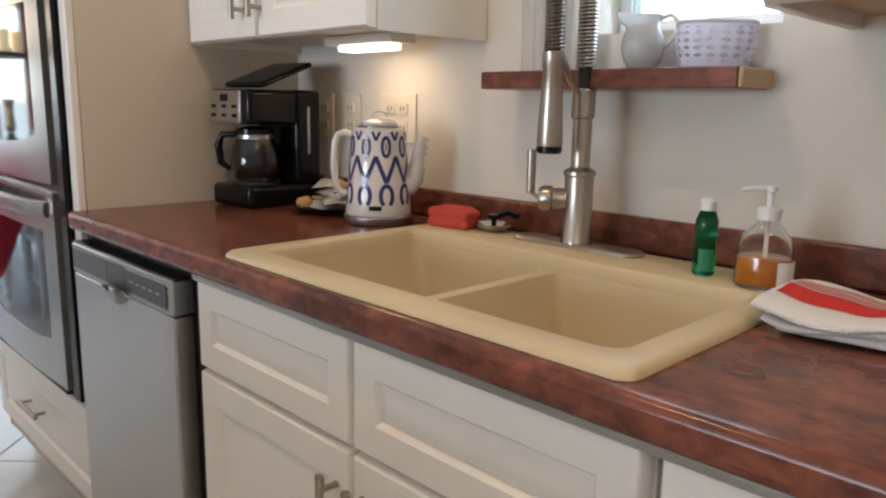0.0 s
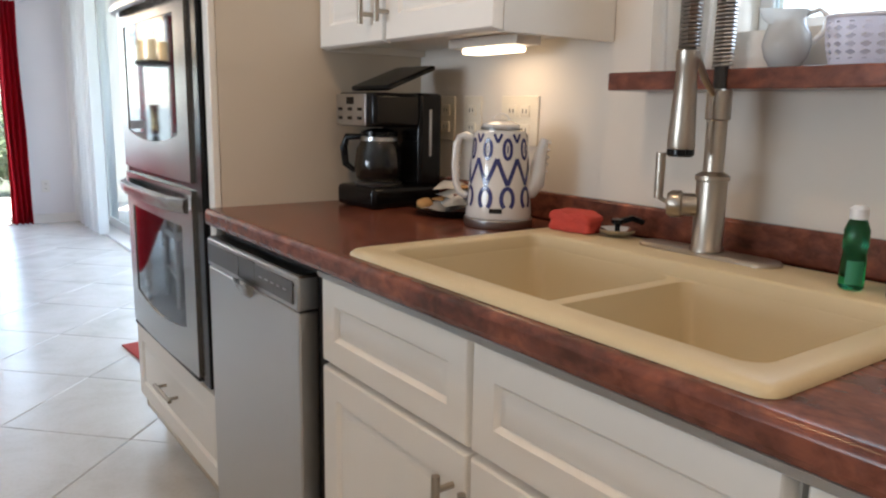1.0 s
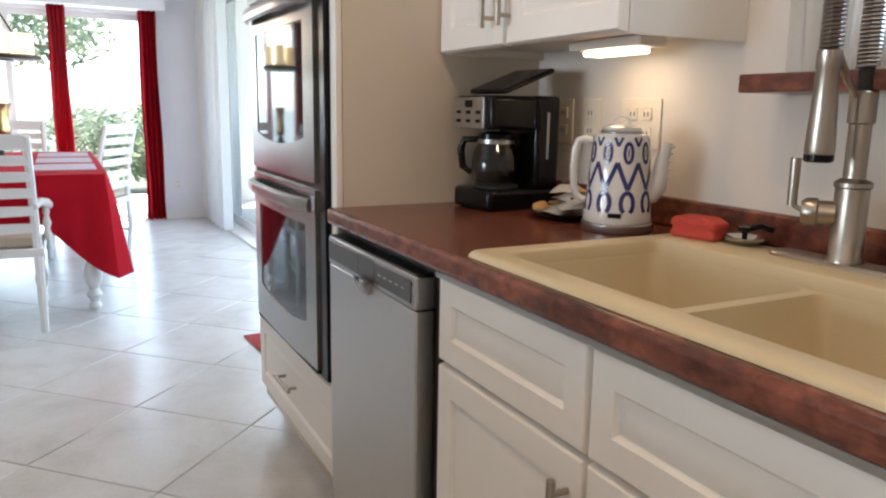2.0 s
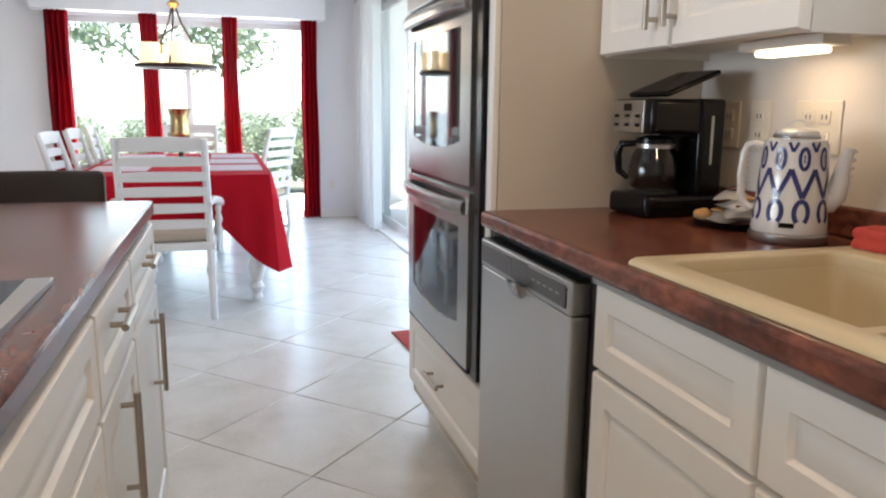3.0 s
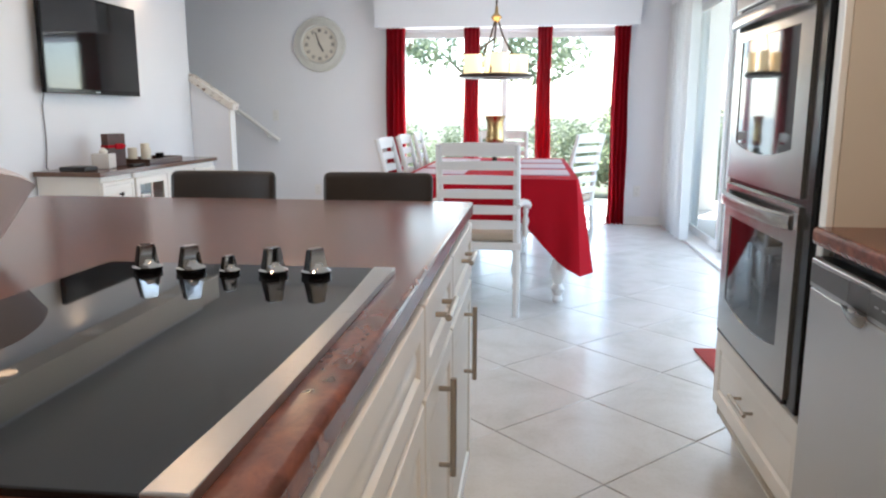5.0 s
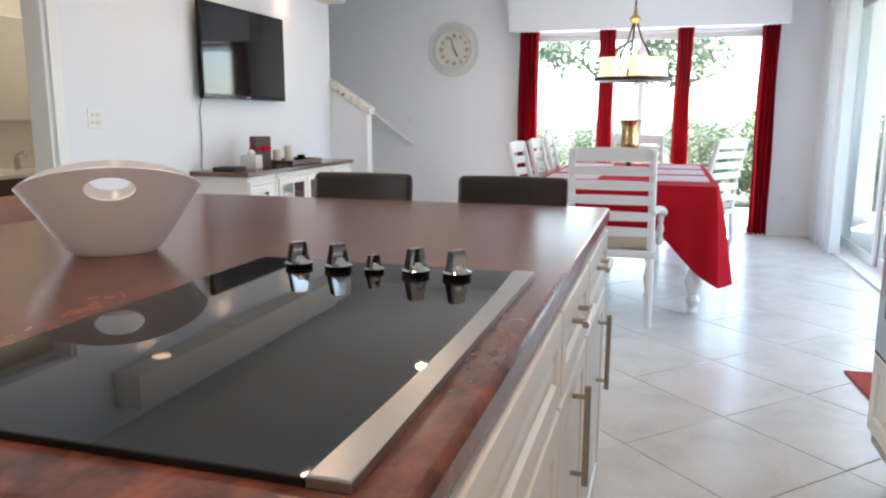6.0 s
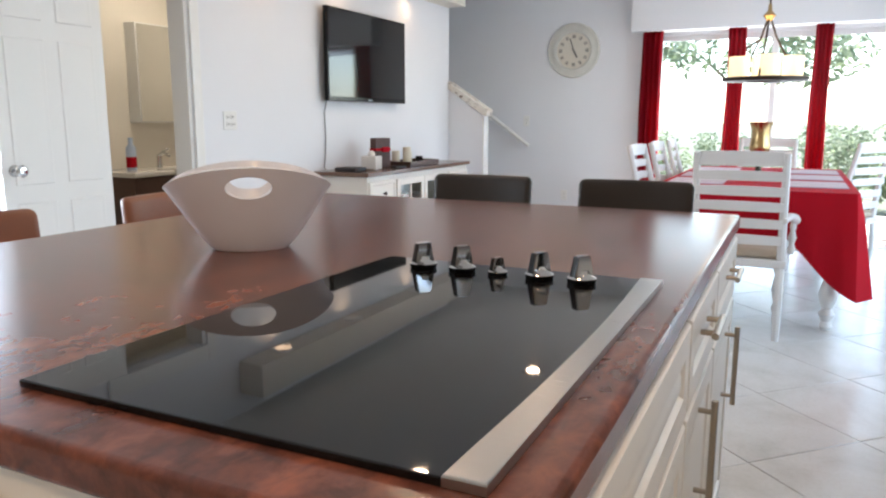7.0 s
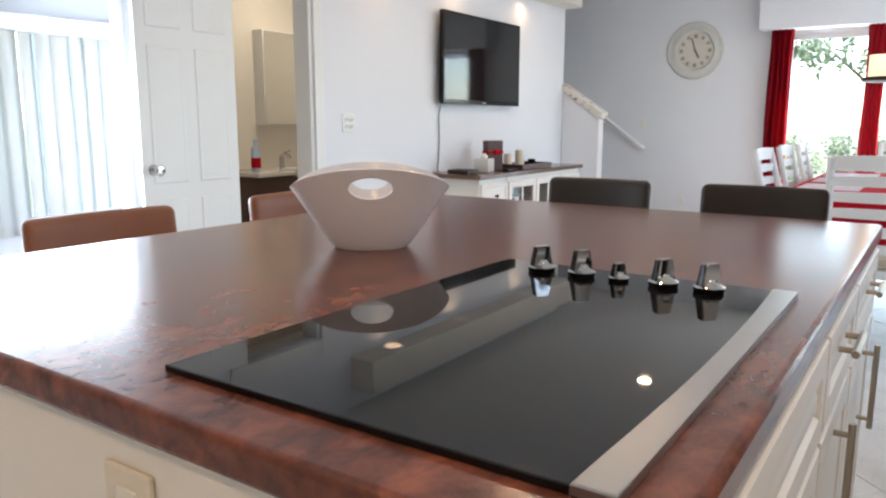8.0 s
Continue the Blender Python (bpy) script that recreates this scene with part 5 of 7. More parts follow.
def hanging(name, label, category, width, depth, folds, z0, z1, material, loc, rz=0.0, flare=0.12, seed=1):
    """A gathered curtain: a folded sheet that hangs from a rail."""
    rr = random.Random(seed)
    n, m = folds * 10, 14
    bm = bmesh.new()
    ph = rr.uniform(0, 6)
    cols = []
    for i in range(n + 1):
        u = i / n
        col = []
        for j in range(m + 1):
            t = j / m
            w = width * (1 - flare * (1 - abs(2 * t - 1)) * 0.35 + flare * (1 - t) * 0.5)
            x = (u - 0.5) * w + 0.006 * math.sin(9 * t + ph + 5 * u)
            y = depth * 0.5 * math.sin(2 * math.pi * folds * u + 0.5 * math.sin(3 * t + ph)) * (0.75 + 0.35 * (1 - t)) + 0.012 * math.sin(2.2 * t + ph)
            col.append(bm.verts.new((x, y, z0 + (z1 - z0) * t)))
        cols.append(col)
    for a, b in zip(cols, cols[1:]):
        for j in range(m):
            bm.faces.new((a[j], b[j], b[j + 1], a[j + 1]))
    bmesh.ops.solidify(bm, geom=bm.faces[:], thickness=0.0015)
    o = solid(name, bm, material, label, category)
    o.matrix_world = pose(*loc, 0, 0, rz)
    return o


hanging("curtain", "white cotton curtain beside the sink window", "curtain", 0.17, 0.02, 4, 1.236, 2.02, VOILE, (XW - 0.022, 0.855, 0), 90, 0.05, 4)


# ---- island things ----
def boat_bowl():
    NU, NV = 120, 26
    a_hole, b_hole = 0.043, 0.021
    bm = bmesh.new()

    def P(u, t):
        th = 2 * math.pi * u
        c, s = math.cos(th), math.sin(th)
        h = 0.122 + 0.044 * (abs(s) ** 1.25)
        z = h * t
        k = t ** 0.82
        rx = 0.073 + (0.158 - 0.073) * k + 0.004 * t ** 6
        ry = 0.054 + (0.118 - 0.054) * k
        e = 2 / (2.0 + 0.25 * t)
        x = rx * math.copysign(abs(c) ** (e * (1 + 0.10 * t)), c)
        y = ry * math.copysign(abs(s) ** e, s) * (1 - 0.10 * t * (abs(c) ** 2))
        return Vector((x, y, z))
    grid = [[None] * NU for _ in range(NV + 1)]

    def inside(u, t):
        p = P(u, t)
        zc = 0.128
        return (p.x / a_hole) ** 2 + ((p.z - zc) / b_hole) ** 2
    for j in range(NV + 1):
        for i in range(NU):
            grid[j][i] = bm.verts.new(P(i / NU, j / NV))
    dead = set()
    for j in range(NV):
        for i in range(NU):
            q = inside((i + 0.5) / NU, (j + 0.5) / NV)
            if q < 1:
                dead.add((i, j))
            else:
                bm.faces.new((grid[j][i], grid[j][(i + 1) % NU], grid[j + 1][(i + 1) % NU], grid[j + 1][i]))
    bm.faces.new(grid[0][::-1])
    for j in range(1, NV):
        for i in range(NU):
            around = [((i - 1) % NU, j - 1), (i, j - 1), ((i - 1) % NU, j), (i, j)]
            nd = sum(q in dead for q in around)
            if 0 < nd < 4:
                v = grid[j][i]
                q = math.sqrt((v.co.x / a_hole) ** 2 + ((v.co.z - 0.128) / b_hole) ** 2)
                if q > 1e-4:
                    v.co.x /= q
                    v.co.z = 0.128 + (v.co.z - 0.128) / q
    bmesh.ops.delete(bm, geom=[v for v in bm.verts if not v.link_faces], context="VERTS")
    bmesh.ops.recalc_face_normals(bm, faces=bm.faces)
    bmesh.ops.solidify(bm, geom=bm.faces[:], thickness=0.007)
    o = solid("ceramic_bowl", bm, BOWLMAT, "pale glazed boat-shaped bowl with oval handle holes on the island", "bowl")
    o.matrix_world = pose(-1.110, 1.153, ZC + 0.0008, 0, 0, 40)
    return o


boat_bowl()


def bar_stool(loc, rz, leather, label, w=0.37, top=0.975, group="stools round the island"):
    r = thing("bar_stool", label, "stool", loc, rz, group)
    part("seat", B((-w / 2, -0.19, 0.62), (w / 2, 0.19, 0.69), 0.022, 4), leather, r)
    bm = B((-w / 2, -0.022, 0), (w / 2, 0.022, top - 0.70), 0.020, 4)
    bmesh.ops.subdivide_edges(bm, edges=[e for e in bm.edges if e.calc_length() > 0.2], cuts=7, use_grid_fill=True)
    for v in bm.verts:
        v.co.y += 0.028 * (2 * v.co.x / w) ** 2 * -1 + 0.10 * v.co.z
    b = part("backrest", bm, leather, r)
    b.matrix_local = pose(0, 0.185, 0.70)
    for x in (-w / 2 + 0.03, w / 2 - 0.03):
        for y in (-0.165, 0.165):
            bm = bmesh.new()
            tube(bm, [(x * 1.12, y * 1.12, 0.0), (x, y, 0.62)], [0.014, 0.019], 8)
            part("leg", bm, DARKWOOD, r)
    for y in (-0.178, 0.178):
        bm = bmesh.new()
        tube(bm, [(-w / 2 + 0.02, y, 0.22), (w / 2 - 0.02, y, 0.22)], 0.010, 8)
        part("footrest", bm, DARKWOOD, r)
    return r


bar_stool((-1.132, 2.235, 0), 0, DARKLEATHER, "dark brown leather bar stool with a low padded back")
bar_stool((-0.595, 2.235, 0), 0, DARKLEATHER, "dark brown leather bar stool with a low padded back")
bar_stool((-1.735, 1.055, 0), 90, TANLEATHER, "tan brown leather bar stool with a low padded back", 0.41, 0.940)
bar_stool((-1.735, 1.745, 0), 90, TANLEATHER, "tan brown leather bar stool with a low padded back", 0.41, 0.940)

# ---- dining place ----
TX0, TX1, TYA, TYB, TZ = -0.885, 0.190, 4.46, 6.62, 0.782


def turned_leg(parent, x, y, z1, name="leg", s=1.0):
    bm = bmesh.new()
    lathe(bm, [(0.016 * s, 0), (0.024 * s, 0.02), (0.018 * s, 0.05), (0.030 * s, 0.09), (0.018 * s, 0.125), (0.026 * s, 0.15), (0.036 * s, 0.20), (0.026 * s, 0.26), (0.020 * s, 0.29), (0.030 * s, 0.31), (0.030 * s, 0.33), (0.024 * s, 0.345), (0.030 * s, 0.36), (0.030 * s, z1)], (x, y, 0), 16)
    return part(name, bm, CHAIRWHITE, parent)


tb = thing("dining_table", "white painted dining table with turned legs", "table")
part("tabletop", B((TX0 + 0.02, TYA + 0.02, TZ - 0.045), (TX1 - 0.02, TYB - 0.02, TZ - 0.006), 0.006), CHAIRWHITE, tb)
part("apron", B((TX0 + 0.10, TYA + 0.10, TZ - 0.13), (TX1 - 0.10, TYB - 0.10, TZ - 0.046)), CHAIRWHITE, tb)
for x in (TX0 + 0.10, TX1 - 0.10):
    for y in (TYA + 0.10, TYB - 0.10):
        turned_leg(tb, x, y, TZ - 0.046, s=1.45)


def tablecloth():
    """A cloth whose long points hang at the table corners."""
    bm = bmesh.new()
    cx, cy = (TX0 + TX1) / 2, (TYA + TYB) / 2
    hx, hy, rc = (TX1 - TX0) / 2, (TYB - TYA) / 2, 0.02
    loop = []
    per = 40
    for (ax_, ay_), (bx_, by_) in (((hx, -hy), (hx, hy)), ((hx, hy), (-hx, hy)), ((-hx, hy), (-hx, -hy)), ((-hx, -hy), (hx, -hy))):
        L = math.hypot(bx_ - ax_, by_ - ay_)
        nx, ny = (by_ - ay_) / L, -(bx_ - ax_) / L
        for k in range(per):
            f = (k + 0.5) / per
            s = min(f, 1 - f) * L
            c = max(0.0, 1 - s / 0.12)
            px, py = ax_ + (bx_ - ax_) * f, ay_ + (by_ - ay_) * f
            # turn the normal towards the diagonal near a corner
            dx_, dy_ = (1 if px > 0 else -1) * 0.7071, (1 if py > 0 else -1) * 0.7071
            n = Vector((nx, ny)).lerp(Vector((dx_, dy_)), 0.5 * c).normalized()
            D = 0.250 + 0.325 * max(0.0, 1 - s / 0.34) ** 0.9 + 0.010 * math.sin(s * 17)
            loop.append((px, py, n, D, f * L, s))
    rows = 12
    rings = []
    for j in range(rows + 1):
        t = j / rows
        row = []
        for px, py, n, D, u, s in loop:
            fold = 0.022 * t * math.sin(u * 11 + 0.8) * min(1, s / 0.15)
            out = 0.004 + 0.012 * min(1, t * 4) + 0.085 * t * max(0, 1 - s / 0.42) + fold + 0.014 * t * math.sin(s * 42) * max(0, 1 - s / 0.5)
            row.append(bm.verts.new((cx + px + n.x * out, cy + py + n.y * out, TZ - (0.0 if j == 0 else 0.004) - D * t)))
        rings.append(row)
    for a, b in zip(rings, rings[1:]):
        bridge(bm, a, b)
    inner = [bm.verts.new((cx + px * 0.985, cy + py * 0.985, TZ + 0.001)) for px, py, *_ in loop]
    bridge(bm, inner, rings[0])
    bm.faces.new(inner)
    bmesh.ops.recalc_face_normals(bm, faces=bm.faces)
    bmesh.ops.solidify(bm, geom=bm.faces[:], thickness=-0.0015)
    return solid("tablecloth", bm, REDCLOTH, "red cotton tablecloth hanging in points over the table corners", "tablecloth")


tablecloth()
MATSTRIPE = mat("mauve woven placemat", (0.46, 0.34, 0.42), 0.9, vary=0.12, scale=30, bump=0.5, bscale=260)
PALECLOTH = mat("white woven stripe", (0.74, 0.70, 0.70), 0.9, vary=0.1, bump=0.5, bscale=260)
for x, ys in ((TX1 - 0.20, (4.95, 5.55, 6.15)), (TX0 + 0.20, (4.95, 5.55, 6.15))):
    for y in ys:
        p = thing("placemat", "mauve and white striped woven placemat on the tablecloth", "placemat", (x, y, TZ + 0.0035), group="placemats on the table")
        part("mat", B((-0.165, -0.23, 0), (0.165, 0.23, 0.003), 0.001, 1), MATSTRIPE, p)
        for k in range(4):
            yy = -0.17 + k * 0.11
            part("stripe", B((-0.164, yy, 0.0032), (0.164, yy + 0.035, 0.0042)), PALECLOTH, p)
ct = thing("centerpiece", "gold glass hurricane on a dark pedestal bowl", "vase", (-0.362, 5.50, TZ + 0.004))
bm = bmesh.new()
lathe(bm, [(0, 0), (0.070, 0), (0.072, 0.008), (0.022, 0.025), (0.016, 0.075), (0.030, 0.090), (0.095, 0.110), (0.100, 0.118), (0.092, 0.116), (0.05, 0.104), (0, 0.104)], seg=36)
part("pedestal_bowl", bm, IRON, ct)
bm = bmesh.new()
lathe(bm, [(0, 0.118), (0.052, 0.118), (0.066, 0.135), (0.068, 0.165), (0.063, 0.185), (0.060, 0.23), (0.061, 0.275), (0.068, 0.30), (0.080, 0.325), (0.076, 0.325), (0.062, 0.298), (0.055, 0.27), (0.054, 0.19), (0, 0.13)], (0, 0, 0.045), 32)
part("hurricane", bm, GOLD, ct, "gold mercury glass")
bm = bmesh.new()
lathe(bm, [(0, 0.108), (0.05, 0.108), (0.05, 0.150), (0, 0.162)], seg=20)
part("candle_stand", bm, IRON, ct)


def dining_chair(loc, rz, arms, label):
    r = thing("dining_chair", label, "chair", loc, rz, "chairs round the dining table")
    w = 0.225
    for x in (-w, w):
        bm = bmesh.new()
        tube(bm, [(x, 0.03, 0.0), (x, 0.0, 0.20), (x * 0.985, 0.015, 0.45), (x * 0.97, -0.01, 0.72), (x * 0.96, -0.085, 1.005)], [0.018, 0.021, 0.022, 0.020, 0.018], 8)
        part("back_post", bm, CHAIRWHITE, r)

    def slat(z, h, bow=0.02):
        bm = bmesh.new()
        n = 10
        yb = 0.0 - 0.085 * max(0, (z - 0.45) / 0.555)
        rows = []
        for k in range(n + 1):
            u = k / n * 2 - 1
            y = yb - bow * (1 - u * u)
            rows.append([bm.verts.new(p) for p in ((u * w * 0.965, y - 0.008, z), (u * w * 0.965, y + 0.008, z), (u * w * 0.965, y + 0.008, z + h + 0.006 * (1 - u * u)), (u * w * 0.965, y - 0.008, z + h + 0.006 * (1 - u * u)))])
        for a, b in zip(rows, rows[1:]):
            bridge(bm, a, b)
        bm.faces.new(rows[0])
        bm.faces.new(rows[-1])
        part("slat", bm, CHAIRWHITE, r)
    slat(0.938, 0.070)
    for z in (0.862, 0.782, 0.702, 0.612, 0.525):
        slat(z, 0.045)
    part("seat_frame", B((-0.250, -0.01, 0.40), (0.250, 0.455, 0.445), 0.008), CHAIRWHITE, r)
    part("cushion", B((-0.225, 0.015, 0.4455), (0.225, 0.45, 0.495), 0.02, 4), LINEN, r, "beige padded seat")
    for x in (-0.215, 0.215):
        turned_leg(r, x, 0.42, 0.40, "front_leg", 0.95)
    if arms:
        for s in (-1, 1):
            bm = bmesh.new()
            tube(bm, [(s * w, -0.03, 0.655), (s * 0.250, 0.09, 0.668), (s * 0.275, 0.19, 0.650), (s * 0.278, 0.245, 0.632)], [0.016, 0.020, 0.022, 0.026], 10)
            a = part("armrest", bm, CHAIRWHITE, r)
            bm = bmesh.new()
            lathe(bm, [(0.014, 0), (0.020, 0.03), (0.012, 0.06), (0.022, 0.09), (0.012, 0.13), (0.018, 0.15), (0.012, 0.185)], (s * 0.268, 0.225, 0.446), 12)
            part("arm_support", bm, CHAIRWHITE, r)
    for x in (-0.22, 0.22):
        bm = bmesh.new()
        tube(bm, [(x, 0.02, 0.17), (x * 0.98, 0.42, 0.19)], 0.010, 8)
        part("stretcher", bm, CHAIRWHITE, r)
    return r


dining_chair((-0.385, 4.165, 0), 0, True, "white ladder-back armchair with a beige padded seat at the table end")
dining_chair((-0.360, 7.02, 0), 180, True, "white ladder-back armchair at the far table end")
for y in (4.95, 5.70, 6.40):
    dining_chair((-1.00, y, 0), -90 + 4 * math.sin(y * 5), False, "white ladder-back side chair with a beige padded seat")
dining_chair((0.320, 6.20, 0), 58, False, "white ladder-back side chair turned a little from the table")


def chandelier():
    cx, cy, z = -0.362, 5.50, 1.425
    r = thing("chandelier", "round bronze ring chandelier with lit candle glass shades", "chandelier", (cx, cy, z))
    seg = 48
    bm = bmesh.new()
    rs = []
    for rad_, zz in ((0.262, 0.0), (0.270, 0.006), (0.270, 0.022), (0.262, 0.026), (0.115, 0.026), (0.110, 0.020), (0.110, 0.006), (0.115, 0.0)):
        rs.append([bm.verts.new((rad_ * math.cos(2 * math.pi * k / seg), rad_ * math.sin(2 * math.pi * k / seg), zz)) for k in range(seg)])
    for a, b in zip(rs, rs[1:] + rs[:1]):
        bridge(bm, a, b)
    part("ring", bm, IRON, r)
    shade = glow("lit cream candle glass", (1.0, 0.78, 0.46), 0.17)
    for k in range(4):
        a = 2 * math.pi * (k + 0.12) / 4
        x, y = 0.168 * math.cos(a), 0.168 * math.sin(a)
        bm = bmesh.new()
        lathe(bm, [(0, 0.0265), (0.062, 0.0265), (0.066, 0.031), (0.066, 0.160), (0.063, 0.164), (0.060, 0.160), (0.060, 0.034), (0, 0.034)], (x, y, 0), 24)
        part("candle_shade", bm, shade, r, "glowing cream candle shade")
    for k in range(3):
        a = 2 * math.pi * k / 3 + 0.4
        bm = bmesh.new()
        tube(bm, [(0.235 * math.cos(a), 0.235 * math.sin(a), 0.022), (0.12 * math.cos(a), 0.12 * math.sin(a), 0.18), (0.05 * math.cos(a), 0.05 * math.sin(a), 0.30), (0.012 * math.cos(a), 0.012 * math.sin(a), 0.41)], 0.007, 8)
        part("arm", bm, IRON, r)
    bm = bmesh.new()
    lathe(bm, [(0, 0.385), (0.012, 0.39), (0.030, 0.41), (0.042, 0.425), (0.030, 0.44), (0.014, 0.455), (0.010, 0.50), (0, 0.505)], seg=20)
    part("hub", bm, BRASS, r, "aged brass hub")
    bm = bmesh.new()
    tube(bm, [(0, 0, 0.50), (0, 0, H - z - 0.03)], 0.006, 8)
    for k in range(16):
        lathe(bm, [(0.006, -0.008), (0.011, 0), (0.006, 0.008)], (0, 0, 0.53 + k * 0.04), 8)
    part("chain", bm, IRON, r)
    bm = bmesh.new()
    lathe(bm, [(0.01, -0.03), (0.055, -0.012), (0.06, 0), (0, 0)], (0, 0, H - z - 0.0005), 24)
    part("canopy", bm, BRASS, r)
    lamp("chandelier_lamp", "POINT", 1.6, pose(cx, cy, z + 0.24), (1.0, 0.74, 0.45)).data.shadow_soft_size = 0.2


chandelier()
for k, (x0, x1, d) in enumerate(((-1.650, -1.440, 0.10), (-0.815, -0.655, 0.09), (-0.060, 0.095, 0.09), (0.715, 0.885, 0.09))):
    hanging("curtain", "deep red floor-length curtain gathered under the pelmet", "curtain", x1 - x0, d, 4, 0.025, 2.06, REDCURTAIN, ((x0 + x1) / 2, YF - 0.13, 0), 0, 0.15, 20 + k)


def wall_clock():
    r = thing("wall_clock", "large round white-framed wall clock", "clock", (-2.395, YF, 1.905))
    rim = mat("chalky grey-white frame", (0.62, 0.62, 0.58), 0.7, vary=0.12, scale=14, bump=0.2)
    face = mat("cream clock face", (0.70, 0.66, 0.58), 0.6, vary=0.1, scale=9)
    tick = mat("grey clock markings", (0.16, 0.15, 0.14), 0.6)
    R_ = Matrix.Rotation(radians(90), 4, "X")
    bm = bmesh.new()
    lathe(bm, [(0.188, 0.0), (0.288, 0.0), (0.290, 0.012), (0.278, 0.030), (0.250, 0.026), (0.232, 0.034), (0.205, 0.040), (0.190, 0.030), (0.188, 0.010)], seg=64)
    part("frame", bm, rim, r).matrix_local = R_
    bm = bmesh.new()
    lathe(bm, [(0, 0), (0.19, 0), (0.19, 0.012), (0, 0.012)], seg=48)
    part("face", bm, face, r).matrix_local = R_
    for k in range(12):
        a = radians(30 * k)
        bm = bmesh.new()
        for off in ((-0.011, 0.0, 0.011) if k % 3 else (-0.014, -0.005, 0.005, 0.014)):
            box(bm, (off - 0.0028, -0.0145, 0.128), (off + 0.0028, -0.0125, 0.165))
        o = part("numeral_bars", bm, tick, r)
        o.matrix_local = Matrix.Rotation(a, 4, "Y")
    for ang, L, w in ((-18, 0.135, 0.007), (152, 0.085, 0.010)):
        bm = B((-w, -0.0185, -0.03), (w, -0.0160, L), 0.001, 1)
        o = part("clock_hand", bm, tick, r)
        o.matrix_local = Matrix.Rotation(radians(ang), 4, "Y") @ Matrix.Translation((0, -0.002 * (L > 0.1), 0))
    return r


wall_clock()


def television():
    r = thing("television", "flat black television mounted on the wall", "television", (XT, 5.215, 1.645), 90)
    w, h = 0.594, 0.341
    part("casing", B((-w, -0.082, -h), (w, -0.045, h), 0.006), BLACK, r)
    part("screen", B((-w + 0.016, -0.0835, -h + 0.034), (w - 0.016, -0.0815, h - 0.016), 0.0008, 1), SCREEN, r)
    part("wall_bracket", B((-0.2, -0.045, -0.15), (0.2, -0.0005, 0.15)), BLACKMATT, r)
    part("badge", B((-0.03, -0.0835, -h + 0.012), (0.03, -0.0818, -h + 0.020)), STEEL, r)
    bm = bmesh.new()
    tube(bm, [(-0.545, -0.03, -0.335), (-0.550, -0.012, -0.42), (-0.540, -0.010, -0.62), (-0.550, -0.010, -0.75), (-0.580, -0.02, -0.838), (-0.62, -0.06, -0.846)], 0.0045, 8)
    c = solid("power_cable", bm, mat("grey cable", (0.20, 0.20, 0.21), 0.5), "grey cable hanging from the television to the sideboard", "cable")
    c.matrix_world = pose(XT, 5.215, 1.645, 0, 0, 90)


television()


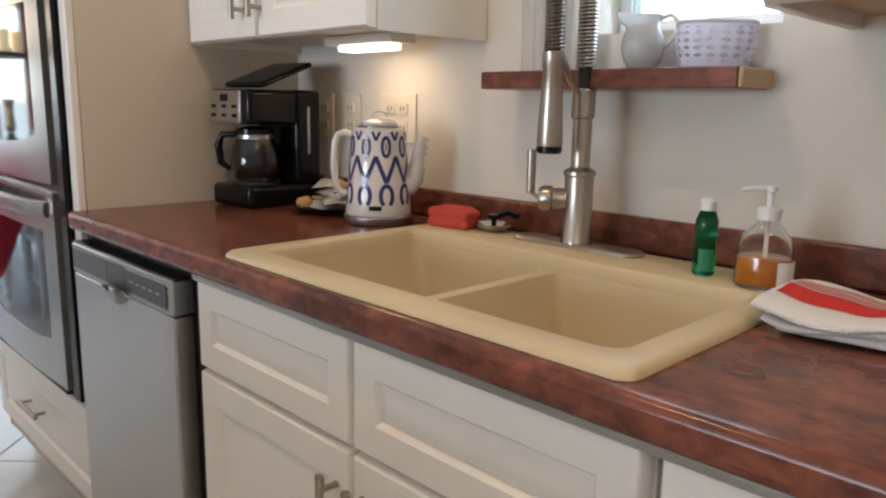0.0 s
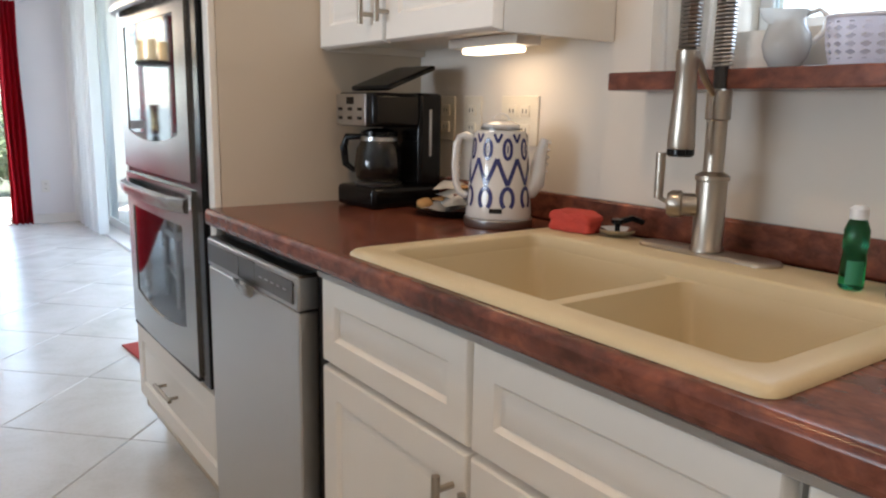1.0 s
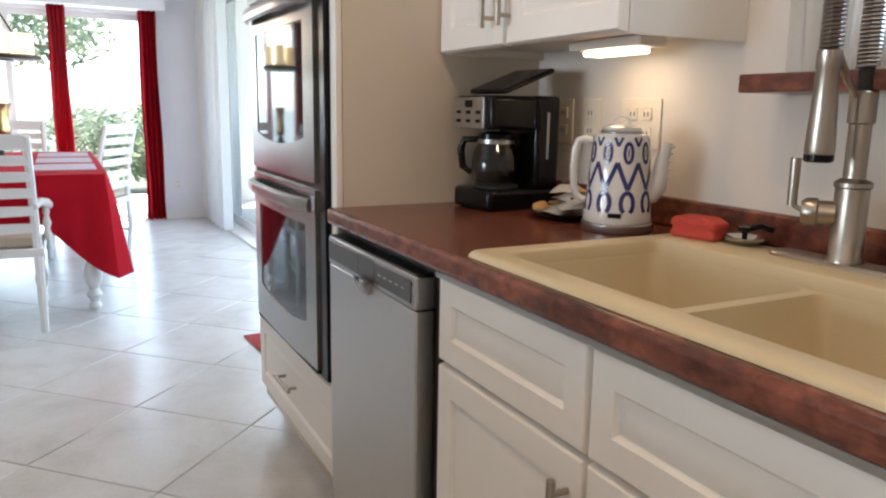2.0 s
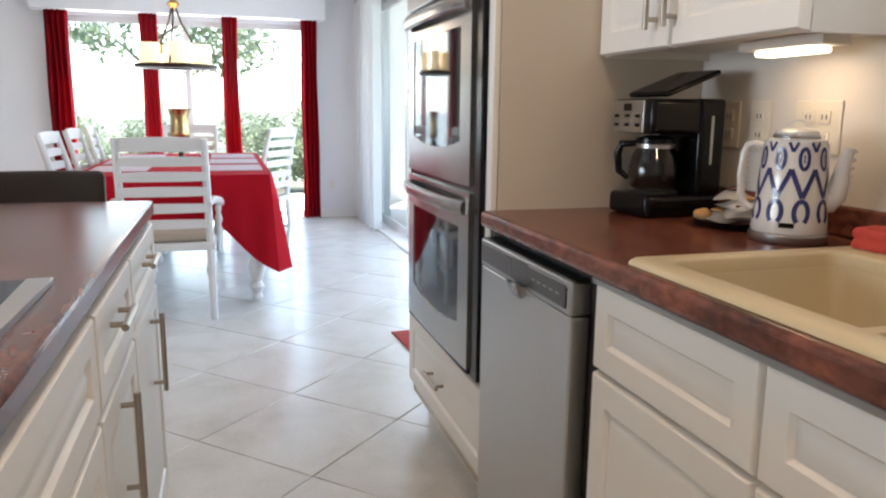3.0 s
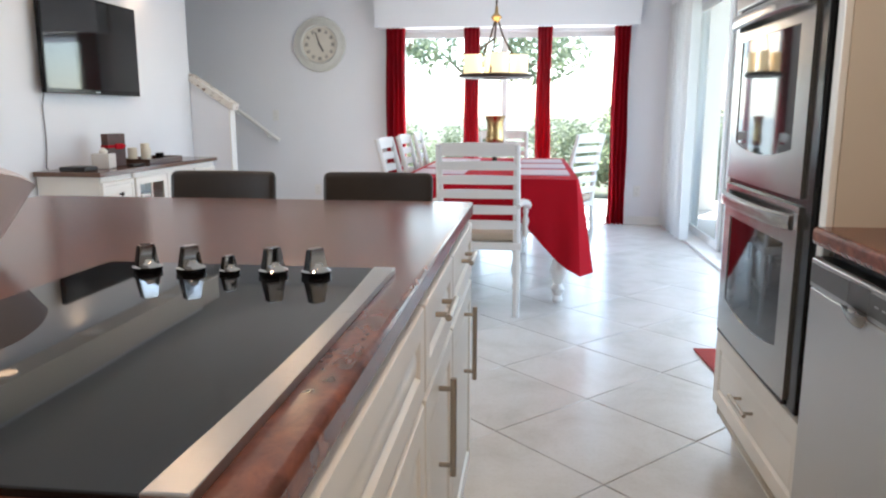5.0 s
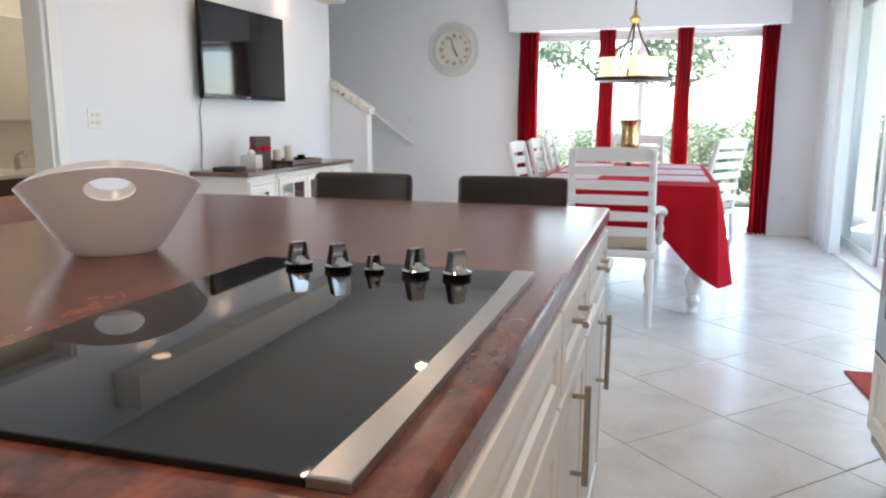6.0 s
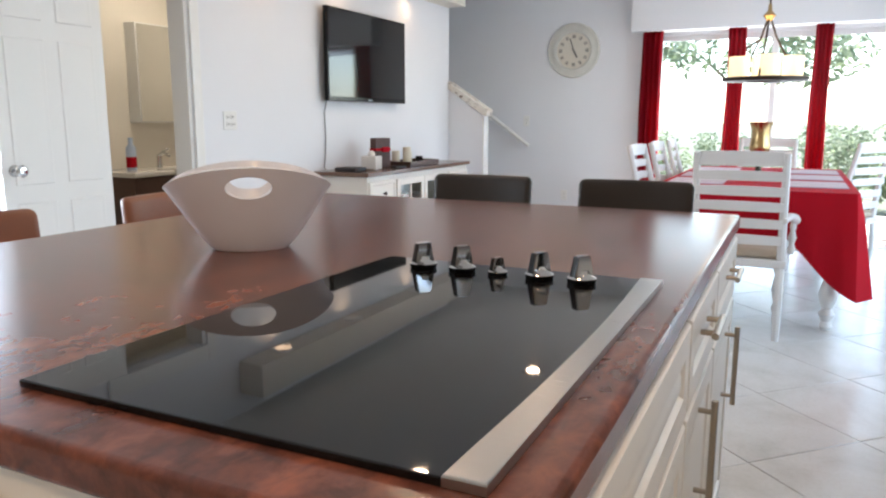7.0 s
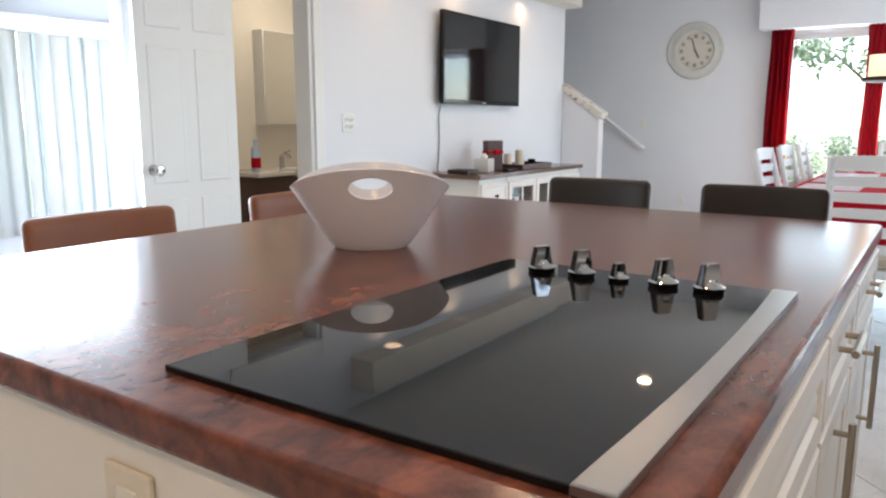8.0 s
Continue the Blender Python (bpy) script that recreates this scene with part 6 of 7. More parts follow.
def sideboard():
    x0, x1, y0, y1, zt = XT + 0.012, -2.875, 4.50, 6.32, 0.790
    r = thing("sideboard", "white sideboard with a dark wooden top and glazed doors", "sideboard")
    part("top", B((x0, y0, zt - 0.032), (x1, y1, zt), 0.005), mat("polished walnut top", (0.15, 0.085, 0.058), 0.16, vary=0.35, scale=8, stretch=(8, 1, 8)), r, "polished walnut top")
    xi = x1 - 0.03
    t = 0.022
    boards(r, "carcass_board", WHITE, [((x0 + 0.005, y0 + 0.03, 0.08), (xi, y0 + 0.03 + t, zt - 0.033)), ((x0 + 0.005, y1 - 0.03 - t, 0.08), (xi, y1 - 0.03, zt - 0.033)), ((x0 + 0.005, y0 + 0.052, 0.08), (xi, y1 - 0.052, 0.10)), ((x0 + 0.005, y0 + 0.052, 0.10), (x0 + 0.015, y1 - 0.052, zt - 0.033)), ((x0 + 0.015, y0 + 0.052, 0.42), (xi - 0.03, y1 - 0.052, 0.435)), ((x0 + 0.015, 4.93, 0.10), (xi, 4.95, zt - 0.033)), ((x0 + 0.015, 5.87, 0.10), (xi, 5.89, zt - 0.033)), ((xi - 0.02, y0 + 0.052, zt - 0.075), (xi, y1 - 0.052, zt - 0.033))])
    for ya, yb in ((y0 + 0.035, 4.935), (5.885, y1 - 0.035)):
        d = part("drawer_front", panel_front(yb - ya - 0.01, 0.19, 0.02, 0.025), WHITE, r)
        d.matrix_local = pose(xi, (ya + yb) / 2, 0.53, 0, 0, 90)
        bm = bmesh.new()
        lathe(bm, [(0.006, 0), (0.006, 0.012), (0.015, 0.020), (0.012, 0.028), (0, 0.030)], seg=14)
        k = part("knob", bm, IRON, d)
        k.matrix_local = pose(0, -0.019, 0.095, 90)
        d = part("door", panel_front(yb - ya - 0.01, 0.41, 0.02, 0.045), WHITE, r)
        d.matrix_local = pose(xi, (ya + yb) / 2, 0.105, 0, 0, 90)
    for ya, yb in ((4.955, 5.405), (5.415, 5.865)):
        d = part("glass_door", B((xi, ya, 0.105), (xi + 0.02, ya + 0.05, 0.715), 0.002, 1), WHITE, r)
        boards(d, "door_rail", WHITE, [((xi, yb - 0.05, 0.105), (xi + 0.02, yb, 0.715)), ((xi, ya + 0.05, 0.105), (xi + 0.02, yb - 0.05, 0.155)), ((xi, ya + 0.05, 0.665), (xi + 0.02, yb - 0.05, 0.715)), ((xi + 0.004, (ya + yb) / 2 - 0.010, 0.155), (xi + 0.016, (ya + yb) / 2 + 0.010, 0.665)), ((xi + 0.004, ya + 0.05, 0.49), (xi + 0.016, yb - 0.05, 0.505))], 0.002)
        part("pane", B((xi + 0.008, ya + 0.048, 0.15), (xi + 0.011, yb - 0.048, 0.67)), PANE, d)
    for y in (y0 + 0.06, y1 - 0.06):
        for x in (x0 + 0.05, xi - 0.04):
            part("foot", B((x - 0.025, y - 0.025, 0), (x + 0.025, y + 0.025, 0.0795), 0.004), WHITE, r)
    bk = mat("dark red box", (0.20, 0.02, 0.02), 0.5, vary=0.2)
    for y, h in ((5.10, 0.16), (5.28, 0.13), (5.58, 0.12)):
        solid("storage_box", B((x0 + 0.12, y - 0.07, 0.4362), (xi - 0.08, y + 0.07, 0.436 + h), 0.004), bk if y < 5.5 else WHITEPLASTIC, "box standing inside the sideboard", "box")
    zt += 0.0005
    # things on top
    o = thing("tissue_box", "white cube tissue box on the sideboard", "tissue box", (-3.06, 4.86, zt), 8)
    part("box", B((-0.062, -0.062, 0), (0.062, 0.062, 0.105), 0.008), CERAMIC, o)
    bm = bmesh.new()
    lathe(bm, [(0.026, 0), (0.03, 0.015), (0.018, 0.03), (0.004, 0.040), (0, 0.041)], (0, 0, 0.105), 12)
    part("tissue", bm, TERRY, o)
    o = thing("gift_box", "dark brown book box with a red ribbon standing upright", "box", (-3.10, 5.06, zt), 70)
    part("box", B((-0.075, -0.035, 0), (0.075, 0.035, 0.235), 0.004), mat("dark brown card", (0.075, 0.035, 0.03), 0.5, vary=0.5, scale=25), o)
    part("ribbon", B((-0.078, -0.038, 0.135), (0.078, 0.038, 0.155), 0.003), REDCLOTH, o, "red ribbon")
    part("ribbon_bow", B((-0.02, -0.052, 0.125), (0.05, -0.0385, 0.165), 0.006), REDCLOTH, o)
    o = thing("serving_tray", "dark wooden serving tray on the sideboard", "tray", (-3.03, 5.45, zt))
    part("base", B((-0.13, -0.26, 0), (0.13, 0.26, 0.012), 0.003), DARKWOOD, o)
    for a, b in (((-0.13, -0.26, 0.0125), (-0.118, 0.26, 0.045)), ((0.118, -0.26, 0.0125), (0.13, 0.26, 0.045)), ((-0.118, -0.26, 0.0125), (0.118, -0.248, 0.045)), ((-0.118, 0.248, 0.0125), (0.118, 0.26, 0.045))):
        part("tray_side", B(a, b, 0.002, 1), DARKWOOD, o)
    for k, (dx, dy, h, rr_) in enumerate(((-0.06, -0.16, 0.11, 0.032), (0.0, -0.08, 0.14, 0.03), (-0.05, 0.02, 0.10, 0.035), (0.02, 0.10, 0.06, 0.03))):
        bm = bmesh.new()
        lathe(bm, [(0, 0), (rr_, 0), (rr_ + 0.002, 0.004), (rr_ + 0.002, h), (rr_ - 0.004, h + 0.002), (rr_ - 0.006, h - 0.006), (0, h - 0.008)], seg=20)
        if k < 3:
            o = solid("candle", bm, mat("ivory wax", (0.72, 0.66, 0.54), 0.5, vary=0.05), "ivory pillar candle on the tray", "candle")
        else:
            o = solid("tin", bm, BLACK, "small black tin on the tray", "tin")
        o.location = (-3.03 + dx, 5.45 + dy, zt + 0.0128)
    solid("remote_box", B((-3.20, 4.56, zt), (-3.02, 4.72, zt + 0.028), 0.006), BLACKMATT, "black media box on the sideboard", "media box")
    solid("remote_control", B((-2.98, 5.02, zt), (-2.935, 5.20, zt + 0.018), 0.005), BLACKMATT, "black remote control on the sideboard", "remote control")


sideboard()

# ---- stair corner ----
HX1 = -2.985


def sloped_board(pr, y0, y1):
    bm = bmesh.new()
    f0, f1 = [bm.verts.new((x, y0, z)) for x, z in pr], [bm.verts.new((x, y1, z)) for x, z in pr]
    bm.faces.new(f0)
    bm.faces.new(f1[::-1])
    bridge(bm, f0, f1)
    bmesh.ops.bevel(bm, geom=bm.edges[:], offset=0.004, segments=1, affect="EDGES")
    return bm


def chipped_paint():
    m, nt, b = nodes_of("chipped white paint over brown wood")
    chips = ramp_of(nt, noise_of(nt, 16, 5, 0.6, (1, 1, 2)), [(0.36, (0.16, 0.10, 0.065)), (0.42, (0.70, 0.66, 0.60)), (1.0, (0.78, 0.75, 0.70))])
    nt.links.new(chips, b.inputs["Base Color"])
    b.inputs["Roughness"].default_value = 0.5
    bump_of(nt, b, noise_of(nt, 16, 5, 0.6, (1, 1, 2)), 0.2, 0.004)
    return m


solid("wall_stair", sloped_board([(XT, 0.0), (HX1, 0.0), (HX1, 1.215), (XT, 1.470)], 6.885, 6.985), WALL, "white half wall beside the stair with a sloping top", "wall", "structure")
solid("stair_cap", sloped_board([(XT, 1.471), (HX1 + 0.002, 1.216), (HX1 + 0.045, 1.200), (HX1 + 0.060, 1.262), (XT, 1.546)], 6.860, 7.005), chipped_paint(), "chipped white wooden cap on the sloping half wall", "trim", "structure")
strip("stair_post", (HX1 + 0.0005, 6.875, 0.0), (HX1 + 0.018, 6.995, 1.199), "white end board of the stair wall")
bm = bmesh.new()
tube(bm, [(-4.3, YF - 0.07, 1.915), (-2.90, YF - 0.07, 0.900), (-2.865, YF - 0.07, 0.880)], 0.021, 12)
hr = thing("handrail", "white wooden stair handrail on wall brackets", "handrail")
part("rail", bm, TRIM, hr)
for x in (-4.0, -3.35, -3.0):
    z = 0.900 + (-2.90 - x) * 0.725
    bm = bmesh.new()
    tube(bm, [(x, YF - 0.001, z - 0.06), (x, YF - 0.05, z - 0.055), (x, YF - 0.07, z - 0.022)], 0.007, 8)
    part("bracket", bm, TRIM, hr)
stairs = thing("staircase", "white staircase climbing behind the half wall", "stairs", kind="structure")
for k in range(8):
    x = -3.0 - 0.24 * k
    part("step", B((x - 0.24, 6.99, 0.0), (x, YF - 0.002, 0.175 * (k + 1)), 0.004, 1), TRIM, stairs)
solid("wall_soffit", B((XT + 0.001, 3.62, 2.255), (XT + 0.20, 6.84, 2.48), 0.006), CREAM, "cream boxed soffit high on the television wall with small spotlights", "soffit", "structure")
for x, y in SOFFIT_LIGHTS:
    r = thing("soffit_spotlight", "small lit spotlight under the soffit", "ceiling light", (x, y, 2.2545), group="soffit spotlights")
    bm = bmesh.new()
    lathe(bm, [(0.061, 0), (0.076, 0), (0.076, -0.004), (0.061, -0.005)], seg=24)
    part("trim_ring", bm, TRIM, r)
    bm = bmesh.new()
    lathe(bm, [(0, -0.003), (0.0605, -0.003), (0.0605, -0.0008), (0, -0.0008)], seg=20)
    part("lens", bm, LIGHTGLOW, r)

# ---- bathroom ----
bv = thing("vanity", "dark wooden bathroom vanity with a white basin top", "vanity")
part("cabinet", B((-4.985, 3.94, 0.05), (-4.56, 5.15, 0.735), 0.004), DARKWOOD, bv)
bm = B((-4.99, 3.92, 0.7355), (-4.53, 5.16, 0.775), 0.012, 3)
part("basin_top", bm, CERAMIC, bv)
bm = bmesh.new()
lathe(bm, [(0, 0), (0.17, 0), (0.215, 0.03), (0.225, 0.062), (0.20, 0.062), (0.15, 0.02), (0, 0.012)], (-4.62, 4.50, 0.720), 32, 0.8, 1.0)
part("basin_bowl", bm, CERAMIC, bv)
fc = thing("basin_faucet", "polished chrome basin faucet on the vanity", "faucet", (-4.80, 4.42, 0.776))
bm = bmesh.new()
tube(bm, [(0, 0, 0), (0, 0, 0.10), (0.05, 0, 0.125), (0.11, 0.0, 0.10)], [0.022, 0.020, 0.014, 0.012], 12)
part("spout", bm, CHROME, fc)
bm = bmesh.new()
tube(bm, [(0, 0, 0.10), (0.02, 0.05, 0.145), (0.03, 0.075, 0.150)], [0.014, 0.009, 0.008], 10)
part("lever", bm, CHROME, fc)
tp = thing("mouthwash_bottle", "blue and white toiletry bottle on the vanity", "bottle", (-4.80, 4.14, 0.776))
bm = bmesh.new()
lathe(bm, [(0, 0), (0.035, 0), (0.038, 0.006), (0.038, 0.17), (0.018, 0.20), (0.018, 0.25), (0, 0.25)], seg=20)
part("bottle", bm, mat("pale blue bottle", (0.45, 0.55, 0.72), 0.3), tp)
bm = bmesh.new()
lathe(bm, [(0.0385, 0.02), (0.0390, 0.022), (0.0390, 0.10), (0.0385, 0.102)], seg=20)
part("label", bm, REDCLOTH, tp)
bm = bmesh.new()
lathe(bm, [(0, 0), (0.03, 0), (0.036, 0.08), (0.033, 0.08), (0.028, 0.006), (0, 0.006)], (-4.72, 4.86, 0.776), 20)
solid("cup", bm, mat("orange plastic", (0.65, 0.20, 0.04), 0.4), "orange plastic cup on the vanity", "cup")
mc = thing("mirror_cabinet", "mirrored bathroom medicine cabinet on the wall", "mirror cabinet")
part("body", B((-4.999, 4.33, 1.14), (-4.88, 5.05, 1.92), 0.003), TRIM, mc)
MIRROR = mat("mirror", (0.85, 0.86, 0.85), 0.02, 1.0, vary=0.02)
part("mirror", B((-4.8795, 4.34, 1.15), (-4.874, 5.04, 1.91), 0.001, 1), MIRROR, mc)

# ---- rug ----
rug = solid("rug", B((-0.30, -0.52, 0.001), (0.30, 0.52, 0.010), 0.004), mat("red woven rug", (0.36, 0.035, 0.028), 0.95, vary=0.25, scale=25, bump=0.8, bscale=220), "small red woven rug on the tiles", "rug")
rug.matrix_world = pose(1.075, 3.19, 0.0005, 0, 0, 4)

# ---- recessed ceiling lights ----
# fittings for every downlight, the added unseen fill ones included
for x, y, watts in DOWNLIGHTS:
    r = thing("ceiling_light", "lit recessed ceiling downlight with a white ring", "ceiling light", (x, y, H), group="ceiling lights")
    bm = bmesh.new()
    lathe(bm, [(0.051, 0), (0.085, 0), (0.085, -0.004), (0.080, -0.007), (0.051, -0.004)], seg=28)
    part("trim_ring", bm, TRIM, r)
    bm = bmesh.new()
    lathe(bm, [(0, -0.003), (0.0505, -0.003), (0.0505, -0.0008), (0, -0.0008)], seg=24)
    part("lens", bm, DOWNGLOW, r)

# ---- outdoors ----
GRASS = mat("lawn", (0.085, 0.095, 0.06), 0.95, vary=0.5, scale=4, bump=0.6, bscale=40)
PATIO = mat("pale patio paving", (0.52, 0.49, 0.44), 0.9, vary=0.12, scale=3, bump=0.3, bscale=50)
STUCCO = mat("white stucco", (0.76, 0.74, 0.70), 0.9, vary=0.06, bump=0.4, bscale=60)
BARK = mat("grey bark", (0.16, 0.12, 0.085), 0.95, vary=0.4, scale=8, bump=0.8, bscale=30)


def leaf_material():
    m, nt, b = nodes_of("green leaves")
    geo = nt.nodes.new("ShaderNodeNewGeometry")
    col = ramp_of(nt, geo.outputs["Random Per Island"], [(0.0, (0.12, 0.155, 0.09)), (0.5, (0.20, 0.245, 0.145)), (1.0, (0.30, 0.34, 0.23))])
    nt.links.new(col, b.inputs["Base Color"])
    b.inputs["Roughness"].default_value = 0.5
    tl, mx = nt.nodes.new("ShaderNodeBsdfTranslucent"), nt.nodes.new("ShaderNodeMixShader")
    nt.links.new(col, tl.inputs[0])
    mx.inputs[0].default_value = 0.6
    nt.links.new(b.outputs[0], mx.inputs[1])
    nt.links.new(tl.outputs[0], mx.inputs[2])
    nt.links.new(mx.outputs[0], nt.nodes["Material Output"].inputs[0])
    return m


LEAF = leaf_material()
bm = bmesh.new()
box(bm, (-120, YF + 0.16, -0.40), (160, 260, -0.12))
box(bm, (XG + 0.16, -60, -0.40), (160, YF + 0.15, -0.121))
box(bm, (-120, -60, -0.40), (XL - 0.26, YF + 0.15, -0.122))
solid("ground", bm, GRASS, "green lawn round the house", "lawn", "structure")
solid("patio_dining", B((-4.5, YF + 0.155, -0.118), (1.62, 10.6, -0.02)), PATIO, "pale concrete patio outside the dining doors", "patio", "structure")
solid("patio_side", B((XG + 0.155, -1.0, -0.117), (5.2, 10.6, -0.021)), PATIO, "pale concrete patio outside the side doors", "patio", "structure")


def leaves(bm, rr, c, r, n, size, squash=0.8):
    for _ in range(n):
        while True:
            p = Vector((rr.uniform(-1, 1), rr.uniform(-1, 1), rr.uniform(-1, 1)))
            if 0.25 < p.length < 1:
                break
        p = Vector(c) + Vector((p.x * r, p.y * r, p.z * r * squash))
        d = Vector((rr.gauss(0, 1), rr.gauss(0, 1), rr.gauss(0.3, 0.8))).normalized()
        s = d.orthogonal().normalized()
        L = size * rr.uniform(0.7, 1.4)
        q = d.cross(s) * L * 0.10
        v = [bm.verts.new(x) for x in (p, p + d * L * 0.5 + s * L * 0.24 + q, p + d * L, p + d * L * 0.5 - s * L * 0.24 + q)]
        bm.faces.new((v[0], v[1], v[2]))
        bm.faces.new((v[0], v[2], v[3]))


def leaf_mesh(name, clumps, n, size, seed):
    rr = random.Random(seed)
    bm = bmesh.new()
    for c, r in clumps:
        leaves(bm, rr, c, r, n, size)
    me = bpy.data.meshes.new(name)
    bm.to_mesh(me)
    bm.free()
    me.materials.append(LEAF)
    return me


rb = random.Random(11)
bush_meshes = [leaf_mesh("foliage", [((rb.uniform(-0.55, 0.55), rb.uniform(-0.35, 0.35), rb.uniform(0.3, 1.05)), rb.uniform(0.3, 0.5)) for _ in range(9)], 190, 0.10, s) for s in (1, 2, 3)]


def bush(x, y, s, k):
    r = thing("bush", "leafy green garden bush in sunlight", "bush", (x, y, -0.12), 57 * k, "bushes in the garden")
    bm = bmesh.new()
    for a in range(4):
        tube(bm, [(0, 0, 0), (0.15 * math.cos(a * 1.6), 0.15 * math.sin(a * 1.6), 0.35), (0.32 * math.cos(a * 1.6 + 0.3), 0.32 * math.sin(a * 1.6 + 0.3), 0.8)], [0.02, 0.014, 0.006], 6)
    part("stems", bm, BARK, r)
    o = new("foliage", bush_meshes[k % 3])
    o.parent = r
    r.scale = (s, s, s)
    return r


spots = [(-0.5, 12.6, 0.55), (0.35, 11.9, 0.95), (1.3, 11.9, 1.10), (2.2, 12.3, 1.1), (-2.2, 13.8, 0.6), (-3.6, 13.0, 0.7), (3.3, 11.9, 1.2), (4.4, 12.6, 1.2), (5.6, 12.0, 1.1), (6.0, 10.4, 1.1), (6.2, 9.0, 1.0), (6.1, 7.6, 1.1), (6.3, 6.2, 1.0), (-4.3, 12.6, 1.0), (3.1, 13.6, 1.2), (4.9, 14.3, 1.3), (6.8, 12.4, 1.3), (-5.2, 17.2, 1.0), (-3.4, 17.6, 0.9), (-1.6, 17.4, 0.75), (1.9, 17.5, 1.1), (-6.7, 17.4, 1.1)]
for k, (x, y, s) in enumerate(spots):
    bush(x, y, s, k)


def tree(x, y, h, seed, spread):
    rr = random.Random(seed)
    r = thing("garden_tree", "tall broad-leaved tree with drooping clumps of leaves", "tree", (x, y, -0.12), group="trees in the garden")
    bm = bmesh.new()
    tube(bm, [(0, 0, 0), (0.02, 0.05, h * 0.35), (-0.02, 0.1, h * 0.7), (0.02, 0.0, h)], [0.11, 0.09, 0.07, 0.04], 10)
    ends = []
    for k in range(9):
        a = 2 * math.pi * k / 9 + rr.uniform(-0.3, 0.3)
        z0 = h * rr.uniform(0.45, 0.9)
        e = Vector((spread * math.cos(a) * rr.uniform(0.6, 1), spread * math.sin(a) * rr.uniform(0.6, 1), z0 + rr.uniform(0.2, 1.0)))
        tube(bm, [(0, 0.05, z0), e * 0.5 + Vector((0, 0, z0 * 0.5 + 0.25)), e], [0.035, 0.022, 0.010], 7)
        ends.append(e)
    part("trunk", bm, BARK, r)
    clumps = []
    for e in ends:
        for _ in range(3):
            clumps.append((e + Vector((rr.gauss(0, 0.45), rr.gauss(0, 0.45), rr.gauss(-0.1, 0.4))), rr.uniform(0.35, 0.65)))
    o = new("crown", leaf_mesh("crown", clumps, 120, 0.17, seed))
    o.parent = r


tree(-1.385, 16.0, 4.0, 4, 2.3)
tree(-6.6, 19.5, 5.6, 5, 2.4)
tree(8.6, 17.0, 5.5, 7, 2.6)
tree(9.4, 11.0, 5.0, 8, 2.4)
# covered patio with an arched end wall; the roof slab is unseen, added for shade
solid("patio_ceiling", B((XG + 0.16, -1.0, 3.0), (5.2, 9.49, 3.18)), STUCCO, "unseen white stucco roof slab shading the side patio", "ceiling", "structure")
# arched patio wall beyond the side doors
bm = bmesh.new()
ax, ar, az, ay = 3.10, 0.90, 1.71, 9.50
n = 20
arc = [(ax - ar, -0.02)] + [(ax - ar * math.cos(math.pi * k / n), az + ar * 0.95 * math.sin(math.pi * k / n)) for k in range(n + 1)] + [(ax + ar, -0.02)]
out = [(1.62, -0.02)] + [(1.62 if k == 0 else 5.2 if k == n else ax - (ax - 1.62) * math.cos(math.pi * k / n), 3.3 if 0 < k < n else az) for k in range(n + 1)] + [(5.2, -0.02)]
sides = []
for y in (ay, ay + 0.22):
    sides.append(([bm.verts.new((x, y, z)) for x, z in arc], [bm.verts.new((x, y, z)) for x, z in out]))
m = len(arc)
for inner, outer_ in sides:
    for k in range(m - 1):
        bm.faces.new((inner[k], inner[k + 1], outer_[k + 1], outer_[k]))
for which in (0, 1):
    for k in range(m - 1):
        bm.faces.new((sides[0][which][k], sides[0][which][k + 1], sides[1][which][k + 1], sides[1][which][k]))
solid("patio_arch", bm, STUCCO, "white stucco patio wall with an arched opening", "archway")


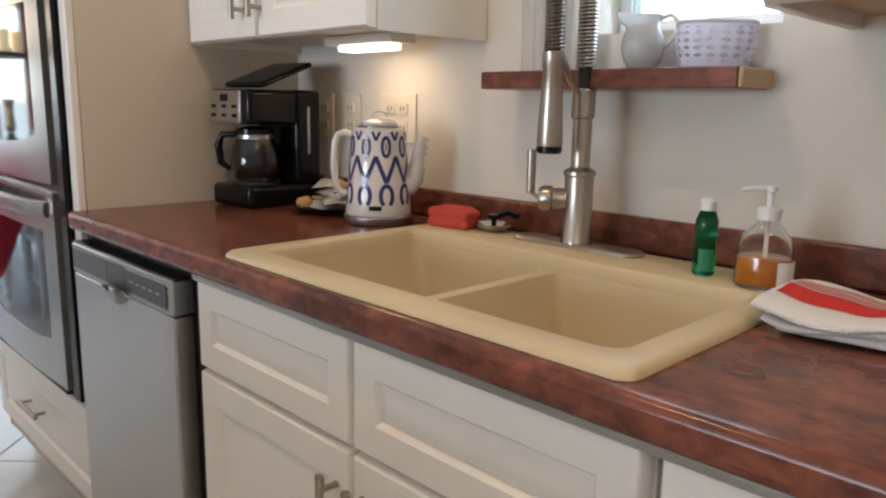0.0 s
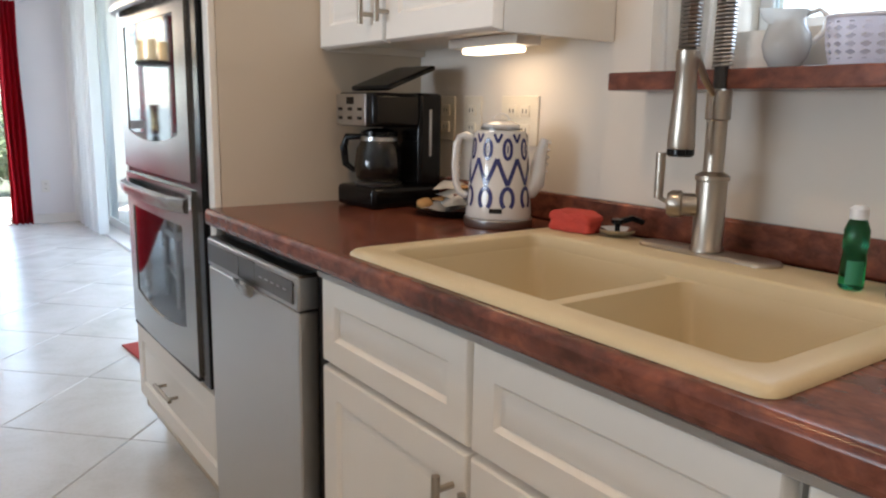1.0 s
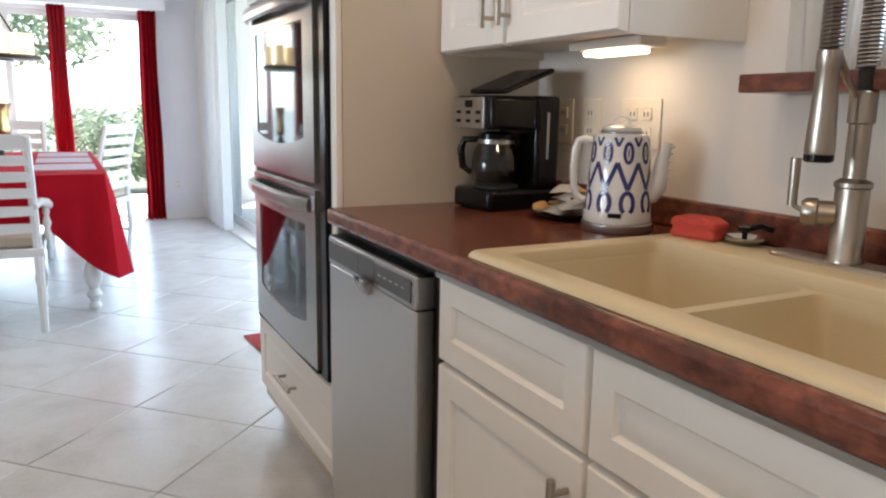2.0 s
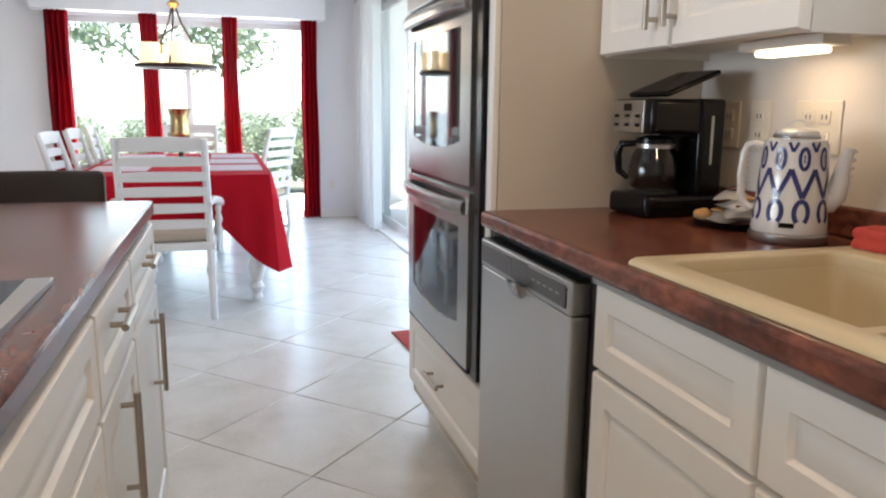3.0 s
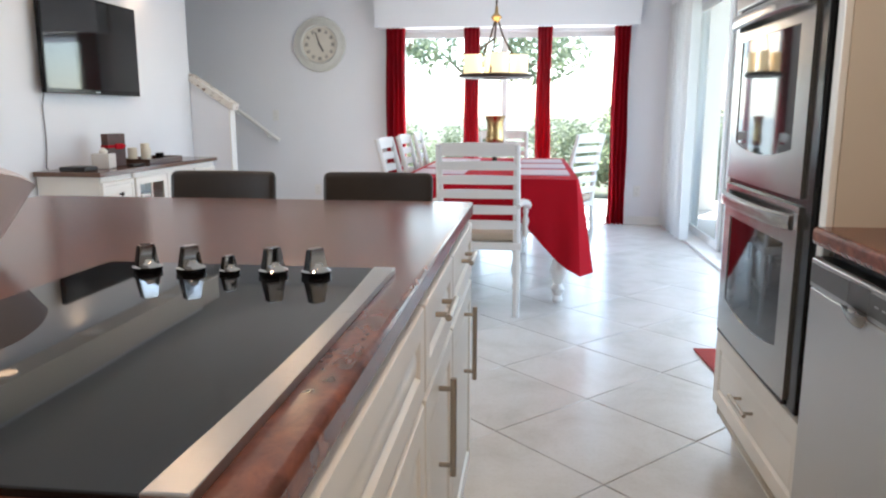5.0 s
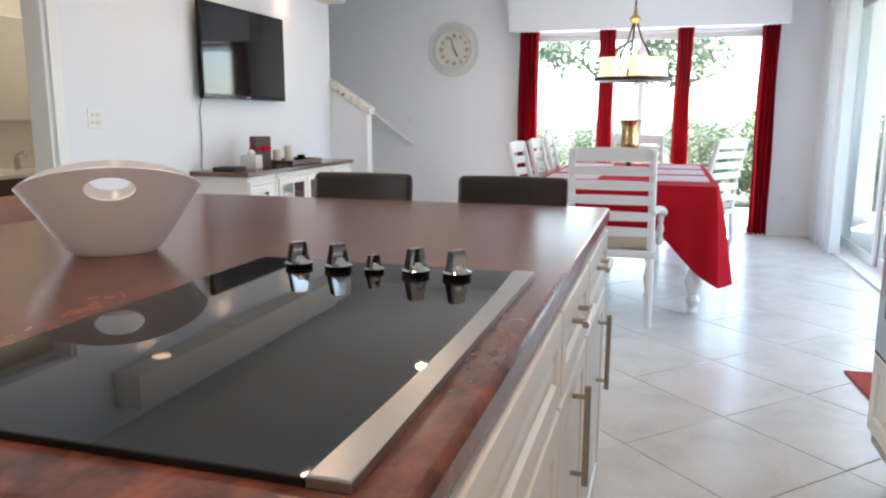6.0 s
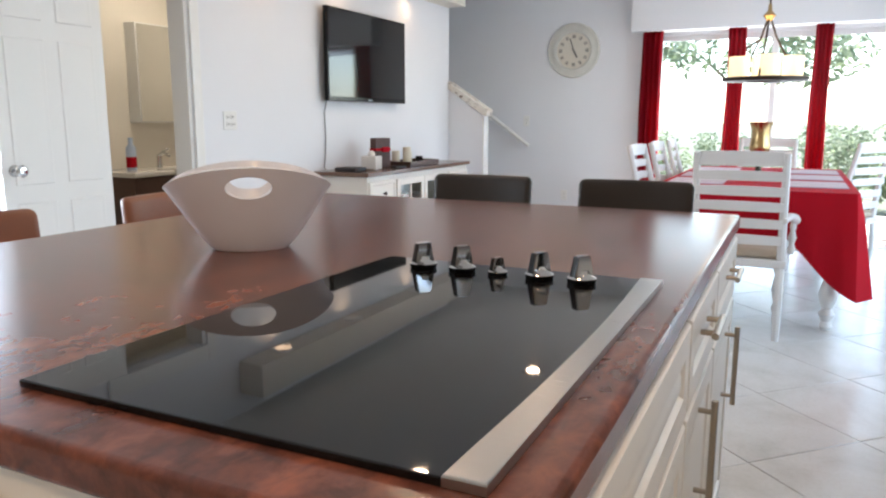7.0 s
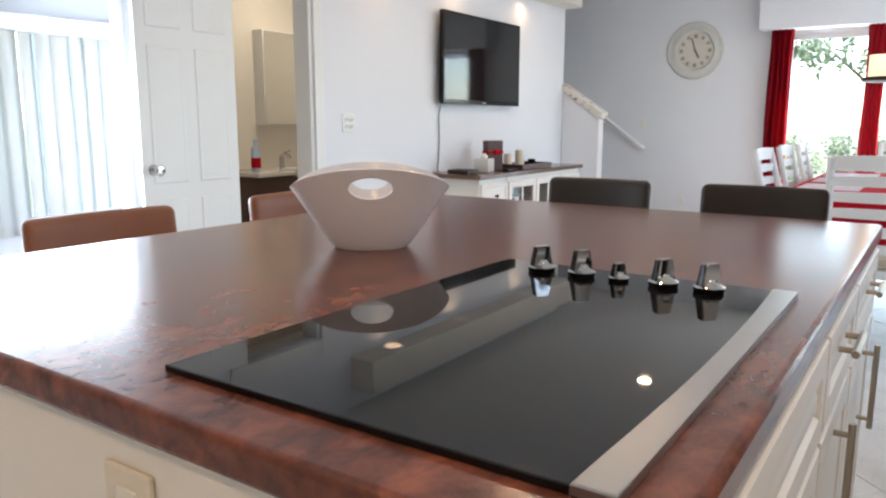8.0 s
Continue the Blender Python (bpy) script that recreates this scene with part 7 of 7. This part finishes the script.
def patio_chair(x, y, rz):
    r = thing("patio_chair", "dark red wicker patio chair outside the doors", "chair", (x, y, -0.02), rz)
    wick = mat("dark red wicker", (0.14, 0.03, 0.025), 0.7, vary=0.3, scale=30, bump=0.6, bscale=90)
    part("seat", B((-0.26, -0.26, 0.36), (0.26, 0.26, 0.44), 0.02, 3), wick, r)
    part("backrest", B((-0.26, 0.20, 0.44), (0.26, 0.27, 0.95), 0.025, 3), wick, r)
    for s in (-1, 1):
        part("armrest", B((s * 0.22, -0.24, 0.60), (s * 0.29, 0.24, 0.65), 0.012), wick, r)
        for y_ in (-0.22, 0.22):
            part("leg", B((s * 0.25 - 0.02, y_ - 0.02, 0), (s * 0.25 + 0.02, y_ + 0.02, 0.60), 0.004), wick, r)


patio_chair(2.15, 7.4, 150)

# ---- floor tiles ----
def tile_mesh(s):
    bm = bmesh.new()
    box(bm, (-s / 2, -s / 2, -0.012), (s / 2, s / 2, 0.0))
    top = [e for e in bm.edges if all(v.co.z > -0.001 for v in e.verts)]
    bmesh.ops.bevel(bm, geom=top, offset=0.002, segments=1, affect="EDGES")
    finish(bm)
    me = bpy.data.meshes.new("tile")
    bm.to_mesh(me)
    bm.free()
    me.materials.append(TILE)
    return me


def clip(poly, axis, at, keep_less):
    out = []
    for p, q in zip(poly, poly[1:] + poly[:1]):
        a, b = (p[axis] <= at) == keep_less, (q[axis] <= at) == keep_less
        if a:
            out.append(p)
        if a != b:
            f = (at - p[axis]) / (q[axis] - p[axis])
            out.append((p[0] + (q[0] - p[0]) * f, p[1] + (q[1] - p[1]) * f))
    return out


side = 0.5135 - 0.0040
tm = tile_mesh(side)
rt = random.Random(5)
LIM = (XL - 0.1, XG + 0.1, YB - 0.1, YF + 0.1)
for a in range(-13, 8):
    for b in range(-16, 18):
        if (a + b) % 2:
            x, y = -0.199 + 0.3631 * a, 2.604 + 0.3631 * b
            d = side * 0.70711
            if LIM[0] <= x - d and x + d <= LIM[1] and LIM[2] <= y - d and y + d <= LIM[3]:
                o = new("tile", tm)
                o.parent = floor
                o.matrix_local = pose(x, y, rt.uniform(-0.0004, 0.0), 0, 0, 45 + 90 * rt.randrange(4))
                continue
            poly = [(x + d, y), (x, y + d), (x - d, y), (x, y - d)]
            for axis, at, less in ((0, LIM[0], False), (0, LIM[1], True), (1, LIM[2], False), (1, LIM[3], True)):
                poly = clip(poly, axis, at, less) if len(poly) > 2 else []
            if len(poly) > 2:
                bm = bmesh.new()
                hi, lo = ([bm.verts.new((*p, z)) for p in poly] for z in (-0.0002, -0.012))
                bm.faces.new(hi)
                bridge(bm, lo, hi)
                part("tile", bm, TILE, floor)
